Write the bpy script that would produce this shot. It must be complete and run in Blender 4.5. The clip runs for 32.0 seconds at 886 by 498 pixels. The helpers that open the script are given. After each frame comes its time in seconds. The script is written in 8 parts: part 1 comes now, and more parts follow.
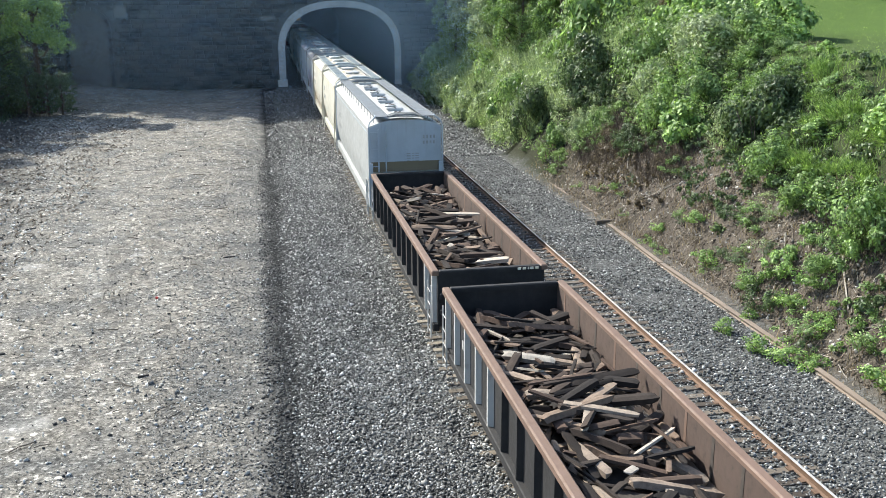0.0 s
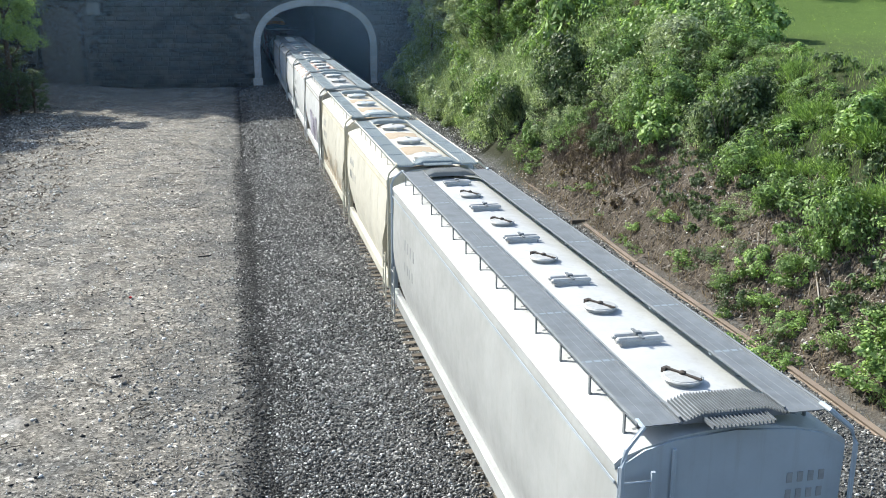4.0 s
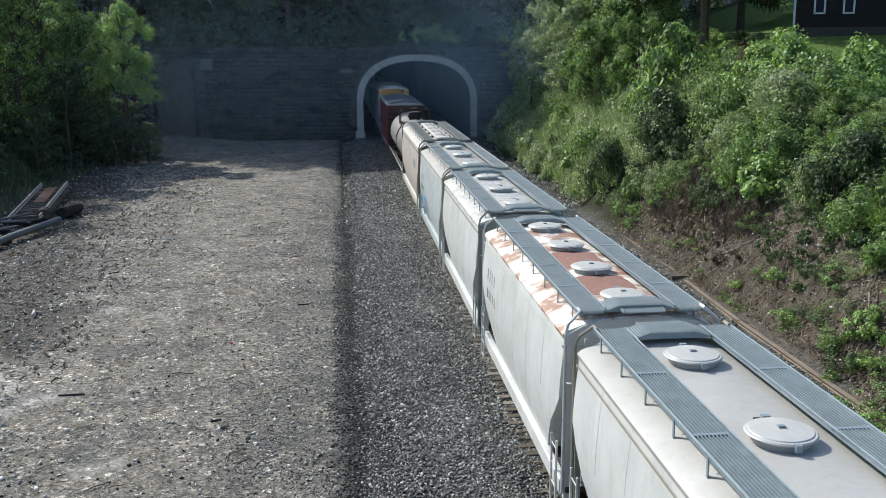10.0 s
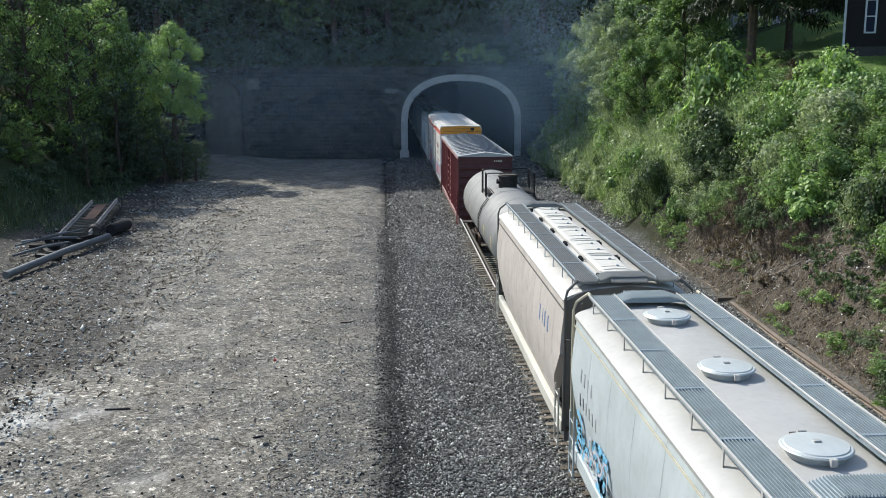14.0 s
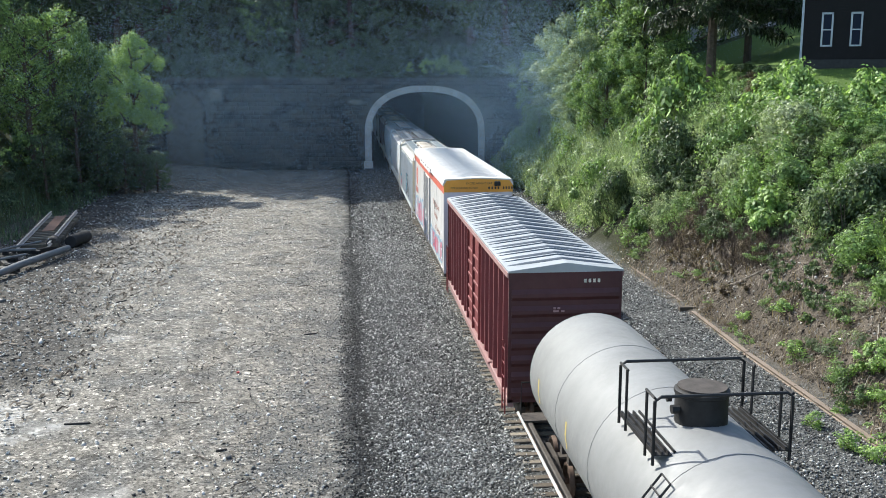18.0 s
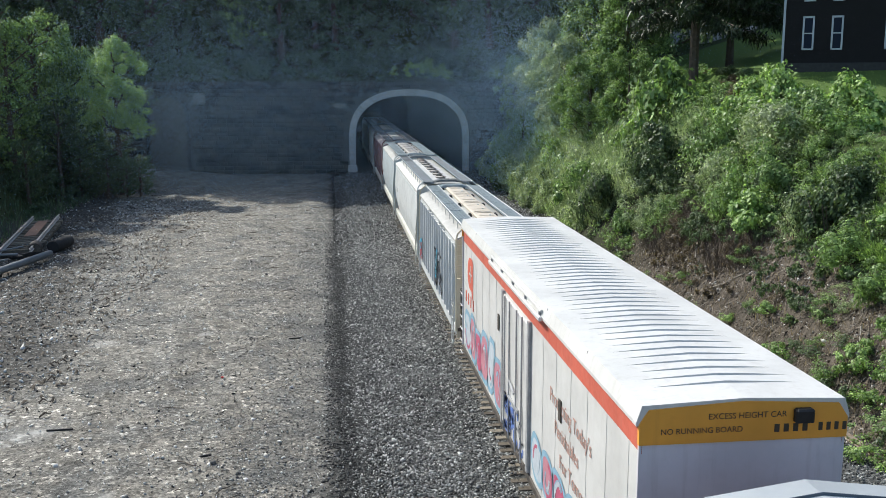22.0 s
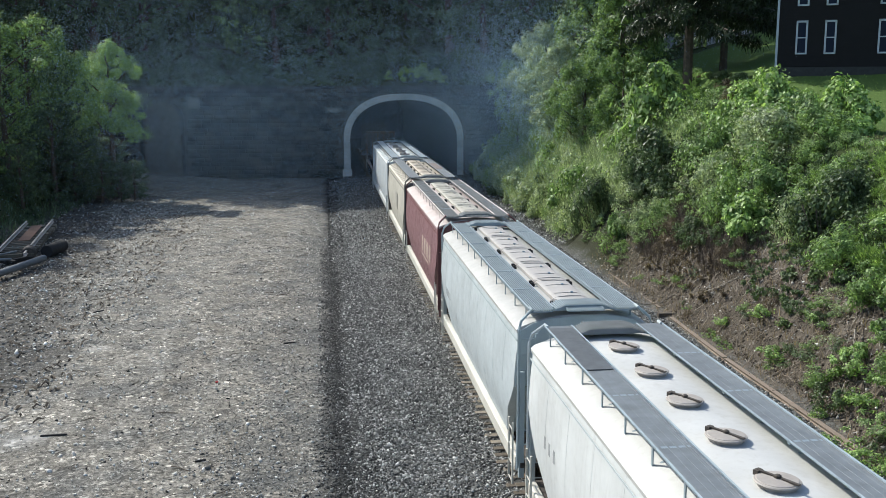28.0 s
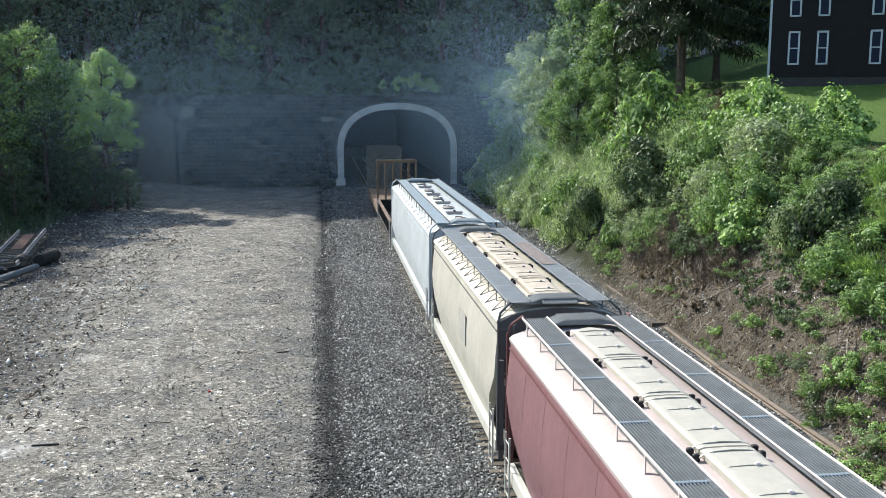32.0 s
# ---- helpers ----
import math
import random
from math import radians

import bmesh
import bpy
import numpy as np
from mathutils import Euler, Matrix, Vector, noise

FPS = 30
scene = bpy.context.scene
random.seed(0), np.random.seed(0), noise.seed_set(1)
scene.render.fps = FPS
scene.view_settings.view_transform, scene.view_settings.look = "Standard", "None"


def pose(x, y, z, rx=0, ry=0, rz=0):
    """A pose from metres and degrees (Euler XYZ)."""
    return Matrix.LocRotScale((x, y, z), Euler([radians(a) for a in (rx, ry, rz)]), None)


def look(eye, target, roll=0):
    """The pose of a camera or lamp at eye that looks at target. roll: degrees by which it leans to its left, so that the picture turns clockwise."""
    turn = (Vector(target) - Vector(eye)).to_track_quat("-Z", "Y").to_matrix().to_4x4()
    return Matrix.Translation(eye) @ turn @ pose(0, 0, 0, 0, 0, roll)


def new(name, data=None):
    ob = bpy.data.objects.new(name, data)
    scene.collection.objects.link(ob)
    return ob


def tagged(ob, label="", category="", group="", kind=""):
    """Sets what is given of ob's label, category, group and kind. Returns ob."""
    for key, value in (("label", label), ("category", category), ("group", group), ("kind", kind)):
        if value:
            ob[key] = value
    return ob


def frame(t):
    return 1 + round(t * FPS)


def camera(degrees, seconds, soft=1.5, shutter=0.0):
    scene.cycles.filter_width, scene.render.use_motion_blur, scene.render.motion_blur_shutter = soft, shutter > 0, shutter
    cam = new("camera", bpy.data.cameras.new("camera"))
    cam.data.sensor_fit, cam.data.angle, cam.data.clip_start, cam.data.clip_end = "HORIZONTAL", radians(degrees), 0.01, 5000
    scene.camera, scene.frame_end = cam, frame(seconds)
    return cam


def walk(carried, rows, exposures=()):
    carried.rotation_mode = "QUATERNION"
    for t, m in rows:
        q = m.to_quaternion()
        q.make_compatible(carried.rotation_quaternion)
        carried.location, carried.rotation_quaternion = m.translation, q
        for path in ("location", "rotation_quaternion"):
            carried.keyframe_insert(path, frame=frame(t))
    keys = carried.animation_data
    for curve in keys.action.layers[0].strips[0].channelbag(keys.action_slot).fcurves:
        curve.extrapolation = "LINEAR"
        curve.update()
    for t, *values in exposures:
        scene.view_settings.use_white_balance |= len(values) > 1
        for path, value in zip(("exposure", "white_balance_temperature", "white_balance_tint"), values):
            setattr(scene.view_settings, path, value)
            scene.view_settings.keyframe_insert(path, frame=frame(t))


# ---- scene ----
cam = camera(49.5, 32.0, soft=0.85)
EYE = 9.8
# seconds, tilt, lean and turn of a hand-held camera on a bridge over the cutting
PATH = [
    (0.0, 74.90, 0.31, -10.60), (0.5, 74.90, 0.33, -10.25), (1.0, 74.82, 0.21, -10.26), (1.5, 74.81, 0.11, -10.40), (2.0, 74.90, 0.00, -10.72),
    (2.5, 74.96, -0.06, -10.90), (3.0, 74.94, 0.02, -11.10), (3.5, 74.76, -0.10, -12.01), (5.5, 75.43, 0.07, -10.50), (6.0, 75.45, 0.22, -9.29),
    (6.5, 76.22, 0.24, -8.61), (7.0, 76.01, 0.34, -7.96), (7.5, 76.71, 0.31, -7.36), (8.0, 77.66, 0.40, -6.42), (8.5, 77.44, 0.25, -6.26),
    (9.0, 77.53, 0.12, -6.59), (9.5, 77.75, 0.17, -6.36), (10.0, 77.99, 0.18, -6.13), (10.5, 78.19, 0.12, -6.26), (11.0, 78.09, 0.06, -6.34),
    (11.5, 77.31, -0.05, -6.40), (12.0, 77.08, 0.01, -6.42), (12.5, 78.02, 0.08, -6.09), (13.0, 78.99, 0.17, -5.30), (13.5, 78.84, 0.19, -4.10),
    (14.0, 79.14, 0.23, -3.53), (14.5, 79.21, 0.10, -4.05), (16.5, 79.79, 0.06, -4.88), (17.0, 79.89, 0.07, -5.15), (17.5, 79.73, 0.01, -5.48),
    (18.0, 79.78, 0.03, -5.66), (18.5, 79.89, 0.05, -5.78), (19.0, 79.95, 0.11, -5.87), (19.5, 80.04, 0.05, -5.99), (20.0, 80.09, 0.06, -6.13),
    (20.5, 80.00, 0.11, -6.29), (21.0, 80.03, 0.08, -6.41), (21.5, 79.98, 0.11, -6.49), (22.0, 79.99, 0.09, -6.60), (22.5, 79.94, 0.11, -6.72),
    (23.0, 79.82, 0.04, -6.84), (23.5, 79.78, 0.06, -6.96), (24.0, 79.78, 0.04, -7.05), (24.5, 79.78, 0.07, -7.06), (25.0, 79.81, 0.06, -7.12),
    (25.5, 79.87, 0.05, -7.16), (27.5, 80.29, 0.09, -6.92), (28.0, 80.24, 0.11, -6.92), (28.5, 80.13, 0.11, -6.90), (29.0, 80.09, 0.09, -6.87),
    (29.5, 80.04, 0.09, -6.92), (30.0, 80.01, 0.04, -6.96), (30.5, 79.98, 0.08, -6.97), (31.0, 80.33, 0.14, -6.92), (31.5, 81.16, 0.15, -6.83),
    (32.0, 80.79, -0.01, -7.29),
]
EXPOSURES = [(t, e + 0.12, 6520 if t < 4 else 6450, 6.0) for t, e in ((0.0, 0.68), (1.0, 0.78), (2.0, 0.78), (3.5, 0.6), (5.5, 0.15), (6.0, 0.0), (9.0, -0.1), (14.0, 0.05), (17.0, 0.42), (19.0, 0.55), (20.0, 0.52), (21.0, 0.5), (22.0, 0.1), (25.5, -0.05), (28.0, 0.1), (30.0, 0.2), (32.0, 0.42))]
walk(cam, [(t, pose(0, 0, EYE, a, b, c)) for t, a, b, c in PATH], EXPOSURES)

# ---- world and sun ----
SUN_ELEV, SUN_AZ = 40.0, -42.0          # azimuth from the track's heading, negative to its left
world = bpy.data.worlds.new("world")
scene.world = world
world.use_nodes = True
wn = world.node_tree
wn.nodes.clear()
sky = wn.nodes.new("ShaderNodeTexSky")
sky.sky_type, sky.sun_disc = "NISHITA", False
sky.sun_elevation, sky.sun_rotation = radians(SUN_ELEV), radians(SUN_AZ)
sky.air_density, sky.dust_density = 1.0, 1.5
bg = wn.nodes.new("ShaderNodeBackground")
bg.inputs["Strength"].default_value = 0.19
wo = wn.nodes.new("ShaderNodeOutputWorld")
wn.links.new(sky.outputs[0], bg.inputs[0])
wn.links.new(bg.outputs[0], wo.inputs[0])
sun = new("sun", bpy.data.lights.new("sun", "SUN"))
sun.data.energy, sun.data.angle, sun.data.color = 5.4, radians(0.6), (1.0, 0.965, 0.90)
_e, _a = radians(SUN_ELEV), radians(SUN_AZ)
SUN_DIR = Vector((math.sin(_a) * math.cos(_e), math.cos(_a) * math.cos(_e), math.sin(_e)))
sun.matrix_world = look(SUN_DIR * 100, (0, 0, 0))


# ---- materials ----
def mat(name, rough=0.6, metal=0.0):
    m = bpy.data.materials.new(name)
    m.use_nodes = True
    b = m.node_tree.nodes["Principled BSDF"]
    b.inputs["Roughness"].default_value, b.inputs["Metallic"].default_value = rough, metal
    return m, m.node_tree, b


def coords(nt, scale=(1, 1, 1), space="Object"):
    c, m = nt.nodes.new("ShaderNodeTexCoord"), nt.nodes.new("ShaderNodeMapping")
    m.inputs["Scale"].default_value = scale
    nt.links.new(c.outputs[space], m.inputs["Vector"])
    return m.outputs["Vector"]


def noise_tex(nt, vec, scale, detail=4.0, rough=0.55):
    n = nt.nodes.new("ShaderNodeTexNoise")
    n.inputs["Scale"].default_value, n.inputs["Detail"].default_value, n.inputs["Roughness"].default_value = scale, detail, rough
    nt.links.new(vec, n.inputs["Vector"])
    return n.outputs["Fac"]


def ramp(nt, fac, stops):
    r = nt.nodes.new("ShaderNodeValToRGB")
    els = r.color_ramp.elements
    while len(els) < len(stops):
        els.new(0.5)
    for e, (p, c) in zip(els, stops):
        e.position = p
        e.color = (*c, 1) if len(c) == 3 else c
    nt.links.new(fac, r.inputs["Fac"])
    return r.outputs["Color"]


def grey(v):
    return (v, v, v)


def mix(nt, fac, a, b, mode="MIX"):
    m = nt.nodes.new("ShaderNodeMix")
    m.data_type, m.blend_type = "RGBA", mode
    for s, v in ((m.inputs[0], fac), (m.inputs[6], a), (m.inputs[7], b)):
        if hasattr(v, "links") or isinstance(v, bpy.types.NodeSocket):
            nt.links.new(v, s)
        elif isinstance(v, (int, float)):
            s.default_value = v
        else:
            s.default_value = (*v, 1)
    return m.outputs[2]


def bump(nt, b, height, strength=0.3, dist=0.02):
    n = nt.nodes.new("ShaderNodeBump")
    n.inputs["Strength"].default_value, n.inputs["Distance"].default_value = strength, dist
    nt.links.new(height, n.inputs["Height"])
    nt.links.new(n.outputs["Normal"], b.inputs["Normal"])


def paint(name, col, rough=0.45, dirt=0.35, dirt_col=(0.16, 0.12, 0.085), streak=0.5, metal=0.0, rust=0.0, scale=1.0):
    """Worn railway paint: large fade patches, vertical dirt streaks, fine grain and rust spots."""
    m, nt, b = mat(name, rough, metal)
    v = coords(nt, (scale, scale, scale))
    c = mix(nt, ramp(nt, noise_tex(nt, v, 0.7, 5), [(0.35, grey(0)), (0.7, grey(1))]), tuple(x * 0.86 for x in col), tuple(min(1, x * 1.07) for x in col))
    vs = coords(nt, (5 * scale, 5 * scale, 0.35 * scale))
    c = mix(nt, ramp(nt, noise_tex(nt, vs, 1.3, 6, 0.65), [(0.52, grey(0)), (0.78, grey(streak))]), c, tuple(x * 0.55 + y * 0.45 for x, y in zip(col, dirt_col)))
    f = noise_tex(nt, v, 3.1, 8, 0.7)
    c = mix(nt, ramp(nt, f, [(0.55, grey(0)), (0.8, grey(dirt))]), c, dirt_col)
    if rust:
        c = mix(nt, ramp(nt, noise_tex(nt, v, 1.15, 7, 0.7), [(0.62 - 0.22 * rust, grey(0)), (0.72 - 0.2 * rust, grey(0.9))]), c, mix(nt, noise_tex(nt, v, 9, 4), (0.20, 0.075, 0.04), (0.33, 0.15, 0.085)))
    nt.links.new(c, b.inputs["Base Color"])
    nt.links.new(ramp(nt, f, [(0.3, grey(max(0.0, rough - 0.1))), (0.8, grey(min(1, rough + 0.25)))]), b.inputs["Roughness"])
    bump(nt, b, noise_tex(nt, v, 2.2, 3), 0.12, 0.03)
    return m


def blotchy(name, pale, dull):
    """Spangled zinc: sharp-edged pale and dull patches over a fine grain."""
    m, nt, b = mat(name, 0.42, 0.1)
    v = coords(nt)
    f = noise_tex(nt, v, 4.2, 5, 0.62)
    c = mix(nt, ramp(nt, f, [(0.44, grey(0)), (0.54, grey(1))]), pale, dull)
    nt.links.new(mix(nt, ramp(nt, noise_tex(nt, v, 0.9, 4), [(0.45, grey(0)), (0.65, grey(0.5))]), c, pale), b.inputs["Base Color"])
    bump(nt, b, f, 0.08, 0.02)
    return m


def plain(name, col, rough=0.6, metal=0.0, var=0.25, scale=4.0):
    m, nt, b = mat(name, rough, metal)
    f = noise_tex(nt, coords(nt), scale, 6, 0.65)
    nt.links.new(mix(nt, ramp(nt, f, [(0.3, grey(0)), (0.7, grey(1))]), tuple(x * (1 - var) for x in col), tuple(min(1, x * (1 + var)) for x in col)), b.inputs["Base Color"])
    bump(nt, b, f, 0.15, 0.01)
    return m


def object_random(nt, stops):
    o = nt.nodes.new("ShaderNodeObjectInfo")
    return ramp(nt, o.outputs["Random"], stops)


def island_random(nt, stops):
    g = nt.nodes.new("ShaderNodeNewGeometry")
    return ramp(nt, g.outputs["Random Per Island"], stops)


def pieces_mat(name, stops, rough=0.8, by="island", grain=6.0, var=0.3):
    m, nt, b = mat(name, rough)
    b.inputs["Specular IOR Level"].default_value = 0.25
    c = island_random(nt, stops) if by == "island" else object_random(nt, stops)
    f = noise_tex(nt, coords(nt), grain, 5, 0.7)
    nt.links.new(mix(nt, 1.0, c, ramp(nt, f, [(0.25, grey(1 - var)), (0.75, grey(1.0))]), "MULTIPLY"), b.inputs["Base Color"])
    bump(nt, b, f, 0.25, 0.01)
    return m


def leaf_mat(name, dark, light, back=0.32):
    m, nt, b = mat(name, 0.5)
    b.inputs["Specular IOR Level"].default_value = 0.35
    c = island_random(nt, [(0.0, tuple(x * 0.8 for x in dark)), (0.6, tuple((x + y) / 2 for x, y in zip(dark, light))), (0.93, light), (1.0, tuple(1.35 * x for x in light))])
    # growth varies from patch to patch
    c = mix(nt, ramp(nt, noise_tex(nt, coords(nt, (1, 1, 1), "Object"), 1.1, 3, 0.6), [(0.35, grey(0)), (0.65, grey(1))]), mix(nt, 1.0, c, (1.02, 0.90, 1.18), "MULTIPLY"), mix(nt, 1.0, c, (1.52, 1.34, 1.62), "MULTIPLY"))
    nt.links.new(c, b.inputs["Base Color"])
    tr = nt.nodes.new("ShaderNodeBsdfTranslucent")
    nt.links.new(mix(nt, 1.0, c, (1.22, 1.34, 0.78), "MULTIPLY"), tr.inputs["Color"])
    ms = nt.nodes.new("ShaderNodeMixShader")
    ms.inputs[0].default_value = back
    out = nt.nodes["Material Output"]
    nt.links.new(b.outputs[0], ms.inputs[1])
    nt.links.new(tr.outputs[0], ms.inputs[2])
    nt.links.new(ms.outputs[0], out.inputs["Surface"])
    return m


PORTAL_LINE = 106.3


def ramp_range(nt, value, lo, hi, most):
    r = nt.nodes.new("ShaderNodeMapRange")
    r.inputs["From Min"].default_value, r.inputs["From Max"].default_value, r.inputs["To Max"].default_value = lo, hi, most
    nt.links.new(value, r.inputs["Value"])
    return r.outputs[0]


def ground_mat():
    """The cutting's ground: packed grey dirt in the lot, dark ballast along the tracks, soil and grass on the banks."""
    m, nt, b = mat("ground_surface", 0.95)
    b.inputs["Specular IOR Level"].default_value = 0.2
    pos = nt.nodes.new("ShaderNodeNewGeometry").outputs["Position"]
    sep = nt.nodes.new("ShaderNodeSeparateXYZ")
    nt.links.new(pos, sep.inputs[0])

    def step(sock, lo, hi):
        r = nt.nodes.new("ShaderNodeMapRange")
        r.inputs["From Min"].default_value, r.inputs["From Max"].default_value = lo, hi
        nt.links.new(sock, r.inputs["Value"])
        return r.outputs[0]
    def cells(scale, stops):
        """Single stones: a random grey for each cell."""
        v = nt.nodes.new("ShaderNodeTexVoronoi")
        v.inputs["Scale"].default_value = scale
        nt.links.new(pos, v.inputs["Vector"])
        sp = nt.nodes.new("ShaderNodeSeparateColor")
        nt.links.new(v.outputs["Color"], sp.inputs[0])
        return ramp(nt, sp.outputs[0], stops)

    def madd(a, k, c):
        m_ = nt.nodes.new("ShaderNodeMath")
        m_.operation = "MULTIPLY_ADD"
        nt.links.new(a, m_.inputs[0])
        m_.inputs[1].default_value = k
        if isinstance(c, (int, float)):
            m_.inputs[2].default_value = c
        else:
            nt.links.new(c, m_.inputs[2])
        return m_.outputs[0]
    X, Y = sep.outputs[0], sep.outputs[1]
    n1, n2, n3 = noise_tex(nt, pos, 0.22, 5, 0.6), noise_tex(nt, pos, 1.6, 6, 0.7), noise_tex(nt, pos, 14.0, 4, 0.75)
    n4, n5, n6 = noise_tex(nt, pos, 8.5, 6, 0.9), noise_tex(nt, pos, 2.6, 6, 0.75), noise_tex(nt, pos, 0.55, 6, 0.7)
    # packed dirt: fine light dust, brown stains, wheel ruts along the track
    lot = mix(nt, ramp(nt, n1, [(0.38, grey(0)), (0.62, grey(1))]), (0.204, 0.188, 0.162), (0.276, 0.256, 0.222))
    sq = nt.nodes.new("ShaderNodeMapping")
    sq.inputs["Scale"].default_value = (1.0, 0.06, 1.0)
    nt.links.new(pos, sq.inputs["Vector"])
    lot = mix(nt, ramp(nt, noise_tex(nt, sq.outputs[0], 0.75, 5, 0.6), [(0.46, grey(0)), (0.68, grey(0.45))]), lot, (0.295, 0.283, 0.255))
    lot = mix(nt, ramp(nt, n5, [(0.46, grey(0)), (0.66, grey(0.6))]), lot, (0.165, 0.150, 0.122))
    # patches of coarse dark gravel
    lot = mix(nt, ramp(nt, n6, [(0.47, grey(0)), (0.62, grey(0.75))]), lot, mix(nt, n4, (0.05, 0.051, 0.05), (0.20, 0.20, 0.19)))
    lot = mix(nt, 1.0, lot, ramp(nt, n4, [(0.36, grey(0.35)), (0.5, grey(0.9)), (0.64, grey(1.35))]), "MULTIPLY")
    lot = mix(nt, 1.0, lot, cells(17.0, [(0.0, grey(0.45)), (0.25, grey(0.85)), (0.75, grey(1.1)), (0.95, grey(1.3)), (0.98, grey(2.3))]), "MULTIPLY")
    lot = mix(nt, 1.0, lot, cells(8.0, [(0.0, grey(0.4)), (0.10, grey(0.72)), (0.25, grey(0.95)), (0.85, grey(1.05)), (0.93, grey(1.4)), (0.98, grey(2.3))]), "MULTIPLY")
    lot = mix(nt, 1.0, lot, cells(3.3, [(0.0, grey(0.72)), (0.3, grey(0.95)), (0.8, grey(1.05)), (1.0, grey(1.22))]), "MULTIPLY")
    # dark debris along the far margin
    edge2 = madd(step(Y, 33.0, 27.0), 5.0, madd(n1, 5.0, madd(Y, 0.155, X)))
    debris = mix(nt, 1.0, mix(nt, n4, (0.018, 0.017, 0.016), (0.098, 0.093, 0.085)), cells(9.0, [(0.0, grey(0.5)), (0.5, grey(1.0)), (0.86, grey(1.3)), (0.93, grey(3.0))]), "MULTIPLY")
    lot = mix(nt, ramp_range(nt, madd(n5, 3.0, edge2), 0.3, -2.0, 0.95), lot, debris)
    # pale lime patches
    for px, py, r, f in ((-10.7, 27.2, 1.7, 0.95), (-10.9, 29.4, 1.4, 0.9), (-8.9, 27.9, 1.2, 0.5), (-8.95, 37.7, 0.9, 0.5), (-5.3, 38.6, 0.5, 0.5), (-13.2, 78.0, 2.0, 0.6), (-6.0, 22.8, 0.9, 0.35), (-6.0, 33.5, 0.5, 0.45)):
        dn = nt.nodes.new("ShaderNodeVectorMath")
        dn.operation = "DISTANCE"
        dn.inputs[1].default_value = (px, py, -0.36)
        nt.links.new(pos, dn.inputs[0])
        lot = mix(nt, ramp_range(nt, madd(n4, 1.2 * r, madd(n2, 3.0 * r, dn.outputs["Value"])), 2.9 * r, 1.7 * r, f), lot, (0.64, 0.63, 0.60))
    # ballast, thinning out over the edge of the lot, much darker in the ditch
    bal = mix(nt, 1.0, mix(nt, ramp(nt, n4, [(0.38, grey(0)), (0.66, grey(1))]), (0.03, 0.031, 0.031), (0.185, 0.187, 0.182)), cells(15.0, [(0.0, grey(0.5)), (0.6, grey(1.0)), (0.94, grey(1.4)), (0.98, grey(2.2))]), "MULTIPLY")
    wob = madd(n2, 1.6, X)
    c = mix(nt, ramp_range(nt, madd(n5, 2.6, madd(n6, 4.0, X)), 0.2, 4.2, 0.8), lot, bal)
    c = mix(nt, step(wob, 0.55, 1.1), c, bal)
    dk = nt.nodes.new("ShaderNodeMath")
    dk.operation = "ABSOLUTE"
    nt.links.new(madd(n6, 1.5, madd(n4, 0.9, madd(n2, 0.8, madd(X, 1.0, -2.15)))), dk.inputs[0])
    c = mix(nt, ramp_range(nt, dk.outputs[0], 1.0, 0.3, 1.0), c, mix(nt, 1.0, c, (0.20, 0.205, 0.21), "MULTIPLY"))
    soil = mix(nt, ramp(nt, n2, [(0.3, grey(0)), (0.7, grey(1))]), (0.040, 0.034, 0.028), (0.112, 0.095, 0.077))
    soil = mix(nt, ramp(nt, n3, [(0.45, grey(0)), (0.75, grey(0.6))]), soil, (0.23, 0.195, 0.15))
    # planted slope: shade between the plants is put into the soil's colour
    soil = mix(nt, step(sep.outputs[1], 44.0, 50.0), soil, mix(nt, n2, (0.016, 0.018, 0.010), (0.038, 0.042, 0.020)))
    soil = mix(nt, step(madd(n6, 3.0, X), 19.2, 20.4), soil, mix(nt, n2, (0.018, 0.024, 0.010), (0.045, 0.058, 0.022)))
    c = mix(nt, step(wob, 15.0, 15.7), c, soil)
    grass = mix(nt, n2, (0.052, 0.098, 0.02), (0.11, 0.168, 0.04))
    c = mix(nt, step(sep.outputs[2], 6.7, 7.7), c, grass)
    bank = mix(nt, n2, (0.030, 0.040, 0.016), (0.065, 0.078, 0.030))
    c = mix(nt, step(wob, -21.0, -22.5), c, bank)
    # the hill takes the dark bank colour, for the shade under its trees
    c = mix(nt, step(sep.outputs[1], PORTAL_LINE, PORTAL_LINE + 0.4), c, bank)
    nt.links.new(c, b.inputs["Base Color"])
    h = mix(nt, 0.45, mix(nt, 0.5, n3, noise_tex(nt, pos, 32.0, 3, 0.8)), noise_tex(nt, pos, 5.0, 3, 0.6))
    bump(nt, b, h, 0.95, 0.10)
    return m


GROUND = ground_mat()
STONE = pieces_mat("cut_stone", [(0.0, (0.040, 0.045, 0.045)), (0.5, (0.066, 0.070, 0.067)), (1.0, (0.110, 0.109, 0.102))], 0.9, "object", 3.0, 0.45)
MORTAR = plain("old_mortar", (0.085, 0.085, 0.083), 0.95)
RING = pieces_mat("pale_ring_stone", [(0.0, (0.50, 0.50, 0.49)), (1.0, (0.64, 0.63, 0.61))], 0.85, "object", 4.0, 0.35)
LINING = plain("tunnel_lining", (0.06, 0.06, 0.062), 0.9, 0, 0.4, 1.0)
BALLAST = pieces_mat("ballast_stone", [(0.0, (0.022, 0.0225, 0.023)), (0.35, (0.088, 0.089, 0.087)), (0.65, (0.185, 0.186, 0.180)), (0.88, (0.36, 0.36, 0.35)), (1.0, (0.72, 0.715, 0.69))], 0.55)
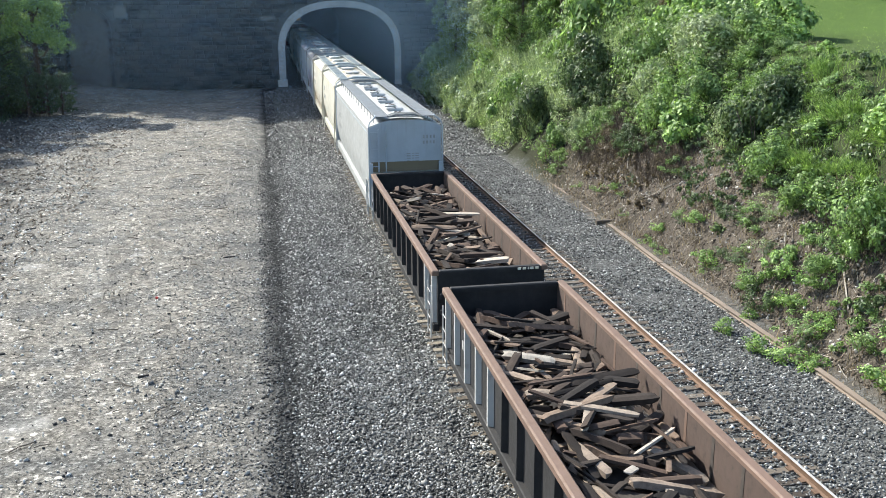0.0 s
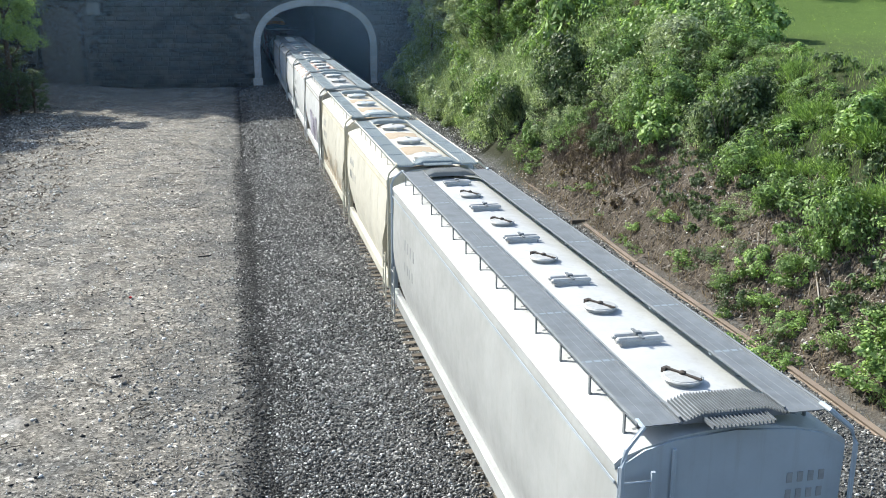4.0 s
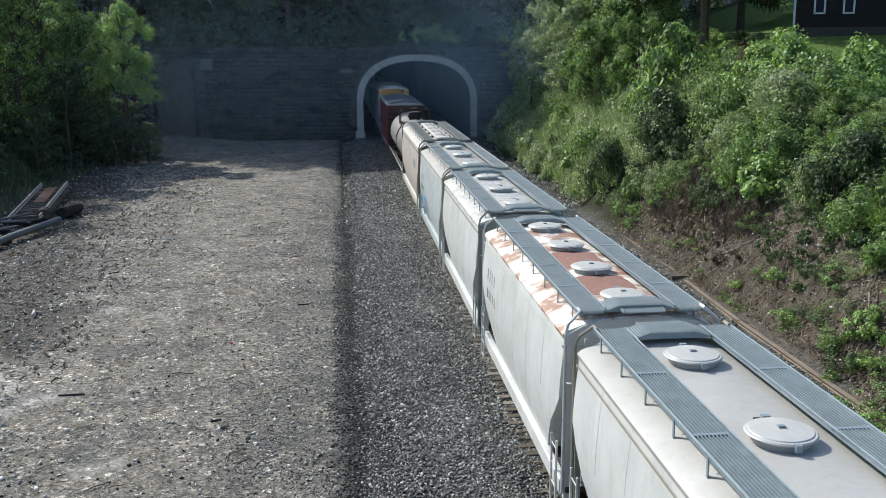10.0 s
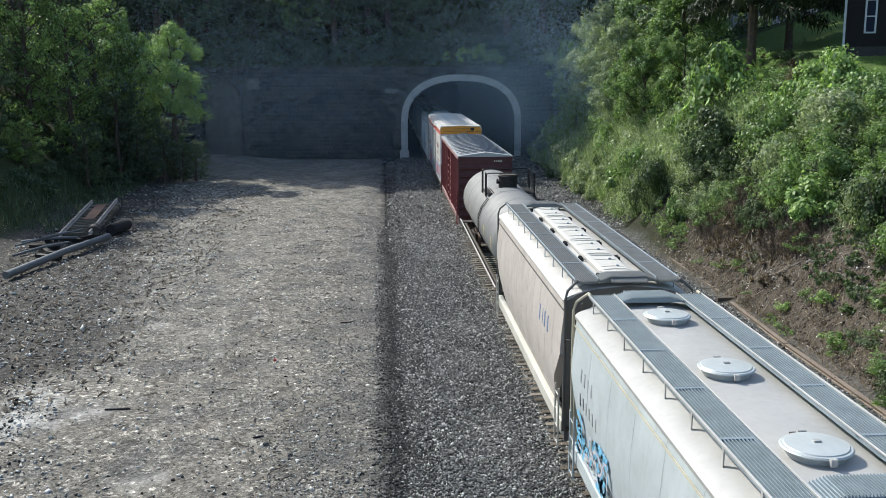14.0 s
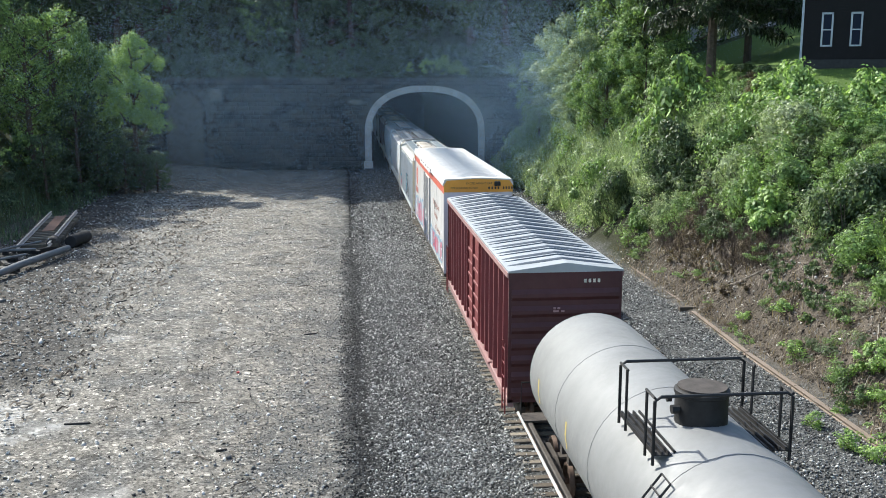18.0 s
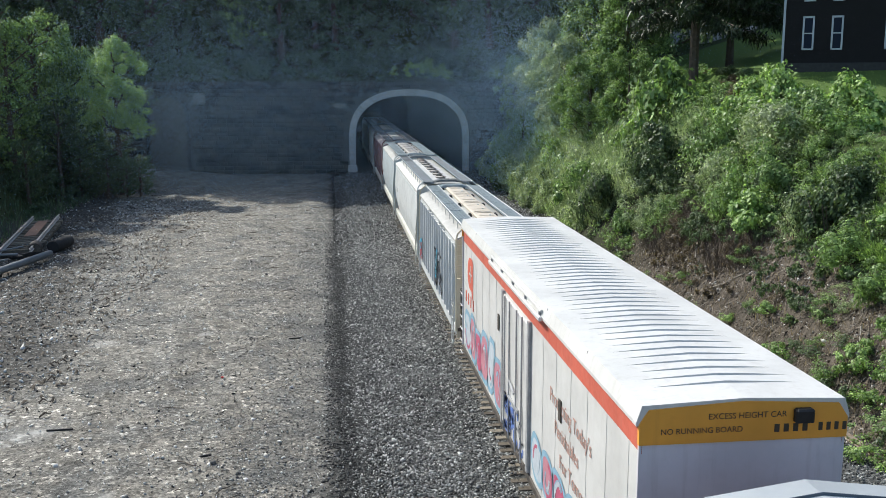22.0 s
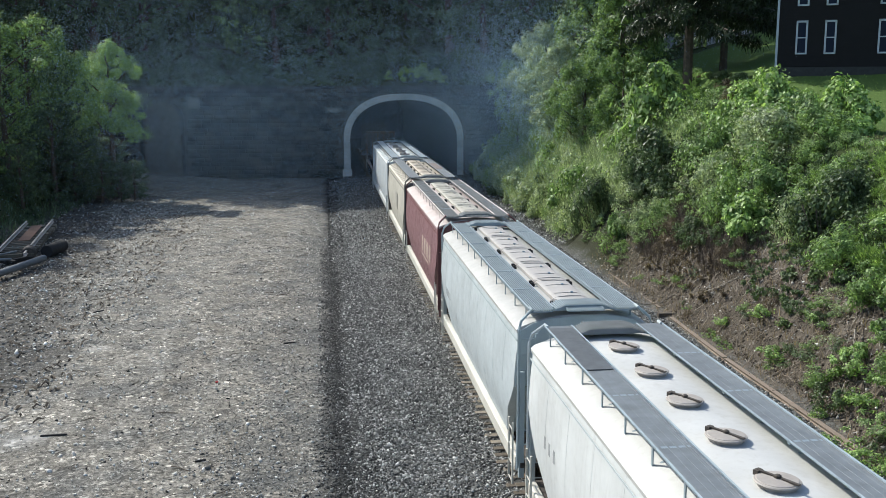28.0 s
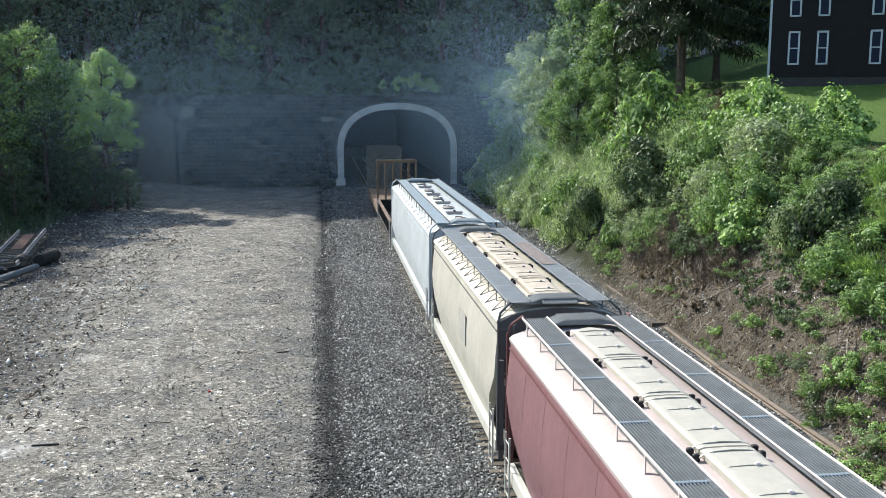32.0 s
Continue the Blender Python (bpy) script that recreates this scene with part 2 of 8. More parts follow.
PEBBLE = pieces_mat("lot_pebble", [(0.0, (0.07, 0.066, 0.06)), (0.45, (0.205, 0.19, 0.17)), (0.8, (0.40, 0.375, 0.34)), (1.0, (0.82, 0.80, 0.76))], 0.5)
DARKSTONE = pieces_mat("dark_ballast_stone", [(0.0, (0.010, 0.0105, 0.011)), (0.55, (0.034, 0.035, 0.036)), (0.85, (0.085, 0.087, 0.086)), (1.0, (0.24, 0.24, 0.235))], 0.6)
TIE = pieces_mat("weathered_tie", [(0.0, (0.10, 0.085, 0.068)), (0.6, (0.20, 0.17, 0.135)), (1.0, (0.34, 0.30, 0.24))], 0.9, "object", 12.0, 0.55)
TIE_DARK = pieces_mat("creosoted_tie", [(0.0, (0.055, 0.045, 0.037)), (0.6, (0.12, 0.098, 0.08)), (1.0, (0.22, 0.185, 0.15))], 0.9, "object", 12.0, 0.5)
RAIL = plain("rusty_rail", (0.14, 0.085, 0.055), 0.75)
RAILTOP = plain("worn_rail_head", (0.60, 0.56, 0.52), 0.4, 0.5, 0.15)


# ---- mesh helpers ----
class Mesh:
    """Collects points and faces of one piece of geometry."""

    def __init__(self):
        self.v, self.f = [], []

    def add(self, v, f):
        n = len(self.v)
        self.v += [tuple(p) for p in v]
        self.f += [tuple(i + n for i in q) for q in f]
        return self

    def box(self, x0, x1, y0, y1, z0, z1, m=None):
        p = [Vector((x, y, z)) for x in (x0, x1) for y in (y0, y1) for z in (z0, z1)]
        if m is not None:
            p = [m @ q for q in p]
        return self.add(p, [(0, 1, 3, 2), (4, 6, 7, 5), (0, 4, 5, 1), (2, 3, 7, 6), (0, 2, 6, 4), (1, 5, 7, 3)])

    def slab(self, x0, x1, y0, y1, z0, z1, c, m=None):
        """A box whose upright edges and top edges are chamfered by c."""
        def ring(d, z):
            return [(x0 + d, y0 + c, z), (x0 + c, y0 + d, z), (x1 - c, y0 + d, z), (x1 - d, y0 + c, z), (x1 - d, y1 - c, z), (x1 - c, y1 - d, z), (x0 + c, y1 - d, z), (x0 + d, y1 - c, z)]
        p = [Vector(q) for q in ring(0, z0) + ring(0, z1 - c) + ring(c, z1)]
        if m is not None:
            p = [m @ q for q in p]
        f = [tuple(range(7, -1, -1)), tuple(range(16, 24))]
        for k in (0, 8):
            f += [(k + i, k + (i + 1) % 8, k + 8 + (i + 1) % 8, k + 8 + i) for i in range(8)]
        return self.add(p, f)

    def tube(self, path, r, n=6, closed=False):
        path = [Vector(p) for p in path]
        rings, k = [], len(path)
        for i, p in enumerate(path):
            a, b = path[(i - 1) % k if closed else max(i - 1, 0)], path[(i + 1) % k if closed else min(i + 1, k - 1)]
            d = (b - a).normalized()
            u = d.cross(Vector((0, 0, 1)))
            u = u.normalized() if u.length > 0.05 else Vector((1, 0, 0))
            w = d.cross(u)
            rings.append([p + (u * math.cos(2 * math.pi * j / n) + w * math.sin(2 * math.pi * j / n)) * r for j in range(n)])
        f = []
        for i in range(k if closed else k - 1):
            a, b = i * n, ((i + 1) % k) * n
            f += [(a + j, a + (j + 1) % n, b + (j + 1) % n, b + j) for j in range(n)]
        if not closed:
            f += [tuple(range(n - 1, -1, -1)), tuple(range((k - 1) * n, k * n))]
        return self.add([q for r_ in rings for q in r_], f)

    def lathe(self, prof, n=20, m=None):
        """Turns (radius, height) points about z."""
        v = [Vector((r * math.cos(2 * math.pi * j / n), r * math.sin(2 * math.pi * j / n), z)) for r, z in prof for j in range(n)]
        if m is not None:
            v = [m @ q for q in v]
        f = [(i * n + j, i * n + (j + 1) % n, (i + 1) * n + (j + 1) % n, (i + 1) * n + j) for i in range(len(prof) - 1) for j in range(n)]
        f += [tuple(range(n - 1, -1, -1)), tuple(range((len(prof) - 1) * n, len(prof) * n))]
        return self.add(v, f)

    def loft(self, rings, cap=True):
        n = len(rings[0])
        f = [(i * n + j, i * n + (j + 1) % n, (i + 1) * n + (j + 1) % n, (i + 1) * n + j) for i in range(len(rings) - 1) for j in range(n)]
        if cap:
            f += [tuple(range(n - 1, -1, -1)), tuple(range((len(rings) - 1) * n, len(rings) * n))]
        return self.add([p for r in rings for p in r], f)

    def prism(self, poly, y0, y1):
        """Extrudes a polygon of (x, z) along y."""
        return self.loft([[(x, y0, z) for x, z in poly], [(x, y1, z) for x, z in poly]])

    def data(self, name, material, smooth=0.0):
        me = bpy.data.meshes.new(name)
        me.from_pydata(self.v, [], self.f)
        me.materials.append(material)
        bm = bmesh.new()
        bm.from_mesh(me)
        bmesh.ops.recalc_face_normals(bm, faces=bm.faces)
        bm.to_mesh(me)
        bm.free()
        if smooth:
            me.shade_smooth()
            me.set_sharp_from_angle(angle=radians(smooth))
        return me


def put(name, data, parent=None, m=None, label=""):
    ob = new(name, data)
    ob.parent = parent
    if m is not None:
        ob.matrix_basis = m
    if label:
        ob["label"] = label
    return ob


def part(name, mesh, material, parent, label="", smooth=0.0, m=None):
    return put(name, mesh.data(name, material, smooth), parent, m, label)


def empty(name, m, label, category, group="", kind=""):
    ob = new(name)
    ob.empty_display_size = 0.3
    ob.matrix_basis = m
    return tagged(ob, label, category, group, kind)


def fast_mesh(name, verts, faces, material):
    """A mesh from arrays: verts (n, 3), faces (m, k)."""
    me = bpy.data.meshes.new(name)
    n, k = len(faces), faces.shape[1]
    me.vertices.add(len(verts))
    me.vertices.foreach_set("co", np.ascontiguousarray(verts, np.float32).ravel())
    me.loops.add(n * k)
    me.loops.foreach_set("vertex_index", np.ascontiguousarray(faces, np.int32).ravel())
    me.polygons.add(n)
    me.polygons.foreach_set("loop_start", np.arange(0, n * k, k, dtype=np.int32))
    me.materials.append(material)
    me.update(calc_edges=True)
    return me


# ---- ground ----
PORTAL_Y, TUN_L, TUN_R, TUN_C = 106.0, 2.65, 14.4, 8.52
TRACK_X = (5.81, 10.05)


def smoothstep(a, b, x):
    u = min(1.0, max(0.0, (x - a) / (b - a)))
    return u * u * (3 - 2 * u)


def wob(x, y, s, k=0.0):
    return noise.noise(Vector((x * s + k, y * s - k, k * 1.7)))


def height(x, y):
    # flat floor of the cutting, with a ballast bed and a shallow ditch beside it
    z = -0.36 + 0.05 * wob(x, y, 0.5) + 0.16 * smoothstep(0.6, 1.9, x) - 0.10 * math.exp(-((x - 0.45) / 0.45) ** 2)
    z += 0.9 * smoothstep(-8, -22, x) * smoothstep(85, 108, y)
    # bank at the right
    foot = 14.55 + 0.35 * wob(0, y, 0.16, 3) + 1.2 * smoothstep(55, 75, y)
    up = x - foot
    if up > 0:
        crest = 7.4 + 2.6 * smoothstep(42, 60, y) + 0.015 * max(0, y - 40)
        prof = 1.25 * min(up, 2.2) + 0.85 * max(0.0, up - 2.2) - 0.35 * min(up, 0.6) + 0.5 * wob(x, y, 0.22, 7) * min(1, up / 3)
        z += min(prof, crest + 0.06 * max(0, up - 13) + 0.26 * max(0, up - 20))
    # bank at the left
    left = -22.5 + 0.8 * wob(0, y, 0.1, 9) - 10.0 * smoothstep(55, 25, y) - x
    if left > 0:
        z += min(0.75 * left, 13.0) * (1 if y > 0 else 0.6)
    # the hill over the tunnel
    if y > PORTAL_Y + 0.6:
        z = max(z, 9.0 + min(0.75 * (y - PORTAL_Y), 60.0) + 0.6 * wob(x, y, 0.15, 5))
    return z


def build_ground():
    xs = sorted(set([-900, -500, -250, -120, -80, -60] + [-50 + 1.6 * i for i in range(18)] + [-21 + 0.75 * i for i in range(28)] + [-0.8, -0.55, -0.3, -0.1, 0.15, 0.45, 0.9, 1.5, TUN_L - 0.6, TUN_R + 0.6]
                    + [4.0 + 1.5 * i for i in range(7)] + [13.6 + 0.6 * i for i in range(24)] + [28.5 + 1.6 * i for i in range(22)] + [70, 90, 130, 250, 500, 900]))
    ys = sorted(set([-900, -300, -120, -60, -30, -10, 0] + [5 + 1.1 * i for i in range(92)] + [PORTAL_Y + 0.3, PORTAL_Y + 0.7] + [108 + 2.5 * i for i in range(34)] + [200, 230, 280, 400, 700, 1100]))
    v = [(x, y, height(x, y)) for y in ys for x in xs]
    f, n = [], len(xs)
    for j in range(len(ys) - 1):
        for i in range(n - 1):
            if PORTAL_Y + 0.25 < ys[j] < PORTAL_Y + 0.65 and TUN_L - 0.7 < xs[i] and xs[i + 1] < TUN_R + 0.7:
                continue
            f.append((j * n + i, j * n + i + 1, (j + 1) * n + i + 1, (j + 1) * n + i))
    me = bpy.data.meshes.new("ground")
    me.from_pydata(v, [], f)
    me.materials.append(GROUND)
    me.shade_smooth()
    tagged(new("ground", me), "gravel lot, ballast bed and soil banks of a railway cutting", "ground", kind="structure")


build_ground()


# ---- tunnel portal ----
def arch_points(half, spring, rise, n=28, base=-0.5):
    """A basket-handle arch about the tunnel's middle line, from the left foot to the right foot, as (x, z)."""
    pts = [(-half, base), (-half, spring)]
    for i in range(1, n):
        a = math.pi * (1 - i / n)
        c, s = math.cos(a), math.sin(a)
        e = 2 / 2.35
        pts.append((half * math.copysign(abs(c) ** e, c), spring + rise * abs(s) ** e))
    return [(TUN_C + x, z) for x, z in pts + [(half, spring), (half, base)]]


def portal():
    inner, outer = arch_points(5.88, 3.6, 4.45), arch_points(6.6, 3.6, 5.15)
    wall = empty("wall_portal", pose(0, 0, 0), "dark stone tunnel portal wall with a parapet course", "portal", kind="structure")
    k = len(inner)
    # backing wall with the opening cut through it
    m = Mesh()
    top, y0, y1 = 9.25, PORTAL_Y, PORTAL_Y + 0.8
    left, right = -32.0, 30.0
    edge = [(left, -0.8), (left, top)] + [(left + (right - left) * i / 40, top) for i in range(1, 40)] + [(right, top), (right, -0.8)]

    def outline_at(p):
        x, z = p
        if z <= 3.6:
            return (left if x < TUN_C else right, z)
        return (x, top) if abs(x - TUN_C) < 5.9 else ((left if x < TUN_C else right), z)
    for y, flip in ((y0, 0), (y1, 1)):
        for i in range(k - 1):
            a, b = outer[i], outer[i + 1]
            if a[1] < 3.59 or b[1] < 3.59:
                q = [a, b, (left if a[0] < TUN_C else right, b[1]), (left if a[0] < TUN_C else right, a[1])]
            else:
                q = [a, b, (b[0], top), (a[0], top)]
            m.add([(x, y, z) for x, z in q], [(0, 1, 2, 3)])
        for s in (0, 1):
            e, x = (outer[1], left) if s == 0 else (outer[-2], right)
            m.add([(e[0], y, e[1]), (e[0], y, top), (x, y, top), (x, y, e[1])], [(0, 1, 2, 3)])
    part("backing", m, MORTAR, wall)
    # voussoirs and jamb stones of the pale ring
    def ring_stone(q):
        cx, cz = sum(p[0] for p in q) / 4, sum(p[1] for p in q) / 4
        q = [(cx + (x - cx) * 0.985, cz + (z - cz) * 0.985) for x, z in q]
        part("ring_stone", Mesh().prism(q, y0 - 0.14, y1 + 0.2), RING, wall)
    for i in range(1, k - 2):
        ring_stone([inner[i], outer[i], outer[i + 1], inner[i + 1]])
    for s, a, b in ((0, inner[0][0], outer[0][0]), (1, inner[-1][0], outer[-1][0])):
        for j in range(5):
            z0 = -0.5 + 0.82 * j
            ring_stone([(a, z0), (b, z0), (b, z0 + 0.82), (a, z0 + 0.82)])
    part("plinth", Mesh().slab(TUN_L - 0.9, TUN_L + 0.12, y0 - 0.3, y0 + 0.3, -0.6, 0.55, 0.03), RING, wall)
    # coursed ashlar blocks, proud of the mortar
    rnd = random.Random(4)
    datas = {}
    z, row = -0.3, 0
    blind_c, blind_w, blind_t = -17.3, 1.95, 7.6

    def clear(x0, x1, z0, z1):
        for x in (x0, (x0 + x1) / 2, x1):
            for zz in (z0, z1):
                u = abs(x - TUN_C)
                if u < 6.62 and zz < 3.65:
                    return False
                if u < 6.62 and zz < 3.6 + 5.2 * (1 - (u / 6.62) ** 2.35) ** (1 / 2.35):
                    return False
                w = abs(x - blind_c)
                if w < blind_w + 0.45 and zz < blind_t - 1.6 + math.sqrt(max(0, (blind_w + 0.45) ** 2 - w * w)):
                    return False
        return True
    while z < 9.1:
        h = 0.46 if row < 19 else 0.4
        x = -31.0 + rnd.random()
        while x < 21:
            w = rnd.choice((0.8, 1.0, 1.2, 1.4, 1.0))
            if clear(x, x + w, z, z + h):
                key = (w, h, rnd.randint(0, 1))
                if key not in datas:
                    datas[key] = Mesh().add(*stone_face(w - 0.03, h - 0.03, rnd)).data("ashlar", STONE)
                if x < 20.0:
                    put("ashlar", datas[key], wall, pose(x, y0 - 0.001, z))
            x += w
        z += h
        row += 1
    for i in range(26):
        x = -31 + 2.0 * i
        if x < 19:
            put("coping_stone", COPING, wall, pose(x, y0 - 0.12, 9.25))
    # walled-up older bore with its own ring
    c = Mesh()
    ring = [(blind_c - blind_w, 0.2), (blind_c - blind_w, blind_t - 1.6)] + [(blind_c + blind_w * math.cos(math.pi * (1 - i / 12)), blind_t - 1.6 + blind_w * math.sin(math.pi * (1 - i / 12))) for i in range(1, 12)] + [(blind_c + blind_w, blind_t - 1.6), (blind_c + blind_w, 0.2)]
    part("blocked_arch", Mesh().prism(ring, y0 - 0.01, y0 + 0.2), BLOCKED, wall, "grey rendered infill of a walled-up arch")
    for i in range(len(ring) - 1):
        a, b = Vector(ring[i]), Vector(ring[i + 1])
        d = (b - a).normalized()
        nrm = Vector((-d.y, d.x)) * 0.38
        part("arch_stone", Mesh().prism([tuple(a), tuple(b), tuple(b + nrm), tuple(a + nrm)], y0 - 0.12, y0 + 0.1), STONE, wall)
    part("date_stone", Mesh().slab(-14.6, -13.3, y0 - 0.1, y0 + 0.05, 7.2, 8.4, 0.03), PALE_STONE, wall, "pale square tablet stone")
    part("date_stone", Mesh().slab(0.2, 1.7, y0 - 0.1, y0 + 0.05, 6.75, 7.25, 0.03), PALE_STONE, wall, "pale long tablet stone")
    # lining of the bore and its floor
    m = Mesh()
    deep = 75.0
    for i in range(k - 1):
        a, b = inner[i], inner[i + 1]
        a2, b2 = [(TUN_C + (p[0] - TUN_C) * 1.06, p[1] + (0.3 if p[1] > 3.7 else 0)) for p in (a, b)]
        for q in ([(a[0], y0, a[1]), (b[0], y0, b[1]), (b[0], y0 + deep, b[1]), (a[0], y0 + deep, a[1])], [(a2[0], y0 + 0.9, a2[1]), (b2[0], y0 + 0.9, b2[1]), (b2[0], y0 + deep, b2[1]), (a2[0], y0 + deep, a2[1])]):
            m.add(q, [(0, 1, 2, 3)])
    tun = empty("tunnel", pose(0, 0, 0), "dark arched tunnel bore", "tunnel", kind="structure")
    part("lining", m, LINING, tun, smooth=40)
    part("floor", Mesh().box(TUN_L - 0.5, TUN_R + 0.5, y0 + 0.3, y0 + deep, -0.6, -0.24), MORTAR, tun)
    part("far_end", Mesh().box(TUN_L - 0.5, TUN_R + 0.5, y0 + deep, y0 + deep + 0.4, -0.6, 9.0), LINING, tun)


def stone_face(w, h, rnd):
    """A rock-faced block: chamfered edges and an uneven face."""
    d = 0.05 + 0.05 * rnd.random()
    c = 0.05
    p = [(0, 0, 0), (w, 0, 0), (w, 0, h), (0, 0, h), (c, -d, c), (w - c, -d * 0.8, c), (w - c, -d, h - c), (c, -d * 0.7, h - c), (w * 0.5, -d * 1.5, h * 0.5)]
    return p, [(0, 1, 5, 4), (1, 2, 6, 5), (2, 3, 7, 6), (3, 0, 4, 7), (4, 5, 8), (5, 6, 8), (6, 7, 8), (7, 4, 8)]


PALE_STONE = plain("tablet_stone", (0.15, 0.15, 0.142), 0.85, 0, 0.3, 3.0)
BLOCKED = plain("rendered_infill", (0.105, 0.096, 0.086), 0.9, 0, 0.3, 1.5)
COPING = Mesh().slab(0, 1.97, 0, 1.1, 0, 0.32, 0.04).data("coping_stone", STONE)
portal()


# ---- tracks ----
def track(x, name, label, y0, y1):
    t = empty(name, pose(x, 0, 0), label, "track", "railway tracks", "structure")
    for s in (-1, 1):
        c = s * 0.7525
        rail = [(c - 0.07, -0.17), (c + 0.07, -0.17), (c + 0.065, -0.15), (c + 0.01, -0.135), (c + 0.01, -0.045), (c + 0.036, -0.035), (c + 0.036, -0.004), (c - 0.036, -0.004), (c - 0.036, -0.035), (c - 0.01, -0.045), (c - 0.01, -0.135), (c - 0.065, -0.15)]
        r = part("rail", Mesh().prism(rail, y0, y1), RAIL, t)
        part("rail_head", Mesh().box(c - 0.034, c + 0.034, y0, y1, -0.0045, 0.0), RAILTOP, r, "bright worn running surface")
    rnd = random.Random(int(x))
    forms = [Mesh().slab(-1.42 if x < 8 else -1.3, 1.3, -0.115, 0.115, -0.36, -0.165, 0.012).data("tie", TIE if x < 8 else TIE_DARK) for _ in range(1)]
    y, n = y0, 0
    plates = Mesh()
    while y < y1 and n < 296:
        put("tie", forms[0], t, pose(rnd.uniform(-0.08, 0.08), y, rnd.uniform(-0.012, 0.0), 0, 0, rnd.uniform(-1.6, 1.6)))
        for s in (-1, 1):
            plates.box(s * 0.7525 - 0.17, s * 0.7525 + 0.17, y - 0.09, y + 0.09, -0.172, -0.15)
        y += 0.5
        n += 1
    part("tie_plates", plates, RAIL, t)


track(TRACK_X[0], "track_main", "busy railway track with weathered wooden ties", 6.0, 150.0)
track(TRACK_X[1], "track_second", "empty second railway track with weathered wooden ties", 6.0, 150.0)


# ---- train ----
SPEED = 7.5                              # metres a second, towards the bridge
TIMES = [0.0, 0.1] + [2.0 * i for i in range(1, 16)] + [31.9, 32.0]
CARS = []                                # (thing, place of its middle along the train)

GALV = plain("galvanised_grating", (0.235, 0.285, 0.32), 0.5, 0.25, 0.15, 3.0)
GALV_DARK = plain("dark_grating", (0.15, 0.165, 0.178), 0.55, 0.2, 0.2, 3.0)
BLACK = plain("dark_steel", (0.022, 0.021, 0.021), 0.6, 0.3, 0.4, 6.0)
GRIME = plain("grimy_steel", (0.06, 0.05, 0.043), 0.75, 0.2, 0.45, 5.0)
WHEEL = plain("wheel_steel", (0.13, 0.09, 0.07), 0.55, 0.6, 0.3, 8.0)
BEIGE_END = paint("khaki_end_paint", (0.30, 0.28, 0.235), 0.55, 0.5)
INK = plain("lettering_dark", (0.27, 0.28, 0.285), 0.6)
INK_ROSE = plain("lettering_faded_rose", (0.36, 0.28, 0.235), 0.6)
INK_PALE = plain("lettering_pale", (0.62, 0.58, 0.48), 0.6)


def shared(name, mesh, material, smooth=0.0):
    return mesh.data(name, material, smooth)


def wheelset_mesh():
    m = Mesh()
    turn = Matrix.Rotation(radians(90), 4, "Y")
    for s in (-1, 1):
        m.lathe([(0.10, -0.07), (0.36, -0.07), (0.39, -0.03), (0.445, -0.03), (0.425, 0.07), (0.36, 0.07), (0.33, 0.02), (0.10, 0.03)], 20, Matrix.Translation((s * 0.755, 0, 0)) @ turn @ Matrix.Diagonal((1, 1, s, 1)))
    return m.lathe([(0.08, -1.05), (0.09, 1.05)], 8, turn)


WHEELS = shared("wheelset", wheelset_mesh(), WHEEL, 40)
_sf = [(-1.25, 0.38), (-1.25, 0.62), (-0.95, 0.68), (-0.45, 0.86), (0.45, 0.86), (0.95, 0.68), (1.25, 0.62), (1.25, 0.38), (1.0, 0.42), (0.5, 0.24), (-0.5, 0.24), (-1.0, 0.42)]
FRAME_SIDE = shared("side_frame", Mesh().loft([[(0.07, y, z) for y, z in _sf], [(-0.07, y, z) for y, z in _sf]]), GRIME)
BOLSTER = shared("bolster", Mesh().slab(-1.05, 1.05, -0.2, 0.2, 0.42, 0.72, 0.04), GRIME)
COUPLER = shared("coupler", Mesh().slab(-0.11, 0.11, -0.75, 0.2, 0.76, 0.98, 0.03).slab(-0.16, 0.14, -0.98, -0.7, 0.7, 1.04, 0.05), GRIME)


def running_gear(car, length, inset=1.9):
    """Two trucks and two couplers under a car of that length."""
    for s in (-1, 1):
        tr = put("truck", BOLSTER, car, pose(0, s * (length / 2 - inset), 0))
        for x in (-1.02, 1.02):
            put("side_frame", FRAME_SIDE, tr, pose(x, 0, 0))
        for y in (-0.85, 0.85):
            put("wheelset", WHEELS, tr, pose(0, y, 0.425))
        put("coupler", COUPLER, car, pose(0, s * length / 2, 0, 0, 0, 0 if s < 0 else 180))
    part("centre_sill", Mesh().box(-0.28, 0.28, -length / 2 + 0.1, length / 2 - 0.1, 0.75, 1.05), GRIME, car)


def text_mesh(words, size, material):
    cu = bpy.data.curves.new("lettering", "FONT")
    cu.body, cu.size, cu.extrude = words, size, 0.002
    tmp = bpy.data.objects.new("lettering", cu)
    me = bpy.data.meshes.new_from_object(tmp)
    me.materials.clear()
    me.materials.append(material)
    bpy.data.objects.remove(tmp)
    return me


def side_text(car, words, size, material, y, z, x=-1.62, lean=0.0):
    """Writing on the car's left side that reads from the far end to the near end."""
    put("lettering", text_mesh(words, size, material), car, Matrix.Translation((x, y, z)) @ Matrix.Rotation(radians(lean), 4, "Y") @ Matrix(((0, 0, -1, 0), (-1, 0, 0, 0), (0, 1, 0, 0), (0, 0, 0, 1))))


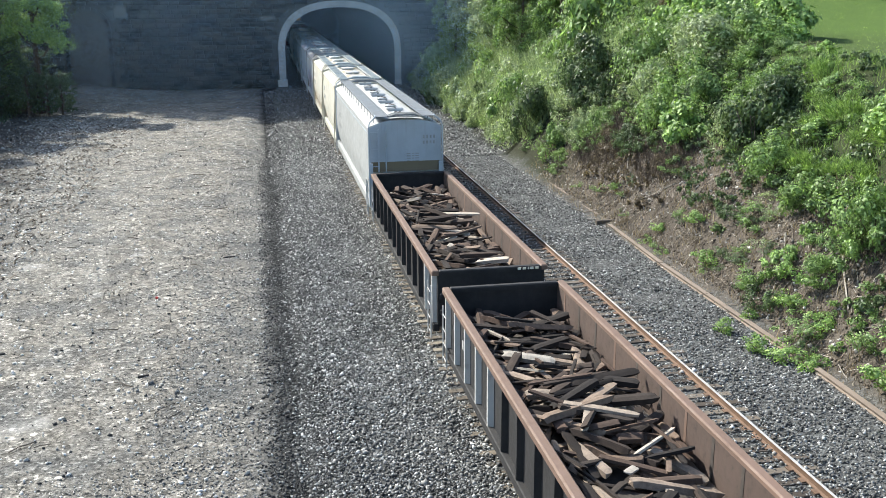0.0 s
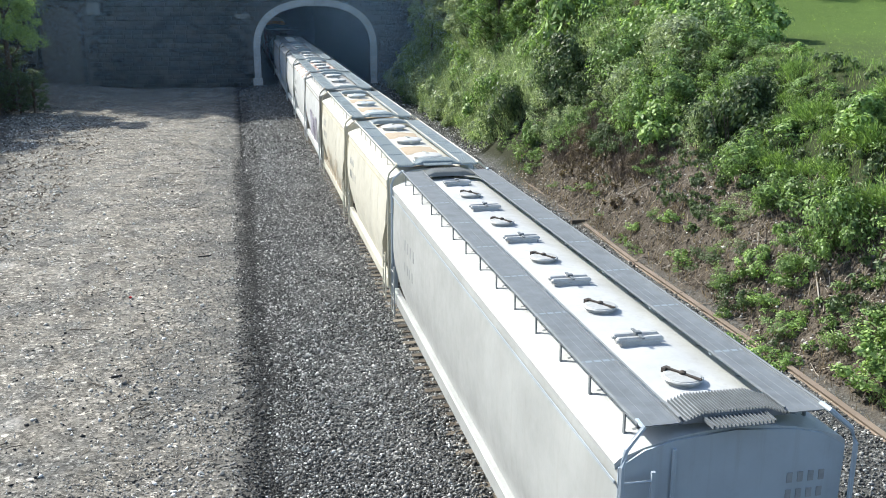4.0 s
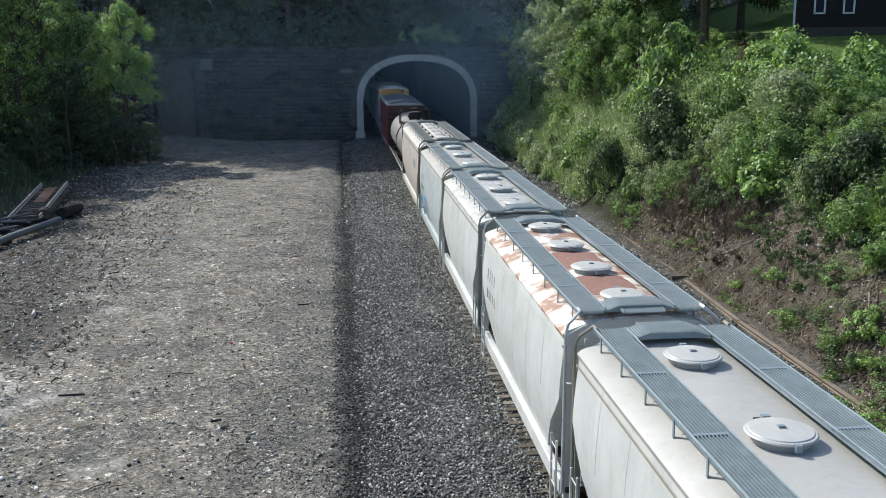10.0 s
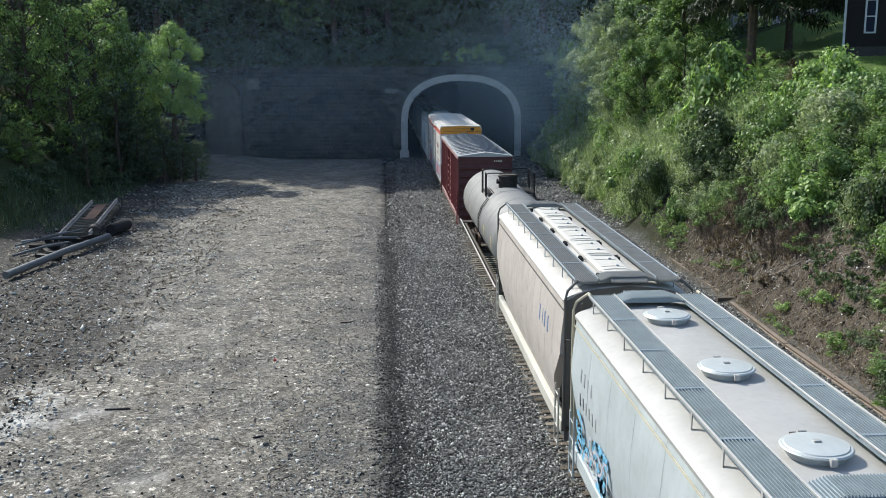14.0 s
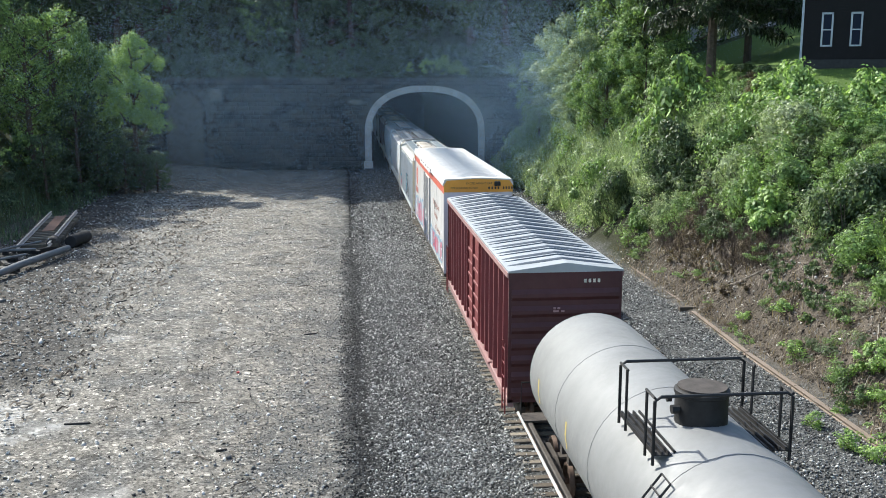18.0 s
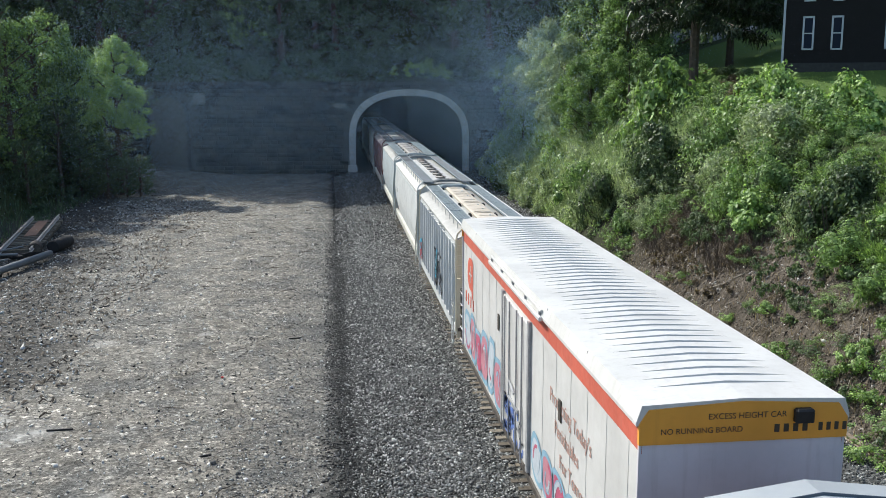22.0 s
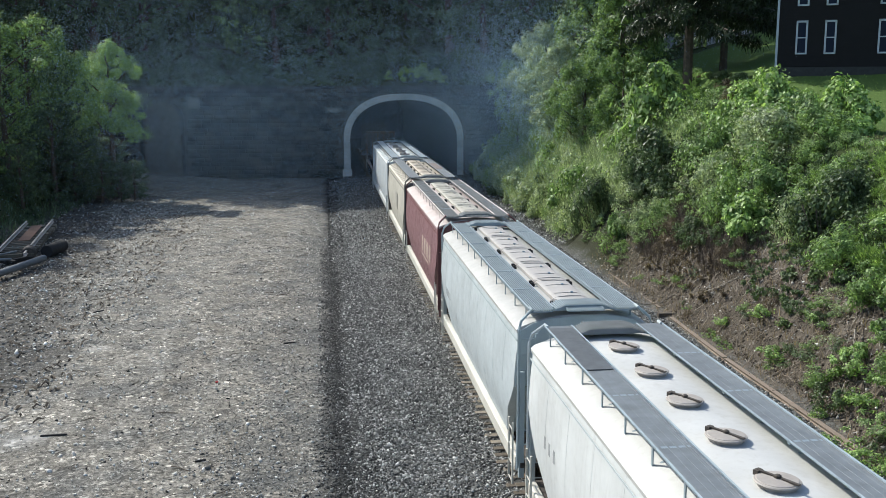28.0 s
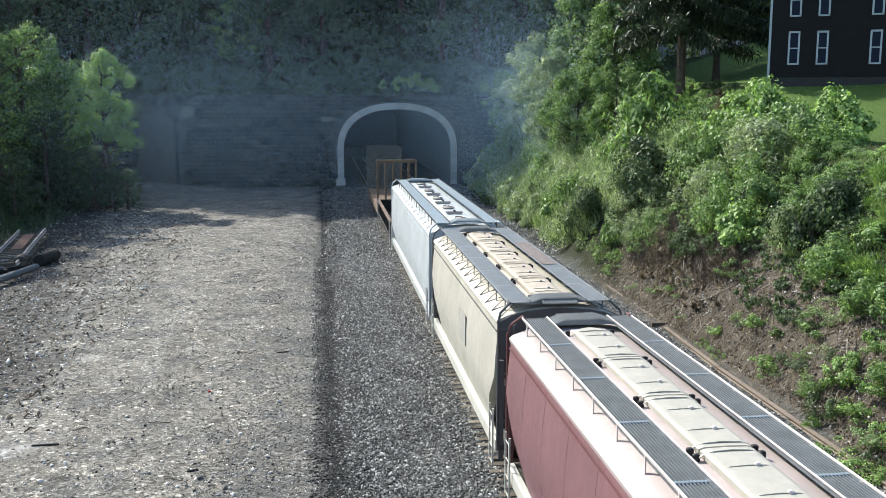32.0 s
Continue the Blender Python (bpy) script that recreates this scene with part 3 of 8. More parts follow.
def mark_bars(car, y, z, widths, h, material, x, end=None):
    """Unreadable marks and numbers as plain bars; on the left side, or on the end wall when end is given."""
    for w in widths:
        if end is None:
            part("mark_bar", Mesh().box(x - 0.004, x + 0.03, y - w * 0.42, y, z, z + h * 0.85), material, car)
            y -= w + h * 0.35
        else:
            part("mark_bar", Mesh().box(x, x + w * 0.75, end - 0.004, end + 0.02, z, z + h), material, car)
            x += w + h * 0.35


def comb(x0, x1, z, pitch, deep=0.06):
    """The section of a slatted board: ridges on a thin tray, as (x, z)."""
    n = max(3, int((x1 - x0) / pitch))
    w = (x1 - x0) / n
    top = []
    for i in range(n):
        a = x0 + i * w
        top += [(a + w * 0.30, z - deep), (a + w * 0.31, z), (a + w * 0.56, z), (a + w * 0.57, z - deep)]
    return [(x0, z - deep - 0.012), (x0, z + 0.008), (x0 + w * 0.15, z + 0.008), (x0 + w * 0.16, z - deep)] + top + [(x1 - w * 0.16, z - deep), (x1 - w * 0.15, z + 0.008), (x1, z + 0.008), (x1, z - deep - 0.012)]


def grating(x0, x1, y0, y1, z, pitch=0.05, straps=2.2):
    """A lengthwise slatted board."""
    return Mesh().prism(comb(x0, x1, z, pitch), y0, y1)


def sheet(x0, x1, y0, y1, z, straps=2.2):
    """A solid running board with low lengthwise ribs."""
    return Mesh().prism(comb(x0, x1, z, 0.112, 0.002), y0, y1)


def crossover_mesh(s):
    """The stepped end walkway that joins the two running boards; s is the side of the car that it faces."""
    def lift(x):
        return 0.10 * min(1.0, max(0.0, (0.70 - abs(x)) / 0.28))
    m = Mesh()
    sec = comb(-0.73, 0.73, 4.70, 0.042, 0.035)
    m.prism([(x, z + lift(x)) for x, z in sec], -0.36, 0.22)
    m.prism(comb(-0.42, 0.42, 4.735, 0.05, 0.04), 0.2, 0.49)
    if s < 0:
        m.v = [(-x, -y, z) for x, y, z in m.v]
    return m


CROSSOVER = {(s, n): shared("crossover_board", crossover_mesh(s), mt) for s in (-1, 1) for n, mt in (("light", GALV), ("dark", GALV_DARK))}
_br = {}
STRAP = {}


def bracket(material):
    """A bent strap that carries the running board's outer edge above the roof."""
    if material.name not in _br:
        _br[material.name] = shared("board_bracket", Mesh().box(-0.02, 0.0, -0.028, 0.028, 4.37, 4.70).box(0.0, 0.42, -0.028, 0.028, 4.632, 4.65).loft([[(0.0, -0.028, 4.372), (0.0, 0.028, 4.372), (0.0, 0.028, 4.394), (0.0, -0.028, 4.394)], [(0.3, -0.028, 4.455), (0.3, 0.028, 4.455), (0.3, 0.028, 4.477), (0.3, -0.028, 4.477)]]), material)
    return _br[material.name]


def round_hatch(car, y, r, lid, rim, spokes, x=0.0, z=4.56):
    k = 0.62 if spokes else 1.0
    h = part("hatch", Mesh().lathe([(a, b * k) for a, b in [(r * 0.86, 0.0), (r * 0.86, 0.10), (r * 1.02, 0.10), (r * 1.04, 0.12), (r * 1.0, 0.14), (r * 0.93, 0.145), (r * 0.9, 0.16), (r * 0.5, 0.18), (0.02, 0.19)]], 26), lid, car, smooth=35, m=pose(x, y, z))
    if spokes:
        turn = Matrix.Rotation(0.5, 4, "Z")
        part("latch_bar", Mesh().box(-0.022, 0.022, -r * 1.1, r * 1.1, 0.112, 0.135, turn), GRIME, h)
        part("latch", Mesh().box(-0.06, 0.06, r * 0.9, r * 1.15, 0.06, 0.13, turn), GRIME, h)
        part("knob", Mesh().lathe([(0.05, 0.112), (0.05, 0.15), (0.02, 0.165)], 8), GRIME, h)
    else:
        part("latch", Mesh().box(-0.045, 0.045, -r * 1.16, -r * 0.98, 0.05, 0.15), rim, h)
        part("hinge", Mesh().box(-0.06, 0.06, r * 0.96, r * 1.12, 0.05, 0.17), rim, h)
        part("knob", Mesh().box(-0.05, 0.05, -0.035, 0.035, 0.18, 0.215), rim, h)
        part("lug", Mesh().slab(-0.06, 0.06, -0.03, 0.03, -0.02, 0.035, 0.008), GRIME, car, m=pose(x, y + r * 1.55, z))
    return h


def box_hatch(car, y, lid, rim, x=0.0, z=4.56):
    m = Mesh()
    for y0 in (-0.16, 0.02):
        m.slab(-0.38, 0.38, y0 + 0.01, y0 + 0.13, 0.06, 0.13, 0.03)
    h = part("hatch", m.slab(-0.32, 0.32, -0.16, 0.16, 0.0, 0.08, 0.02), lid, car, m=pose(x, y, z))
    part("latch", Mesh().box(-0.02, 0.03, -0.22, 0.22, 0.13, 0.155).box(-0.05, 0.05, -0.04, 0.04, 0.13, 0.18), rim, h)


LATCH = Mesh().slab(-0.05, 0.05, -0.04, 0.04, -0.04, 0.085, 0.012).data("latch", BLACK)


def trough(car, y0, y1, n, lid, rim, w=0.36, z=4.57):
    """A run of long hatch covers end to end, with tie bars across and latches beside."""
    part("coaming", Mesh().box(-w - 0.03, w + 0.03, y0 - 0.06, y1 + 0.06, z - 0.08, z + 0.07), rim, car)
    step = (y1 - y0) / n
    for i in range(n):
        a, b = y0 + i * step + 0.025, y0 + (i + 1) * step - 0.025
        m = Mesh()
        prof = [(-w - 0.05, 0.02), (-w - 0.05, 0.095), (-w + 0.01, 0.118), (-w + 0.05, 0.124), (0, 0.134), (w - 0.05, 0.124), (w - 0.01, 0.118), (w + 0.05, 0.095), (w + 0.05, 0.02)]
        # the outer ends of the run are rounded in plan
        ends = ([(a, 0.35), (a + 0.05, 0.62), (a + 0.13, 0.84), (a + 0.24, 0.96), (a + 0.36, 1.0)] if i == 0 else [(a, 1.0)]) + ([(b - 0.36, 1.0), (b - 0.24, 0.96), (b - 0.13, 0.84), (b - 0.05, 0.62), (b, 0.35)] if i == n - 1 else [(b, 1.0)])
        m.loft([[(x * q, y, zz) for x, zz in prof] for y, q in ends])
        h = part("hatch_cover", m, lid, car, m=pose(0, 0, z))
        for u in (0.14 if i == 0 else 0.06, 0.86 if i == n - 1 else 0.94):
            y = a + (b - a) * u
            part("tie_bar", Mesh().loft([[(x, y - 0.022, z0), (x, y + 0.022, z0), (x, y + 0.022, z0 + 0.016), (x, y - 0.022, z0 + 0.016)] for x, z0 in ((-w - 0.12, 0.04), (-w - 0.03, 0.092), (-w * 0.75, 0.128), (0, 0.143), (w * 0.75, 0.128), (w + 0.03, 0.092), (w + 0.12, 0.04))]), lid, h)
        for u in (0.3, 0.7):
            y = a + (b - a) * u
            part("cover_rib", Mesh().loft([[(x, y - 0.012, z0), (x, y + 0.012, z0), (x, y + 0.012, z0 + 0.012), (x, y - 0.012, z0 + 0.012)] for x, z0 in ((-w, 0.095), (-w * 0.75, 0.125), (0, 0.139), (w * 0.75, 0.125), (w, 0.095))]), lid, h)
            part("knob", Mesh().slab(0.1, 0.17, y - 0.035, y + 0.035, 0.13, 0.175, 0.012), rim, h)
        for u in (0.04, 0.96):
            for s in (-1, 1):
                put("latch", LATCH, h, pose(s * (w + 0.14), a + (b - a) * u, 0))


def side_width(z, bulge, top=4.2, low=1.2):
    u = (z - low) / (top - low)
    return 1.53 - 0.03 * u + bulge * math.sin(math.pi * min(1, max(0, u * 0.95 + 0.02))) - 0.10 * max(0, 0.25 - u) * 4 * (1 if bulge else 0)


def hopper(place, length, name, label, body, roof, end, kind, hatches, board="light", solid=False, bulge=0.09, slope=2.9, seams=0, seam_mat=None, ribs=0, rib_mat=None, lid=None, rim=None, marks=None, sill=None, braces=False, depth=0.0):
    """A covered hopper car with a bulging or ribbed body, roof walks, hatches, ladders and end frames."""
    car = empty(name, pose(TRACK_X[0], place, 0), label, "hopper car", "cars of the freight train")
    hl = length / 2
    # body: rings along y; near the ends the floor follows the slope sheets
    zs = [0, 0.08, 0.2, 0.36, 0.52, 0.68, 0.84, 0.95, 1.0]
    rings = []
    eave = 4.2
    stations = [(-hl, slope), (-hl + 0.3, slope - 0.35), (-hl + 0.75, slope - 0.75 if slope > 2.4 else 1.5), (-hl + 1.7, 1.22), (-hl + 3.2, 1.2), (0, 1.2), (hl - 3.2, 1.2), (hl - 1.7, 1.22), (hl - 0.75, slope - 0.75 if slope > 2.4 else 1.5), (hl - 0.3, slope - 0.35), (hl, slope)]
    for y, zb in stations:
        left = [(-side_width(zb + (eave - zb) * u, bulge), y, zb + (eave - zb) * u) for u in zs]
        rings.append(left + [(-x, y, z) for x, y, z in reversed(left)])
    part("body", Mesh().loft(rings), body, car, smooth=30)
    # roof: a low arch over the body
    prof = [(-1.56, 4.16), (-1.57, 4.235), (-1.50, 4.30), (-1.2, 4.41), (-0.8, 4.505), (-0.4, 4.555), (0, 4.57)]
    prof = prof + [(-x, z) for x, z in reversed(prof[:-1])]
    part("roof", Mesh().prism(prof, -hl + 0.02, hl - 0.02), roof, car, smooth=25)
    part("roof_seams", Mesh().box(-1.575, -1.56, -hl, hl, 3.98, 4.02).box(1.56, 1.575, -hl, hl, 3.98, 4.02), rib_mat or end, car)
    # end walls, corner posts, platforms
    for s in (-1, 1):
        y = s * hl
        e = Mesh()
        pts = [(-1.5, slope + 0.02), (-1.535, 4.2), (-1.2, 4.395), (-0.8, 4.49), (0, 4.555), (0.8, 4.49), (1.2, 4.395), (1.535, 4.2), (1.5, slope + 0.02)]
        e.prism(pts, min(y, y + s * 0.03), max(y, y + s * 0.03))
        part("end_wall", e, end, car)
        part("end_slope", Mesh().loft([[(-1.35, y - s * 0.05, slope), (1.35, y - s * 0.05, slope), (1.35, y - s * 1.7, 1.25), (-1.35, y - s * 1.7, 1.25)], [(-1.35, y, slope - 0.02), (1.35, y, slope - 0.02), (1.35, y - s * 1.65, 1.18), (-1.35, y - s * 1.65, 1.18)]]), end, car)
        part("end_platform", Mesh().box(-1.5, 1.5, min(y + s * 0.25, y - s * 1.2), max(y + s * 0.25, y - s * 1.2), 1.0, 1.12), GRIME, car)
        for x in (-1.47, 1.47):
            part("corner_post", Mesh().box(x - 0.06, x + 0.06, min(y + s * 0.1, y + s * 0.22), max(y + s * 0.1, y + s * 0.22), 0.75, slope + 0.4), end, car)
        put("crossover_board", CROSSOVER[(s, board)], car, pose(0, y - s * 0.28, 0))
        # bent end rails from the roof walk down to the platform
        for x in (-1, 1):
            part("end_rail", Mesh().tube([(x * 1.25, y - s * 0.15, 4.72), (x * 1.25, y + s * 0.06, 4.72), (x * 1.5, y + s * 0.16, 4.5), (x * 1.56, y + s * 0.2, 4.3), (x * 1.56, y + s * 0.2, 1.0)], 0.035, 6), end if end is not BLACK else body, car)
        lad = Mesh()
        for i in range(9):
            lad.tube([(-1.56, y + s * 0.2, 1.2 + 0.36 * i), (-1.16, y + s * 0.2, 1.2 + 0.36 * i)], 0.014, 5)
        lad.box(-1.18, -1.13, y + s * 0.2 - 0.02, y + s * 0.2 + 0.02, 1.1, 4.2)
        part("ladder", lad, end if end is not BLACK else sill or body, car)
        st = Mesh()
        for i in range(4):
            st.tube([(-1.63, y - s * 0.05, 0.55 + 0.42 * i), (-1.63, y - s * 0.5, 0.55 + 0.42 * i)], 0.014, 5)
        for u in (0.05, 0.5):
            st.box(-1.65, -1.61, y - s * u - 0.02, y - s * u + 0.02, 0.5, 2.0)
        part("side_ladder", st, sill or body, car)
        part("brake_gear", Mesh().slab(0.3, 0.75, min(y + s * 0.05, y - s * 0.4), max(y + s * 0.05, y - s * 0.4), 1.12, 1.6, 0.05).tube([(-0.6, y + s * 0.12, 1.5), (0.2, y + s * 0.12, 1.55)], 0.05, 6), BLACK, car)
    # side sills
    for x in (-1.48, 1.48):
        part("side_sill", Mesh().slab(x - 0.09, x + 0.09, -hl - 0.05, hl + 0.05, 0.86, 1.2, 0.03), sill or body, car)
    # outlets
    n = 3 if length > 12 else 2
    for i in range(n):
        y = (i - (n - 1) / 2) * (length - 5.2) / n
        w = (length - 5.6) / n / 2
        part("outlet", Mesh().loft([[(-1.4, y - w, 1.22), (1.4, y - w, 1.22), (1.4, y + w, 1.22), (-1.4, y + w, 1.22)], [(-0.5, y - 0.35, 0.42), (0.5, y - 0.35, 0.42), (0.5, y + 0.35, 0.42), (-0.5, y + 0.35, 0.42)]]), end, car)
    # roof walks
    gm = GALV if board == "light" else GALV_DARK
    for s in (-1, 1):
        x0, x1 = (0.73, 1.26) if s > 0 else (-1.26, -0.73)
        mk = sheet if solid else grating
        rb = part("running_board", mk(x0, x1, -hl + 0.02, hl - 0.02, 4.70), gm, car)
        if (x0, board) not in STRAP:
            STRAP[(x0, board)] = Mesh().box(x0, x1, -0.035, 0.035, 4.655, 4.699).data("cross_strap", GALV)
        kk = round(length / 2.2)
        for i in range(1, kk):
            put("cross_strap", STRAP[(x0, board)], rb, pose(0, -hl + length * i / kk, 0))
        k = max(6, round(length / 1.25))
        for i in range(k):
            y = -hl + 0.5 + (length - 1.0) * i / (k - 1)
            put("board_bracket", bracket(rim or GALV), car, Matrix.Translation((s * 1.25, y, 0)) @ Matrix.Diagonal((-s, 1, 1, 1)))
        part("board_rail", Mesh().tube([(s * 1.275, -hl + 0.05, 4.712), (s * 1.275, hl - 0.05, 4.712)], 0.024, 5), rim or GALV, car)
        part("board_rail", Mesh().tube([(s * 0.71, -hl + 0.1, 4.73), (s * 0.71, hl - 0.1, 4.73)], 0.018, 5), rim or GALV, car)
    # hatches
    lid, rim = lid or roof, rim or GALV
    if kind == "round":
        for y in hatches:
            round_hatch(car, y, 0.47, lid, rim, False)
    elif kind == "spoked":
        for y in hatches:
            round_hatch(car, y, 0.30, lid, rim, True)
    elif kind == "alternate":
        for i, y in enumerate(hatches):
            if i % 2:
                box_hatch(car, y, lid, rim)
            else:
                round_hatch(car, y, 0.28, lid, rim, True)
    else:
        trough(car, hatches[0], hatches[1], hatches[2], lid, rim)
    # side seams or posts
    for i in range(seams):
        y = -hl + length * (i + 1) / (seams + 1)
        zb = 1.25 if hl - abs(y) > 1.8 else 2.6
        for x in (-1, 1):
            p = [(x * (side_width(zb + (4.1 - zb) * u, bulge) + 0.001), y, zb + (4.1 - zb) * u) for u in (0, 0.15, 0.3, 0.5, 0.7, 0.85, 1)]
            part("side_seam", Mesh().tube(p, 0.0028, 4), seam_mat or body, car)
    for i in range(ribs):
        y = -hl + 0.55 + (length - 1.1) * i / (ribs - 1)
        zb = 1.2
        for x in (-1, 1):
            w = 1.5
            part("side_post", Mesh().loft([[(x * w, y - 0.13, z), (x * (w + 0.12), y - 0.06, z), (x * (w + 0.12), y + 0.06, z), (x * w, y + 0.13, z)] for z in (zb, 4.05)]).box(min(x * w, x * (w + 0.06)), max(x * w, x * (w + 0.06)), y - 0.13, y + 0.13, zb, zb + 0.1), rib_mat, car)
    if braces:
        for x in (-1, 1):
            k = 14
            form = Mesh().tube([(x * 1.52, 0, 4.31), (x * 0.9, length / k, 4.5)], 0.013, 4).tube([(x * 1.52, length / k, 4.31), (x * 0.9, length / k, 4.5)], 0.013, 4).data("roof_brace", end)
            for i in range(k):
                put("roof_brace", form, car, pose(0, -hl + length * i / k, 0))
    if marks:
        for y, z, widths, h, ink, _ in marks:
            for w in widths:
                rings = []
                for u in (0.0, 0.33, 0.67, 1.0):
                    x = -side_width(z + 0.85 * h * u, bulge)
                    rings.append([(x + 0.02, y - w * 0.42, z + 0.85 * h * u), (x - 0.005, y - w * 0.42, z + 0.85 * h * u), (x - 0.005, y, z + 0.85 * h * u), (x + 0.02, y, z + 0.85 * h * u)])
                part("mark_bar", Mesh().loft(rings), ink, car)
                y -= w + h * 0.35
    running_gear(car, length + 1.0)
    CARS.append((car, place))
    return car


def graffiti(car, x, y0, y1, z0, z1, cols, seed):
    """Spray-painted tangle: curved strokes and blobs in several colours lying on the side sheet."""
    rnd = random.Random(seed)
    for c, (cm, count, wide) in enumerate(cols):
        m = Mesh()
        for _ in range(count):
            y, z = rnd.uniform(y0, y1), rnd.uniform(z0, z1)
            a, b = rnd.uniform(0.15, 0.42), rnd.uniform(0.3, 0.75) * (z1 - z0) * 0.5
            st, sw = rnd.uniform(0, 6.3), rnd.uniform(2.2, 5.2)
            pts = []
            for i in range(9):
                t = st + sw * i / 8
                pts.append((min(max(y + a * math.cos(t), y0), y1), min(max(z + b * math.sin(t), z0), z1), (st + sw * i / 8)))
            w = wide * rnd.uniform(0.7, 1.3)
            off = x - 0.006 - 0.004 * c
            for p, q in zip(pts, pts[1:]):
                d = Vector((q[0] - p[0], q[1] - p[1]))
                if d.length < 1e-4:
                    continue
                nn = Vector((-d.y, d.x)).normalized() * w / 2
                m.add([(off, p[0] - nn.x, p[1] - nn.y), (off, p[0] + nn.x, p[1] + nn.y), (off, q[0] + nn.x, q[1] + nn.y), (off, q[0] - nn.x, q[1] - nn.y)], [(0, 1, 2, 3)])
        part("graffiti", m, cm, car, "spray-painted graffiti strokes")


def tag_letters(car, x, y0, y1, z0, z1, n, cols, seed):
    """A row of swollen spray-painted letters: dark outline, pale rim, rose filling and inner strokes, one object a letter."""
    rnd = random.Random(seed)
    step = (y1 - y0) / n
    for i in range(n):
        cy, w = y0 + (i + 0.5) * step, step * rnd.uniform(0.55, 0.75)
        zt = z0 + (z1 - z0) * rnd.uniform(0.72, 1.0)
        cz, h = (z0 + zt) / 2, (zt - z0) / 2
        wav = [rnd.uniform(0.82, 1.12) for _ in range(9)]
        lean = rnd.uniform(-0.25, 0.25)

        def blob(k, off):
            pts = []
            for j in range(36):
                a = 2 * math.pi * j / 36
                u = j / 4.0
                r = wav[int(u) % 9] * (1 - u % 1) + wav[(int(u) + 1) % 9] * (u % 1)
                c, q = math.cos(a), math.sin(a)
                py, pz = math.copysign(abs(c) ** 0.7, c) * r, math.copysign(abs(q) ** 0.7, q) * r
                pts.append((x - off, cy + (py + lean * pz) * w * k, max(z0, min(z1, cz + pz * h * k))))
            return Mesh().add(pts, [tuple(range(36))])
        letter = part("graffiti_letter", blob(1.0, 0.004), cols[0], car, "swollen spray-painted graffiti letter")
        part("filling", blob(0.78, 0.007), cols[(1, 3, 1, 2)[i % 4]], letter)
        for k in range(3):
            a0, sw, q = rnd.uniform(0, 6.3), rnd.uniform(1.6, 3.4), rnd.uniform(0.3, 0.75)
            m, wd = Mesh(), rnd.uniform(0.05, 0.11)
            arc = [(cy + w * q * math.cos(a0 + sw * j / 9) * (1 - 0.3 * k * j / 9), cz + h * q * math.sin(a0 + sw * j / 9)) for j in range(10)]
            for (ya, za), (yb, zb) in zip(arc, arc[1:]):
                d = Vector((yb - ya, zb - za)).normalized() * wd / 2
                m.add([(x - 0.010 - 0.002 * k, ya + d.y, za - d.x), (x - 0.010 - 0.002 * k, ya - d.y, za + d.x), (x - 0.010 - 0.002 * k, yb - d.y, zb + d.x), (x - 0.010 - 0.002 * k, yb + d.y, zb - d.x)], [(0, 1, 2, 3)])
            part("inner_stroke", m, (cols[2], cols[0], cols[3])[k], letter)


def flat_col(name, col):
    return plain(name, col, 0.6, 0, 0.12, 5)


# ---- gondolas with scrap ties ----
GON_OUT = paint("black_gondola_paint", (0.014, 0.0135, 0.0145), 0.75, 0.25, (0.045, 0.034, 0.027))
GON_RIM = paint("rusty_rim", (0.15, 0.095, 0.07), 0.7, 0.5, (0.08, 0.05, 0.04))
GON_IN = paint("rusty_inside", (0.078, 0.052, 0.041), 0.8, 1.0, (0.024, 0.018, 0.015), streak=1.0, scale=1.6)
GON_PALE = paint("worn_pale_post", (0.42, 0.42, 0.41), 0.6, 0.5)
SCRAP = pieces_mat("scrap_tie_wood", [(0.0, (0.016, 0.013, 0.012)), (0.4, (0.045, 0.034, 0.028)), (0.68, (0.115, 0.075, 0.056)), (0.88, (0.27, 0.20, 0.15)), (1.0, (0.55, 0.49, 0.41))], 0.85, "object", 9.0, 0.55)
SCRAP_FORMS, SCRAP_LONG = [], []


def splinter(w, h, l, rnd):
    """A piece of a broken tie: split along the grain, with ragged ends."""
    m = Mesh()
    rings = []
    for u in (-0.5, -0.42, 0.0, 0.40, 0.5):
        t = 1.0 if abs(u) < 0.45 else rnd.uniform(0.7, 1.0)
        dx, dz = rnd.uniform(-0.1, 0.1) * w, rnd.uniform(-0.1, 0.1) * h
        rings.append([(dx + x * w * t * 0.5, u * l + rnd.uniform(-0.05, 0.05) * l * (abs(u) > 0.45), dz + z * h * t * 0.5) for x, z in ((-1, -1), (1, -0.9), (0.95, 0.8), (0.1, 1), (-0.9, 0.85))])
    return m.loft(rings).data("scrap_tie", SCRAP)


_rs = random.Random(40)
for _w, _h, _l in ((0.20, 0.12, 1.1), (0.18, 0.08, 0.75), (0.15, 0.06, 1.3), (0.07, 0.045, 1.1), (0.20, 0.10, 0.45), (0.14, 0.035, 0.85), (0.10, 0.05, 1.3), (0.17, 0.045, 0.6), (0.20, 0.13, 1.5), (0.19, 0.05, 1.4)):
    SCRAP_FORMS.append(splinter(_w, _h, _l, _rs))
    SCRAP_LONG.append(_l)


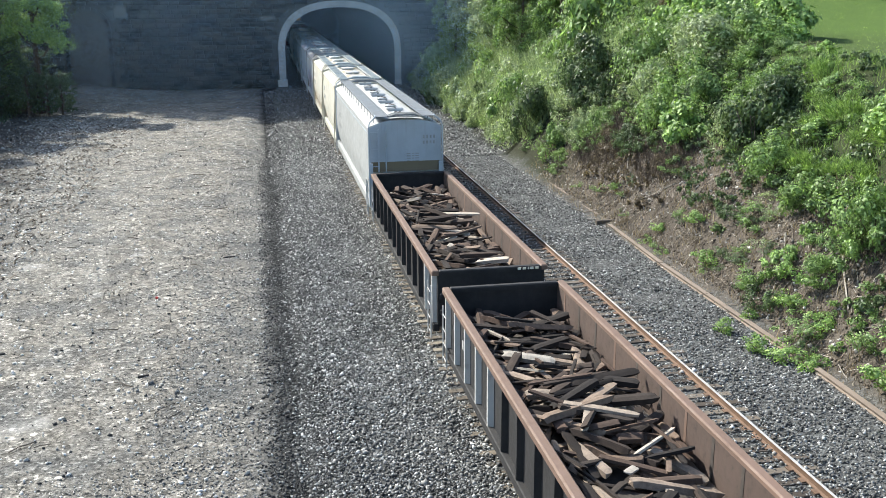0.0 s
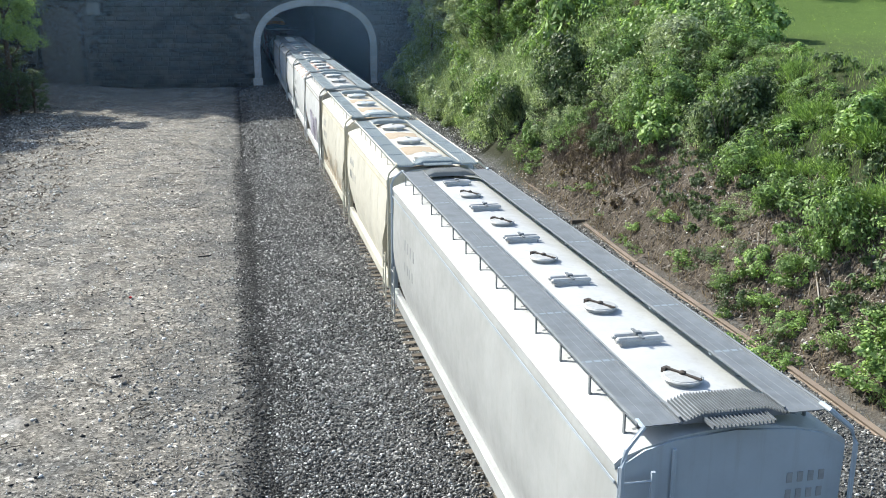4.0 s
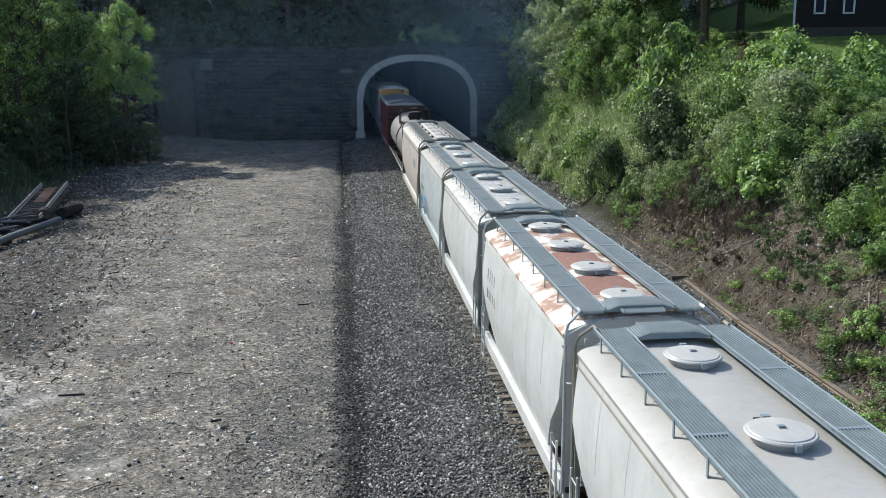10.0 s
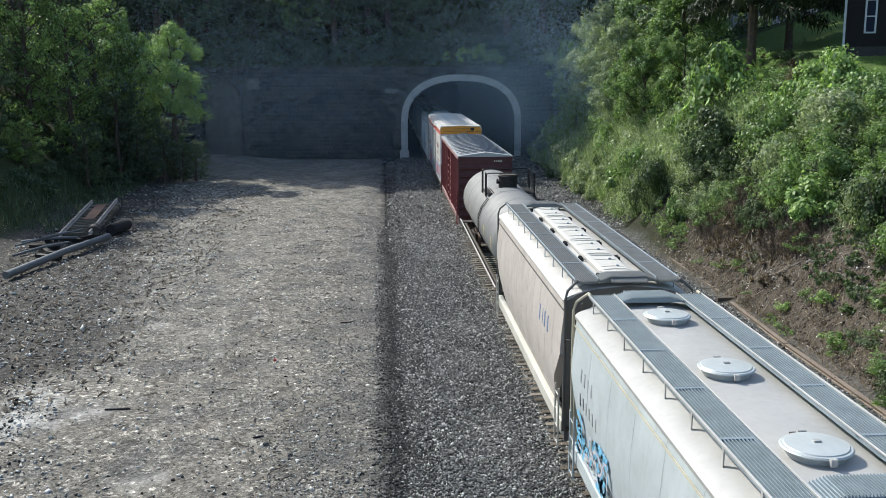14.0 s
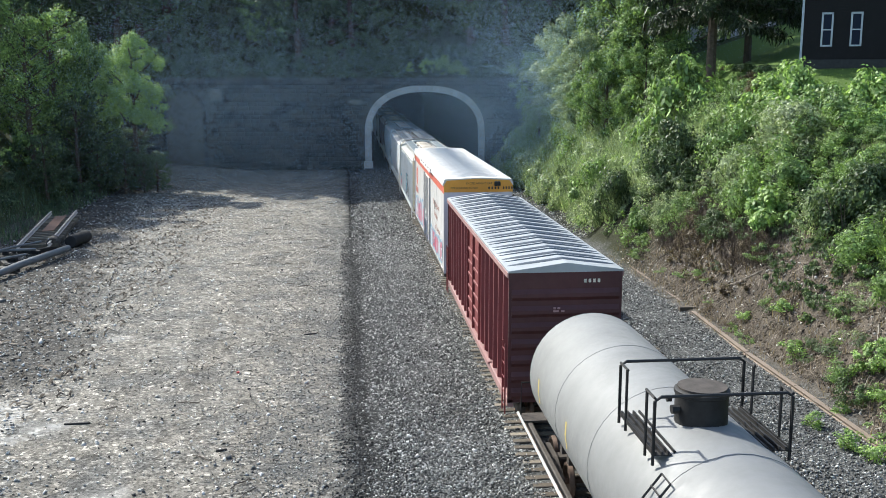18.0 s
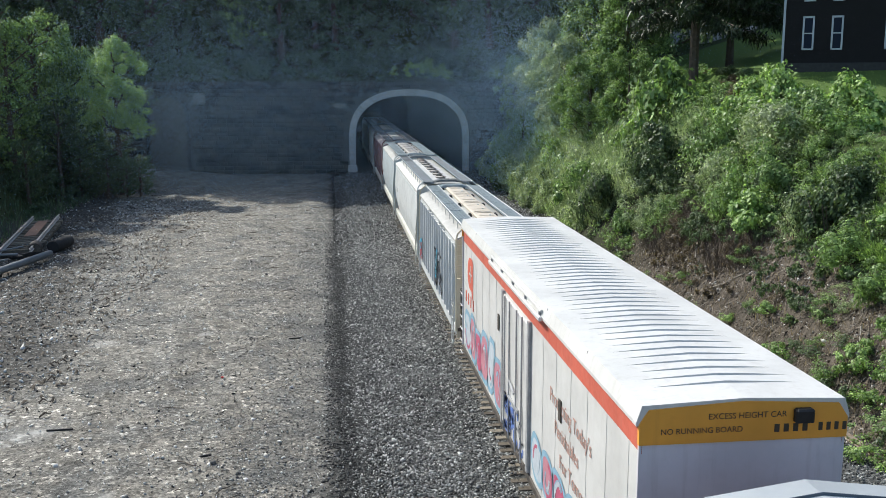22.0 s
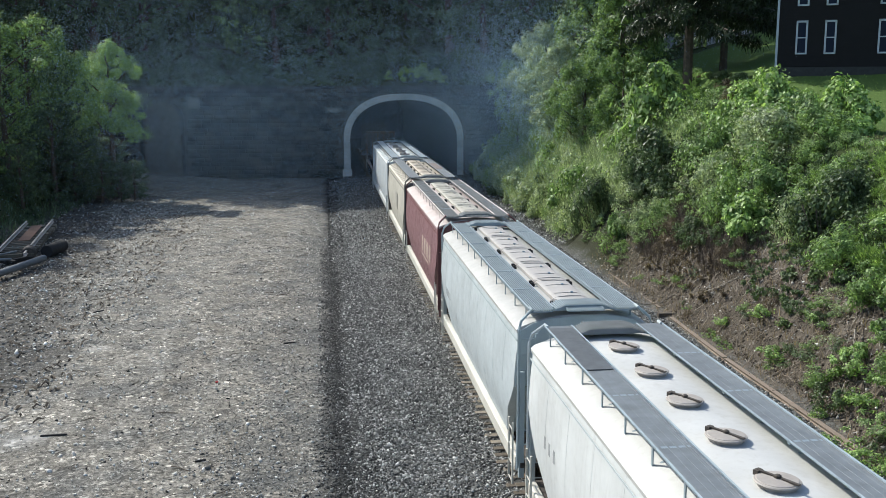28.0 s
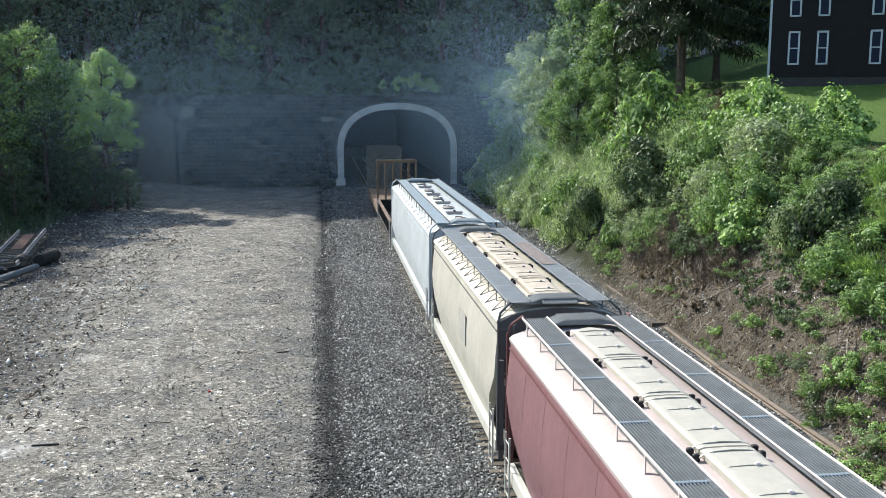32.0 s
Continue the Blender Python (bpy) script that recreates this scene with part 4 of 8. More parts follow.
def gondola(place, length, label, seed, top=2.54, loaded=True, out=GON_OUT, posts=13):
    car = empty("gondola_car", pose(TRACK_X[0], place, 0), label, "gondola car", "cars of the freight train")
    hl = length / 2
    for s in (-1, 1):
        side = part("side_wall", Mesh().box(min(s * 1.42, s * 1.45), max(s * 1.42, s * 1.45), -hl, hl, 0.95, top - 0.1), out, car)
        part("side_lining", Mesh().box(min(s * 1.405, s * 1.417), max(s * 1.405, s * 1.417), -hl + 0.06, hl - 0.06, 1.0, top - 0.1), GON_IN, side)
        for i in range(1, posts):
            y = -hl + 0.25 + (length - 0.5) * (i - 0.5 + 0.12 * math.sin(7 * i)) / (posts - 1)
            part("weld_strip", Mesh().box(min(s * 1.398, s * 1.407), max(s * 1.398, s * 1.407), y - 0.05, y + 0.05, 1.02, top - 0.1), GRIME if i % 3 else GON_RIM, side)
        part("side_rim", Mesh().slab(min(s * 1.41, s * 1.61), max(s * 1.41, s * 1.61), -hl - 0.02, hl + 0.02, top - 0.14, top, 0.03), GON_RIM, side)
        part("side_sill", Mesh().slab(min(s * 1.40, s * 1.58), max(s * 1.40, s * 1.58), -hl, hl, 0.82, 1.02, 0.02), out, side)
        for i in range(posts):
            y = -hl + 0.25 + (length - 0.5) * i / (posts - 1)
            pale = seed == 1 and i >= posts - 5 or seed == 2 and i in (0, 1)
            part("side_post", Mesh().loft([[(s * 1.45, y - 0.10, z), (s * 1.57, y - 0.05, z), (s * 1.57, y + 0.05, z), (s * 1.45, y + 0.10, z)] for z in (0.98, top - 0.12)]), GON_PALE if pale and s < 0 else out, side)
        y = s * hl
        end = part("end_wall", Mesh().box(-1.42, 1.42, min(y, y - s * 0.05), max(y, y - s * 0.05), 0.95, top - 0.08), out, car)
        part("end_rim", Mesh().slab(-1.41, 1.41, min(y - s * 0.12, y + s * 0.05), max(y - s * 0.12, y + s * 0.05), top - 0.13, top - 0.003, 0.025), out, end)
        for z in (1.3, 1.75):
            part("end_rib", Mesh().slab(-1.4, 1.4, min(y, y + s * 0.1), max(y, y + s * 0.1), z, z + 0.16, 0.03), out, end)
        lad = Mesh()
        for i in range(4):
            lad.tube([(-1.62, y - s * 0.15, 0.75 + 0.38 * i), (-1.62, y - s * 0.62, 0.75 + 0.38 * i)], 0.014, 5)
        for u in (0.14, 0.62):
            lad.box(-1.635, -1.6, y - s * u - 0.015, y - s * u + 0.015, 0.6, 2.1)
        part("ladder", lad, GON_PALE, car)
    part("floor", Mesh().box(-1.4, 1.4, -hl + 0.05, hl - 0.05, 0.95, 1.02), GON_IN, car)
    mark_bars(car, hl - 1.0, 1.55, (0.3, 0.3, 0.3, 0.3), 0.26, GON_PALE, -1.452)
    mark_bars(car, 0, top - 0.09, (0.12, 0.12, 0.05, 0.12, 0.12), 0.06, INK_PALE, 0.75, -hl - 0.06)
    running_gear(car, length + 0.9)
    CARS.append((car, place))
    if not loaded:
        return
    load = empty("scrap_tie_load", pose(TRACK_X[0], place, 0), "heap of broken dark wooden railway ties filling a gondola", "tie heap", "scrap tie loads")
    rnd = random.Random(seed * 11)
    part("bed", Mesh().box(-1.36, 1.36, -hl + 0.6, hl - 0.2, 1.05, 1.66), GRIME, load, "packed dark tie debris")
    for i in range(298):
        u = rnd.uniform(-1, 1)
        y = (hl - 0.9) * u + 0.2
        crown = 0.66 * (1 - abs(u) ** 5) * (0.75 + 0.35 * math.sin(u * 7 + seed))
        lay = rnd.random()
        x = rnd.uniform(-1.25, 1.25)
        z = 1.70 + crown * lay * (1 - 0.22 * abs(x)) + 0.06
        k = rnd.choice((0, 0, 1, 2, 2, 2, 3, 3, 4, 5, 5, 6, 6, 7, 8, 8, 8, 9, 9))
        rz = rnd.gauss(75, 38) if abs(x) < 0.7 else rnd.gauss(0, 30)
        reach = 1.36 - 0.5 * SCRAP_LONG[k] * abs(math.sin(radians(rz))) - 0.12
        x = max(-reach, min(reach, x))
        put("scrap_tie", SCRAP_FORMS[k], load, pose(x, y, z, rnd.gauss(0, 9), rnd.gauss(0, 14), rz))
    CARS.append((load, place))


gondola(15.6, 14.4, "black open gondola car with rusty rims, loaded with scrap ties", 1)
gondola(31.5, 14.4, "black gondola car with brown rusted top rails and scrap ties", 2)


# ---- covered hoppers ----
LAV = paint("lavender_grey_paint", (0.37, 0.38, 0.375), 0.4, 0.12)
LAV_ROOF = paint("pale_grey_roof", (0.45, 0.46, 0.46), 0.45, 0.15)
LAV_END = paint("blue_grey_end", (0.36, 0.41, 0.46), 0.45, 0.15)
CREAM = paint("cream_paint", (0.55, 0.53, 0.455), 0.45, 0.3, (0.30, 0.23, 0.14))
CREAM_ROOF = paint("cream_roof", (0.54, 0.525, 0.475), 0.45, 0.25, (0.42, 0.34, 0.2))
CREAM_END = paint("cream_end", (0.52, 0.48, 0.37), 0.5, 0.4)
STAIN = paint("brown_spill", (0.36, 0.285, 0.2), 0.75, 0.9, (0.55, 0.5, 0.41), scale=1.8)
WHITE = paint("white_paint", (0.57, 0.585, 0.585), 0.4, 0.15)
WHITE_ROOF = paint("white_roof", (0.405, 0.40, 0.39), 0.4, 0.12)
BLOTCH = blotchy("blotchy_galvanised_roof", (0.58, 0.58, 0.57), (0.36, 0.365, 0.37))
RUSTY_ROOF = paint("rust_flaked_roof", (0.78, 0.76, 0.73), 0.5, 0.3, rust=0.75)
RUST_PANEL = paint("rust_red_panel", (0.25, 0.125, 0.10), 0.75, 0.9, (0.48, 0.38, 0.33), scale=1.7)
LID_BLUE = plain("pale_blue_lid", (0.47, 0.50, 0.50), 0.4, 0.2, 0.08)
LID_WHITE = plain("white_lid", (0.44, 0.44, 0.43), 0.45, 0, 0.08)
PALEBLUE = paint("pale_blue_paint", (0.43, 0.475, 0.495), 0.42, 0.2)
TANPINK = paint("dusty_taupe_paint", (0.46, 0.42, 0.39), 0.5, 0.35)
TAN_LID = plain("tan_cover", (0.52, 0.455, 0.375), 0.5, 0, 0.1)
GREY_LID = plain("warm_grey_cover", (0.375, 0.35, 0.33), 0.5, 0, 0.1)
CREAM_LID = plain("cream_cover", (0.40, 0.375, 0.32), 0.5, 0, 0.1)
BROWN_LID = plain("brown_grey_lid", (0.30, 0.27, 0.245), 0.6, 0, 0.15)
MAROON = paint("faded_maroon_paint", (0.19, 0.095, 0.105), 0.45, 0.3, (0.32, 0.2, 0.18))
MAROON_ROOF = paint("pink_faded_roof", (0.42, 0.36, 0.35), 0.5, 0.3, (0.34, 0.16, 0.15))
MAROON_END = paint("dark_maroon_end", (0.13, 0.045, 0.045), 0.5, 0.4)
GREYTAN = paint("greyish_tan_paint", (0.44, 0.42, 0.365), 0.5, 0.35)
GREYTAN_ROOF = paint("dusty_tan_roof", (0.47, 0.43, 0.36), 0.55, 0.4)
COOL = paint("cool_grey_paint", (0.45, 0.485, 0.51), 0.42, 0.2)
DARK_END = paint("dark_grey_end", (0.10, 0.10, 0.10), 0.6, 0.4)
GREEN_END = paint("grey_green_end", (0.22, 0.24, 0.22), 0.55, 0.4)

def spaced(length, n, margin):
    return [-length / 2 + margin + (length - 2 * margin) * i / (n - 1) for i in range(n)]


c = hopper(48.45, 17.1, "covered_hopper", "long pale lavender-grey covered hopper with small spoked hatches", LAV, LAV_ROOF, LAV_END, "alternate", spaced(17.1, 10, 1.5), board="dark", solid=True, bulge=0.05, slope=2.36, seams=0, lid=plain("dull_grey_lid", (0.36, 0.365, 0.36), 0.5), rim=GALV_DARK, marks=[(6.6, 2.9, (0.3, 0.3, 0.3, 0.3), 0.36, INK, -1.59), (6.6, 2.3, (0.26, 0.26, 0.26, 0.26), 0.32, INK, -1.59)])
part("end_band", Mesh().box(-1.45, 1.45, -8.605, -8.582, 2.39, 2.80), paint("olive_brown_band", (0.16, 0.13, 0.08), 0.6, 0.4), c, "olive brown band across the end wall")
mark_bars(c, 0, 3.75, (0.1, 0.1, 0.1, 0.1), 0.14, INK, 0.75, -8.59)
mark_bars(c, 0, 3.52, (0.1, 0.1, 0.1, 0.1), 0.13, INK, 0.75, -8.59)
for _z in (3.1, 3.0, 2.9, 2.8):
    mark_bars(c, 0, _z, (0.22, 0.12, 0.2), 0.045, INK, 0.05, -8.59)
part("end_pipe", Mesh().tube([(-0.83, -8.62, 4.4), (-0.83, -8.62, 1.2)], 0.03, 6), LAV_END, c)


def stains(car, spots, material, w=0.67):
    rnd = random.Random(int(w * 100))
    for y0, y1 in spots:
        n, m, rows = 22, Mesh(), []
        for i in range(n + 1):
            u = i / n
            wide = w * min(1.0, (9 * min(u, 1 - u)) ** 0.5 + 0.3) * (0.95 + 0.05 * math.sin(9 * u + y0)) * rnd.uniform(0.95, 1.0)
            rows.append([(k * wide, y0 + (y1 - y0) * u, 4.575 - 0.095 * (k * wide) ** 2 + 0.0035) for k in (-1, -0.6, -0.2, 0.2, 0.6, 1)])
        for a, b in zip(rows, rows[1:]):
            m.add(a + b, [(j, j + 1, j + 7, j + 6) for j in range(5)])
        part("roof_stain", m, material, car, "dusty spill between the roof hatches")


for _p, _s in ((63.2, 0), (74.7, 1)):
    c = hopper(_p, 10.1, "covered_hopper", "short cream covered hopper with round roof hatches and tan spill stains", CREAM, CREAM_ROOF, CREAM_END, "round", [-3.4, 0.0, 3.4], bulge=0.11, seams=5, lid=LID_BLUE if _s else LID_WHITE, rim=CREAM_ROOF, marks=[(4.1, 3.2, (0.22, 0.22, 0.22, 0.22), 0.34, INK, -1.63), (4.1, 2.68, (0.2, 0.2, 0.2, 0.2, 0.2, 0.2), 0.32, INK, -1.65)])
    stains(c, [(-4.6, -4.0), (-2.5, -0.9), (1.0, 2.5), (4.0, 4.7)], STAIN)
    if _s:
        m = Mesh()
        rnd = random.Random(5)
        for i in range(40):
            y = -4 + 8 * rnd.random()
            z1 = 1.5 + rnd.random() * (1.0 if -2.5 < y < 2.8 else 0.4)
            m.add([(-1.637 - 0.002 * rnd.random(), y - 0.12, 1.35), (-1.637, y + 0.12, 1.35), (-1.652, y + 0.05, z1), (-1.652, y - 0.06, z1)], [(0, 1, 2, 3)])
        part("splash", m, STAIN, c, "brown splash marks low on the side")
_purple, _black, _ink2 = flat_col("violet_spray", (0.36, 0.33, 0.45)), flat_col("black_spray", (0.03, 0.03, 0.04)), flat_col("grey_spray", (0.46, 0.46, 0.52))
c = hopper(86.6, 9.9, "covered_hopper", "light grey covered hopper with purple graffiti and three round hatches", WHITE, WHITE_ROOF, BEIGE_END, "round", [-3.3, 0.0, 3.3], bulge=0.11, seams=5, lid=LID_WHITE, rim=GALV)
graffiti(c, -1.645, -3.4, 0.8, 1.6, 2.9, [(_ink2, 26, 0.16), (_purple, 22, 0.12), (_black, 5, 0.04)], 3)
c = hopper(97.85, 10.3, "covered_hopper", "white covered hopper with rust-flaked roof and round hatches", WHITE, RUSTY_ROOF, WHITE, "round", [-3.9, -1.3, 1.3, 3.9], bulge=0.11, seams=5, lid=LID_WHITE, rim=GALV, marks=[(4.2, 3.1, (0.24, 0.24, 0.24, 0.24), 0.38, INK, -1.63), (4.2, 2.55, (0.2, 0.2, 0.2, 0.2, 0.2), 0.34, INK, -1.65)])
stains(c, [(-3.5, -1.7), (-0.9, 0.9)], RUST_PANEL, 0.66)
c = hopper(109.35, 9.9, "covered_hopper", "white covered hopper with a blotchy galvanised roof", WHITE, BLOTCH, GREEN_END, "round", [-3.3, 0.0, 3.3], bulge=0.11, seams=5, lid=LID_WHITE, rim=GALV)
c = hopper(120.5, 10.6, "covered_hopper", "pale bluish white covered hopper with round steel hatches", PALEBLUE, WHITE_ROOF, CREAM_END, "round", [-3.5, 0.0, 3.5], bulge=0.11, seams=5, lid=LID_BLUE, rim=WHITE_ROOF, marks=[(4.3, 3.0, (0.22, 0.22, 0.22, 0.22), 0.34, INK, -1.63), (4.3, 2.48, (0.2, 0.2, 0.2, 0.2, 0.2, 0.2), 0.32, INK, -1.65)])
graffiti(c, -1.645, 1.5, 4.4, 1.5, 2.3, [(flat_col("sky_spray", (0.16, 0.42, 0.62)), 18, 0.13), (_ink2, 6, 0.07)], 8)
c = hopper(133.75, 13.1, "covered_hopper", "dusty taupe covered hopper with long white trough covers", TANPINK, paint("warm_white_roof", (0.50, 0.485, 0.47), 0.45, 0.15), DARK_END, "trough", (-5.6, 5.6, 5), board="dark", bulge=0.12, seams=11, lid=plain("bright_cover", (0.55, 0.53, 0.49), 0.5, 0, 0.08), rim=GALV, sill=CREAM_ROOF, marks=[(-3.4, 2.95, (0.3, 0.12, 0.3, 0.3), 0.5, flat_col("blue_letters", (0.10, 0.16, 0.30)), -1.655)])


# ---- tank car ----
def tank_car(place, length):
    car = empty("tank_car", pose(TRACK_X[0], place, 0), "silver-grey cylindrical tank car with a black railed platform on top", "tank car", "cars of the freight train")
    steel = paint("silver_tank_paint", (0.20, 0.203, 0.203), 0.58, 0.10, (0.17, 0.16, 0.15), metal=0.1)
    hl, r, zc = length / 2, 1.5, 2.66
    ys = [(-hl, 0.25), (-hl + 0.06, 0.7), (-hl + 0.2, 1.1), (-hl + 0.42, 1.36), (-hl + 0.75, 1.5), (hl - 0.75, 1.5), (hl - 0.42, 1.36), (hl - 0.2, 1.1), (hl - 0.06, 0.7), (hl, 0.25)]
    part("tank", Mesh().loft([[(q * math.cos(2 * math.pi * k / 40), y, zc + q * math.sin(2 * math.pi * k / 40)) for k in range(40)] for y, q in ys]), steel, car, smooth=50)
    for y in (-hl + 0.75, -4.4, -1.6, 1.6, 4.4, hl - 0.75):
        part("weld_seam", Mesh().tube([(1.503 * math.cos(2 * math.pi * k / 40), y, zc + 1.503 * math.sin(2 * math.pi * k / 40)) for k in range(40)], 0.005, 4, True), steel, car)
    dome = part("manway", Mesh().lathe([(0.44, zc + 1.4), (0.44, zc + 1.92), (0.46, zc + 1.94), (0.46, zc + 2.0), (0.40, zc + 2.03), (0.02, zc + 2.04)], 20), BLACK, car, "round black protective housing", smooth=35)
    part("lid", Mesh().lathe([(0.41, zc + 2.035), (0.41, zc + 2.06), (0.02, zc + 2.075)], 20), GRIME, dome, smooth=35)
    part("valves", Mesh().tube([(-0.55, -0.1, zc + 1.7), (-0.42, -0.1, zc + 1.7)], 0.08, 8).tube([(-0.5, 0.3, zc + 1.75), (-0.42, 0.3, zc + 1.75)], 0.06, 8), BLACK, dome)
    for s in (-1, 1):
        plat = part("platform", grating(min(s * 0.6, s * 1.12), max(s * 0.6, s * 1.12), -0.95, 0.95, zc + 1.32, 0.09, 0.9), BLACK, car)
        x = s * 1.12
        for y in (-0.55, 0.55):
            part("rail_post", Mesh().tube([(x, y, zc + 1.1), (x, y, zc + 2.2)], 0.026, 6), BLACK, plat)
        part("side_guard", Mesh().tube([(x, -0.95, zc + 2.2), (x, -0.5, zc + 2.2)], 0.024, 6).tube([(x, 0.5, zc + 2.2), (x, 0.95, zc + 2.2)], 0.024, 6), BLACK, plat)
        part("guard_rail", Mesh().tube([(-1.12, s * 0.95, zc + 1.1), (-1.12, s * 0.95, zc + 2.15), (-1.02, s * 0.95, zc + 2.22), (1.02, s * 0.95, zc + 2.22), (1.12, s * 0.95, zc + 2.15), (1.12, s * 0.95, zc + 1.1)], 0.028, 6), BLACK, car)
    part("side_ladder", _tank_ladder(zc), BLACK, car)
    ystripe = flat_col("yellow_band", (0.55, 0.42, 0.12))
    for y in (-6.2, -3.4, 3.4, 6.2):
        m = Mesh()
        m.add([(-1.508 * math.cos(a), y + dy, zc + 1.508 * math.sin(a)) for dy in (-0.05, 0.05) for a in (-0.25, -0.05, 0.15)], [(0, 1, 4, 3), (1, 2, 5, 4)])
        part("reflector", m, ystripe, car, "faded yellow reflective mark")
    for s in (-1, 1):
        part("side_sill", Mesh().slab(s * 1.3 - 0.06, s * 1.3 + 0.06, -hl - 0.6, hl + 0.6, 0.95, 1.1, 0.02), GRIME, car)
        part("side_rail", Mesh().tube([(s * 1.56, -hl - 0.5, 1.25), (s * 1.56, hl + 0.5, 1.25)], 0.035, 6), GON_PALE, car)
        y = s * (hl + 0.15)
        part("end_platform", Mesh().box(-1.5, 1.5, min(y, y + s * 0.6), max(y, y + s * 0.6), 1.08, 1.14), GRIME, car)
        for k in (-2.3, 2.3):
            part("saddle", Mesh().box(-0.9, 0.9, s * (hl - 2.0) + k * 0.15 - 0.1, s * (hl - 2.0) + k * 0.15 + 0.1, 1.0, 1.6), GRIME, car)
        part("end_rail", Mesh().tube([(-1.45, y + s * 0.5, 1.1), (-1.45, y + s * 0.5, 2.0), (1.45, y + s * 0.5, 2.0), (1.45, y + s * 0.5, 1.1)], 0.022, 6), BLACK, car)
    running_gear(car, length + 2.2, 2.2)
    CARS.append((car, place))


def _tank_ladder(zc):
    m = Mesh()
    for y in (-1.75, -1.35):
        m.tube([(-1.58 * math.cos(a), y, zc + 1.58 * math.sin(a)) for a in (-0.6, -0.2, 0.2, 0.5, 0.8)], 0.02, 5)
    for i in range(10):
        a = -0.6 + 1.4 * i / 9
        m.tube([(-1.58 * math.cos(a), -1.75, zc + 1.58 * math.sin(a)), (-1.58 * math.cos(a), -1.35, zc + 1.58 * math.sin(a))], 0.016, 5)
    return m


tank_car(149.85, 16.0)


# ---- red boxcar ----
def boxcar(place, length, eave=4.61):
    red = paint("dark_red_boxcar_paint", (0.175, 0.036, 0.038), 0.5, 0.3, (0.09, 0.045, 0.04))
    # the end's red is darkened: its shade is put into the paint colour
    dull = paint("shaded_red_end_paint", (0.075, 0.022, 0.023), 0.6, 0.4, (0.04, 0.03, 0.03))
    pink = paint("weathered_pink_trim", (0.31, 0.18, 0.172), 0.6, 0.4)
    roofm = paint("galvanised_roof_panel", (0.36, 0.38, 0.395), 0.42, 0.2, (0.36, 0.38, 0.4), metal=0.1)
    # ribs and seams are coloured much darker than the roof panels
    ribm = paint("dark_roof_rib", (0.08, 0.10, 0.125), 0.6, 0.3, (0.12, 0.12, 0.12))
    car = empty("boxcar", pose(TRACK_X[0], place, 0), "dark red ribbed boxcar, pale galvanised roof with dark pressed ribs", "boxcar", "cars of the freight train")
    hl = length / 2
    part("body", Mesh().box(-1.40, 1.40, -hl + 0.04, hl - 0.04, 0.95, eave), red, car)
    ridge = eave + 0.24
    part("roof", Mesh().prism([(-1.58, eave - 0.02), (-1.58, eave + 0.03), (0, ridge), (1.58, eave + 0.03), (1.58, eave - 0.02)], -hl - 0.03, hl + 0.03), roofm, car)
    n = 16

    def pressed(half, near, far, high):
        """A pressed roof rib: steep towards one end of the car, sloping gently to the other, tapering to both eaves."""
        rings = []
        for u, h in ((-near, 0.0), (-near * 0.55, high), (0.0, high), (far, 0.0)):
            row = []
            for q in (-1, -0.93, -0.75, -0.4, 0, 0.4, 0.75, 0.93, 1):
                w = 1 - abs(q) ** 7
                row.append((q * half, u * (0.25 + 0.75 * w) + 0.04 * q * q, eave + 0.033 + (ridge - eave - 0.03) * (1 - abs(q) * half / 1.58) + h * (0.15 + 0.85 * w)))
            rings.append(row + [(half, u * 0.2, eave + 0.01), (-half, u * 0.2, eave + 0.01)])
        return Mesh().loft(rings)
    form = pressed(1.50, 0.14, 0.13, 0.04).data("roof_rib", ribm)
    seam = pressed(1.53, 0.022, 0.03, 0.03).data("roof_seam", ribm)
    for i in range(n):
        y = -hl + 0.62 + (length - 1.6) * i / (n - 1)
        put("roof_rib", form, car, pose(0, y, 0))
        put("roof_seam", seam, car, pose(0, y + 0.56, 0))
    for s in (-1, 1):
        part("eave_plate", Mesh().box(min(s * 1.40, s * 1.6), max(s * 1.40, s * 1.6), -hl + 0.012, hl - 0.012, eave - 0.16, eave - 0.025), pink, car)
        part("side_sill", Mesh().slab(min(s * 1.4, s * 1.56), max(s * 1.4, s * 1.56), -hl, hl, 0.82, 1.06, 0.02), pink, car)
        for i in range(18):
            y = -hl + 0.2 + (length - 0.4) * i / 17
            if -2.1 < y < 1.3:
                continue
            part("side_post", Mesh().loft([[(s * 1.40, y - 0.12, z), (s * 1.53, y - 0.05, z), (s * 1.53, y + 0.05, z), (s * 1.40, y + 0.12, z)] for z in (1.05, eave - 0.16)]), red, car)
        d = part("door", Mesh().slab(min(s * 1.42, s * 1.50), max(s * 1.42, s * 1.50), -1.95, 1.15, 1.12, eave - 0.25, 0.02), red, car)
        for z in (1.4, 1.85, 2.3, 2.75, 3.2, 3.65):
            part("door_rib", Mesh().slab(min(s * 1.5, s * 1.55), max(s * 1.5, s * 1.55), -1.85, 1.05, z, z + 0.1, 0.02), red, d)
        for y in (-1.95, -0.4, 1.1):
            part("door_post", Mesh().box(min(s * 1.5, s * 1.58), max(s * 1.5, s * 1.58), y - 0.05, y + 0.05, 1.1, eave - 0.22), red, d)
        part("door_track", Mesh().box(min(s * 1.5, s * 1.62), max(s * 1.5, s * 1.62), -4.5, 1.3, 1.02, 1.1), pink, car)
        y = s * hl
        e = part("end_wall", Mesh().prism([(-1.56, 0.95), (-1.56, eave), (0, ridge - 0.03), (1.56, eave), (1.56, 0.95)], min(y - s * 0.06, y), max(y - s * 0.06, y)), dull, car)
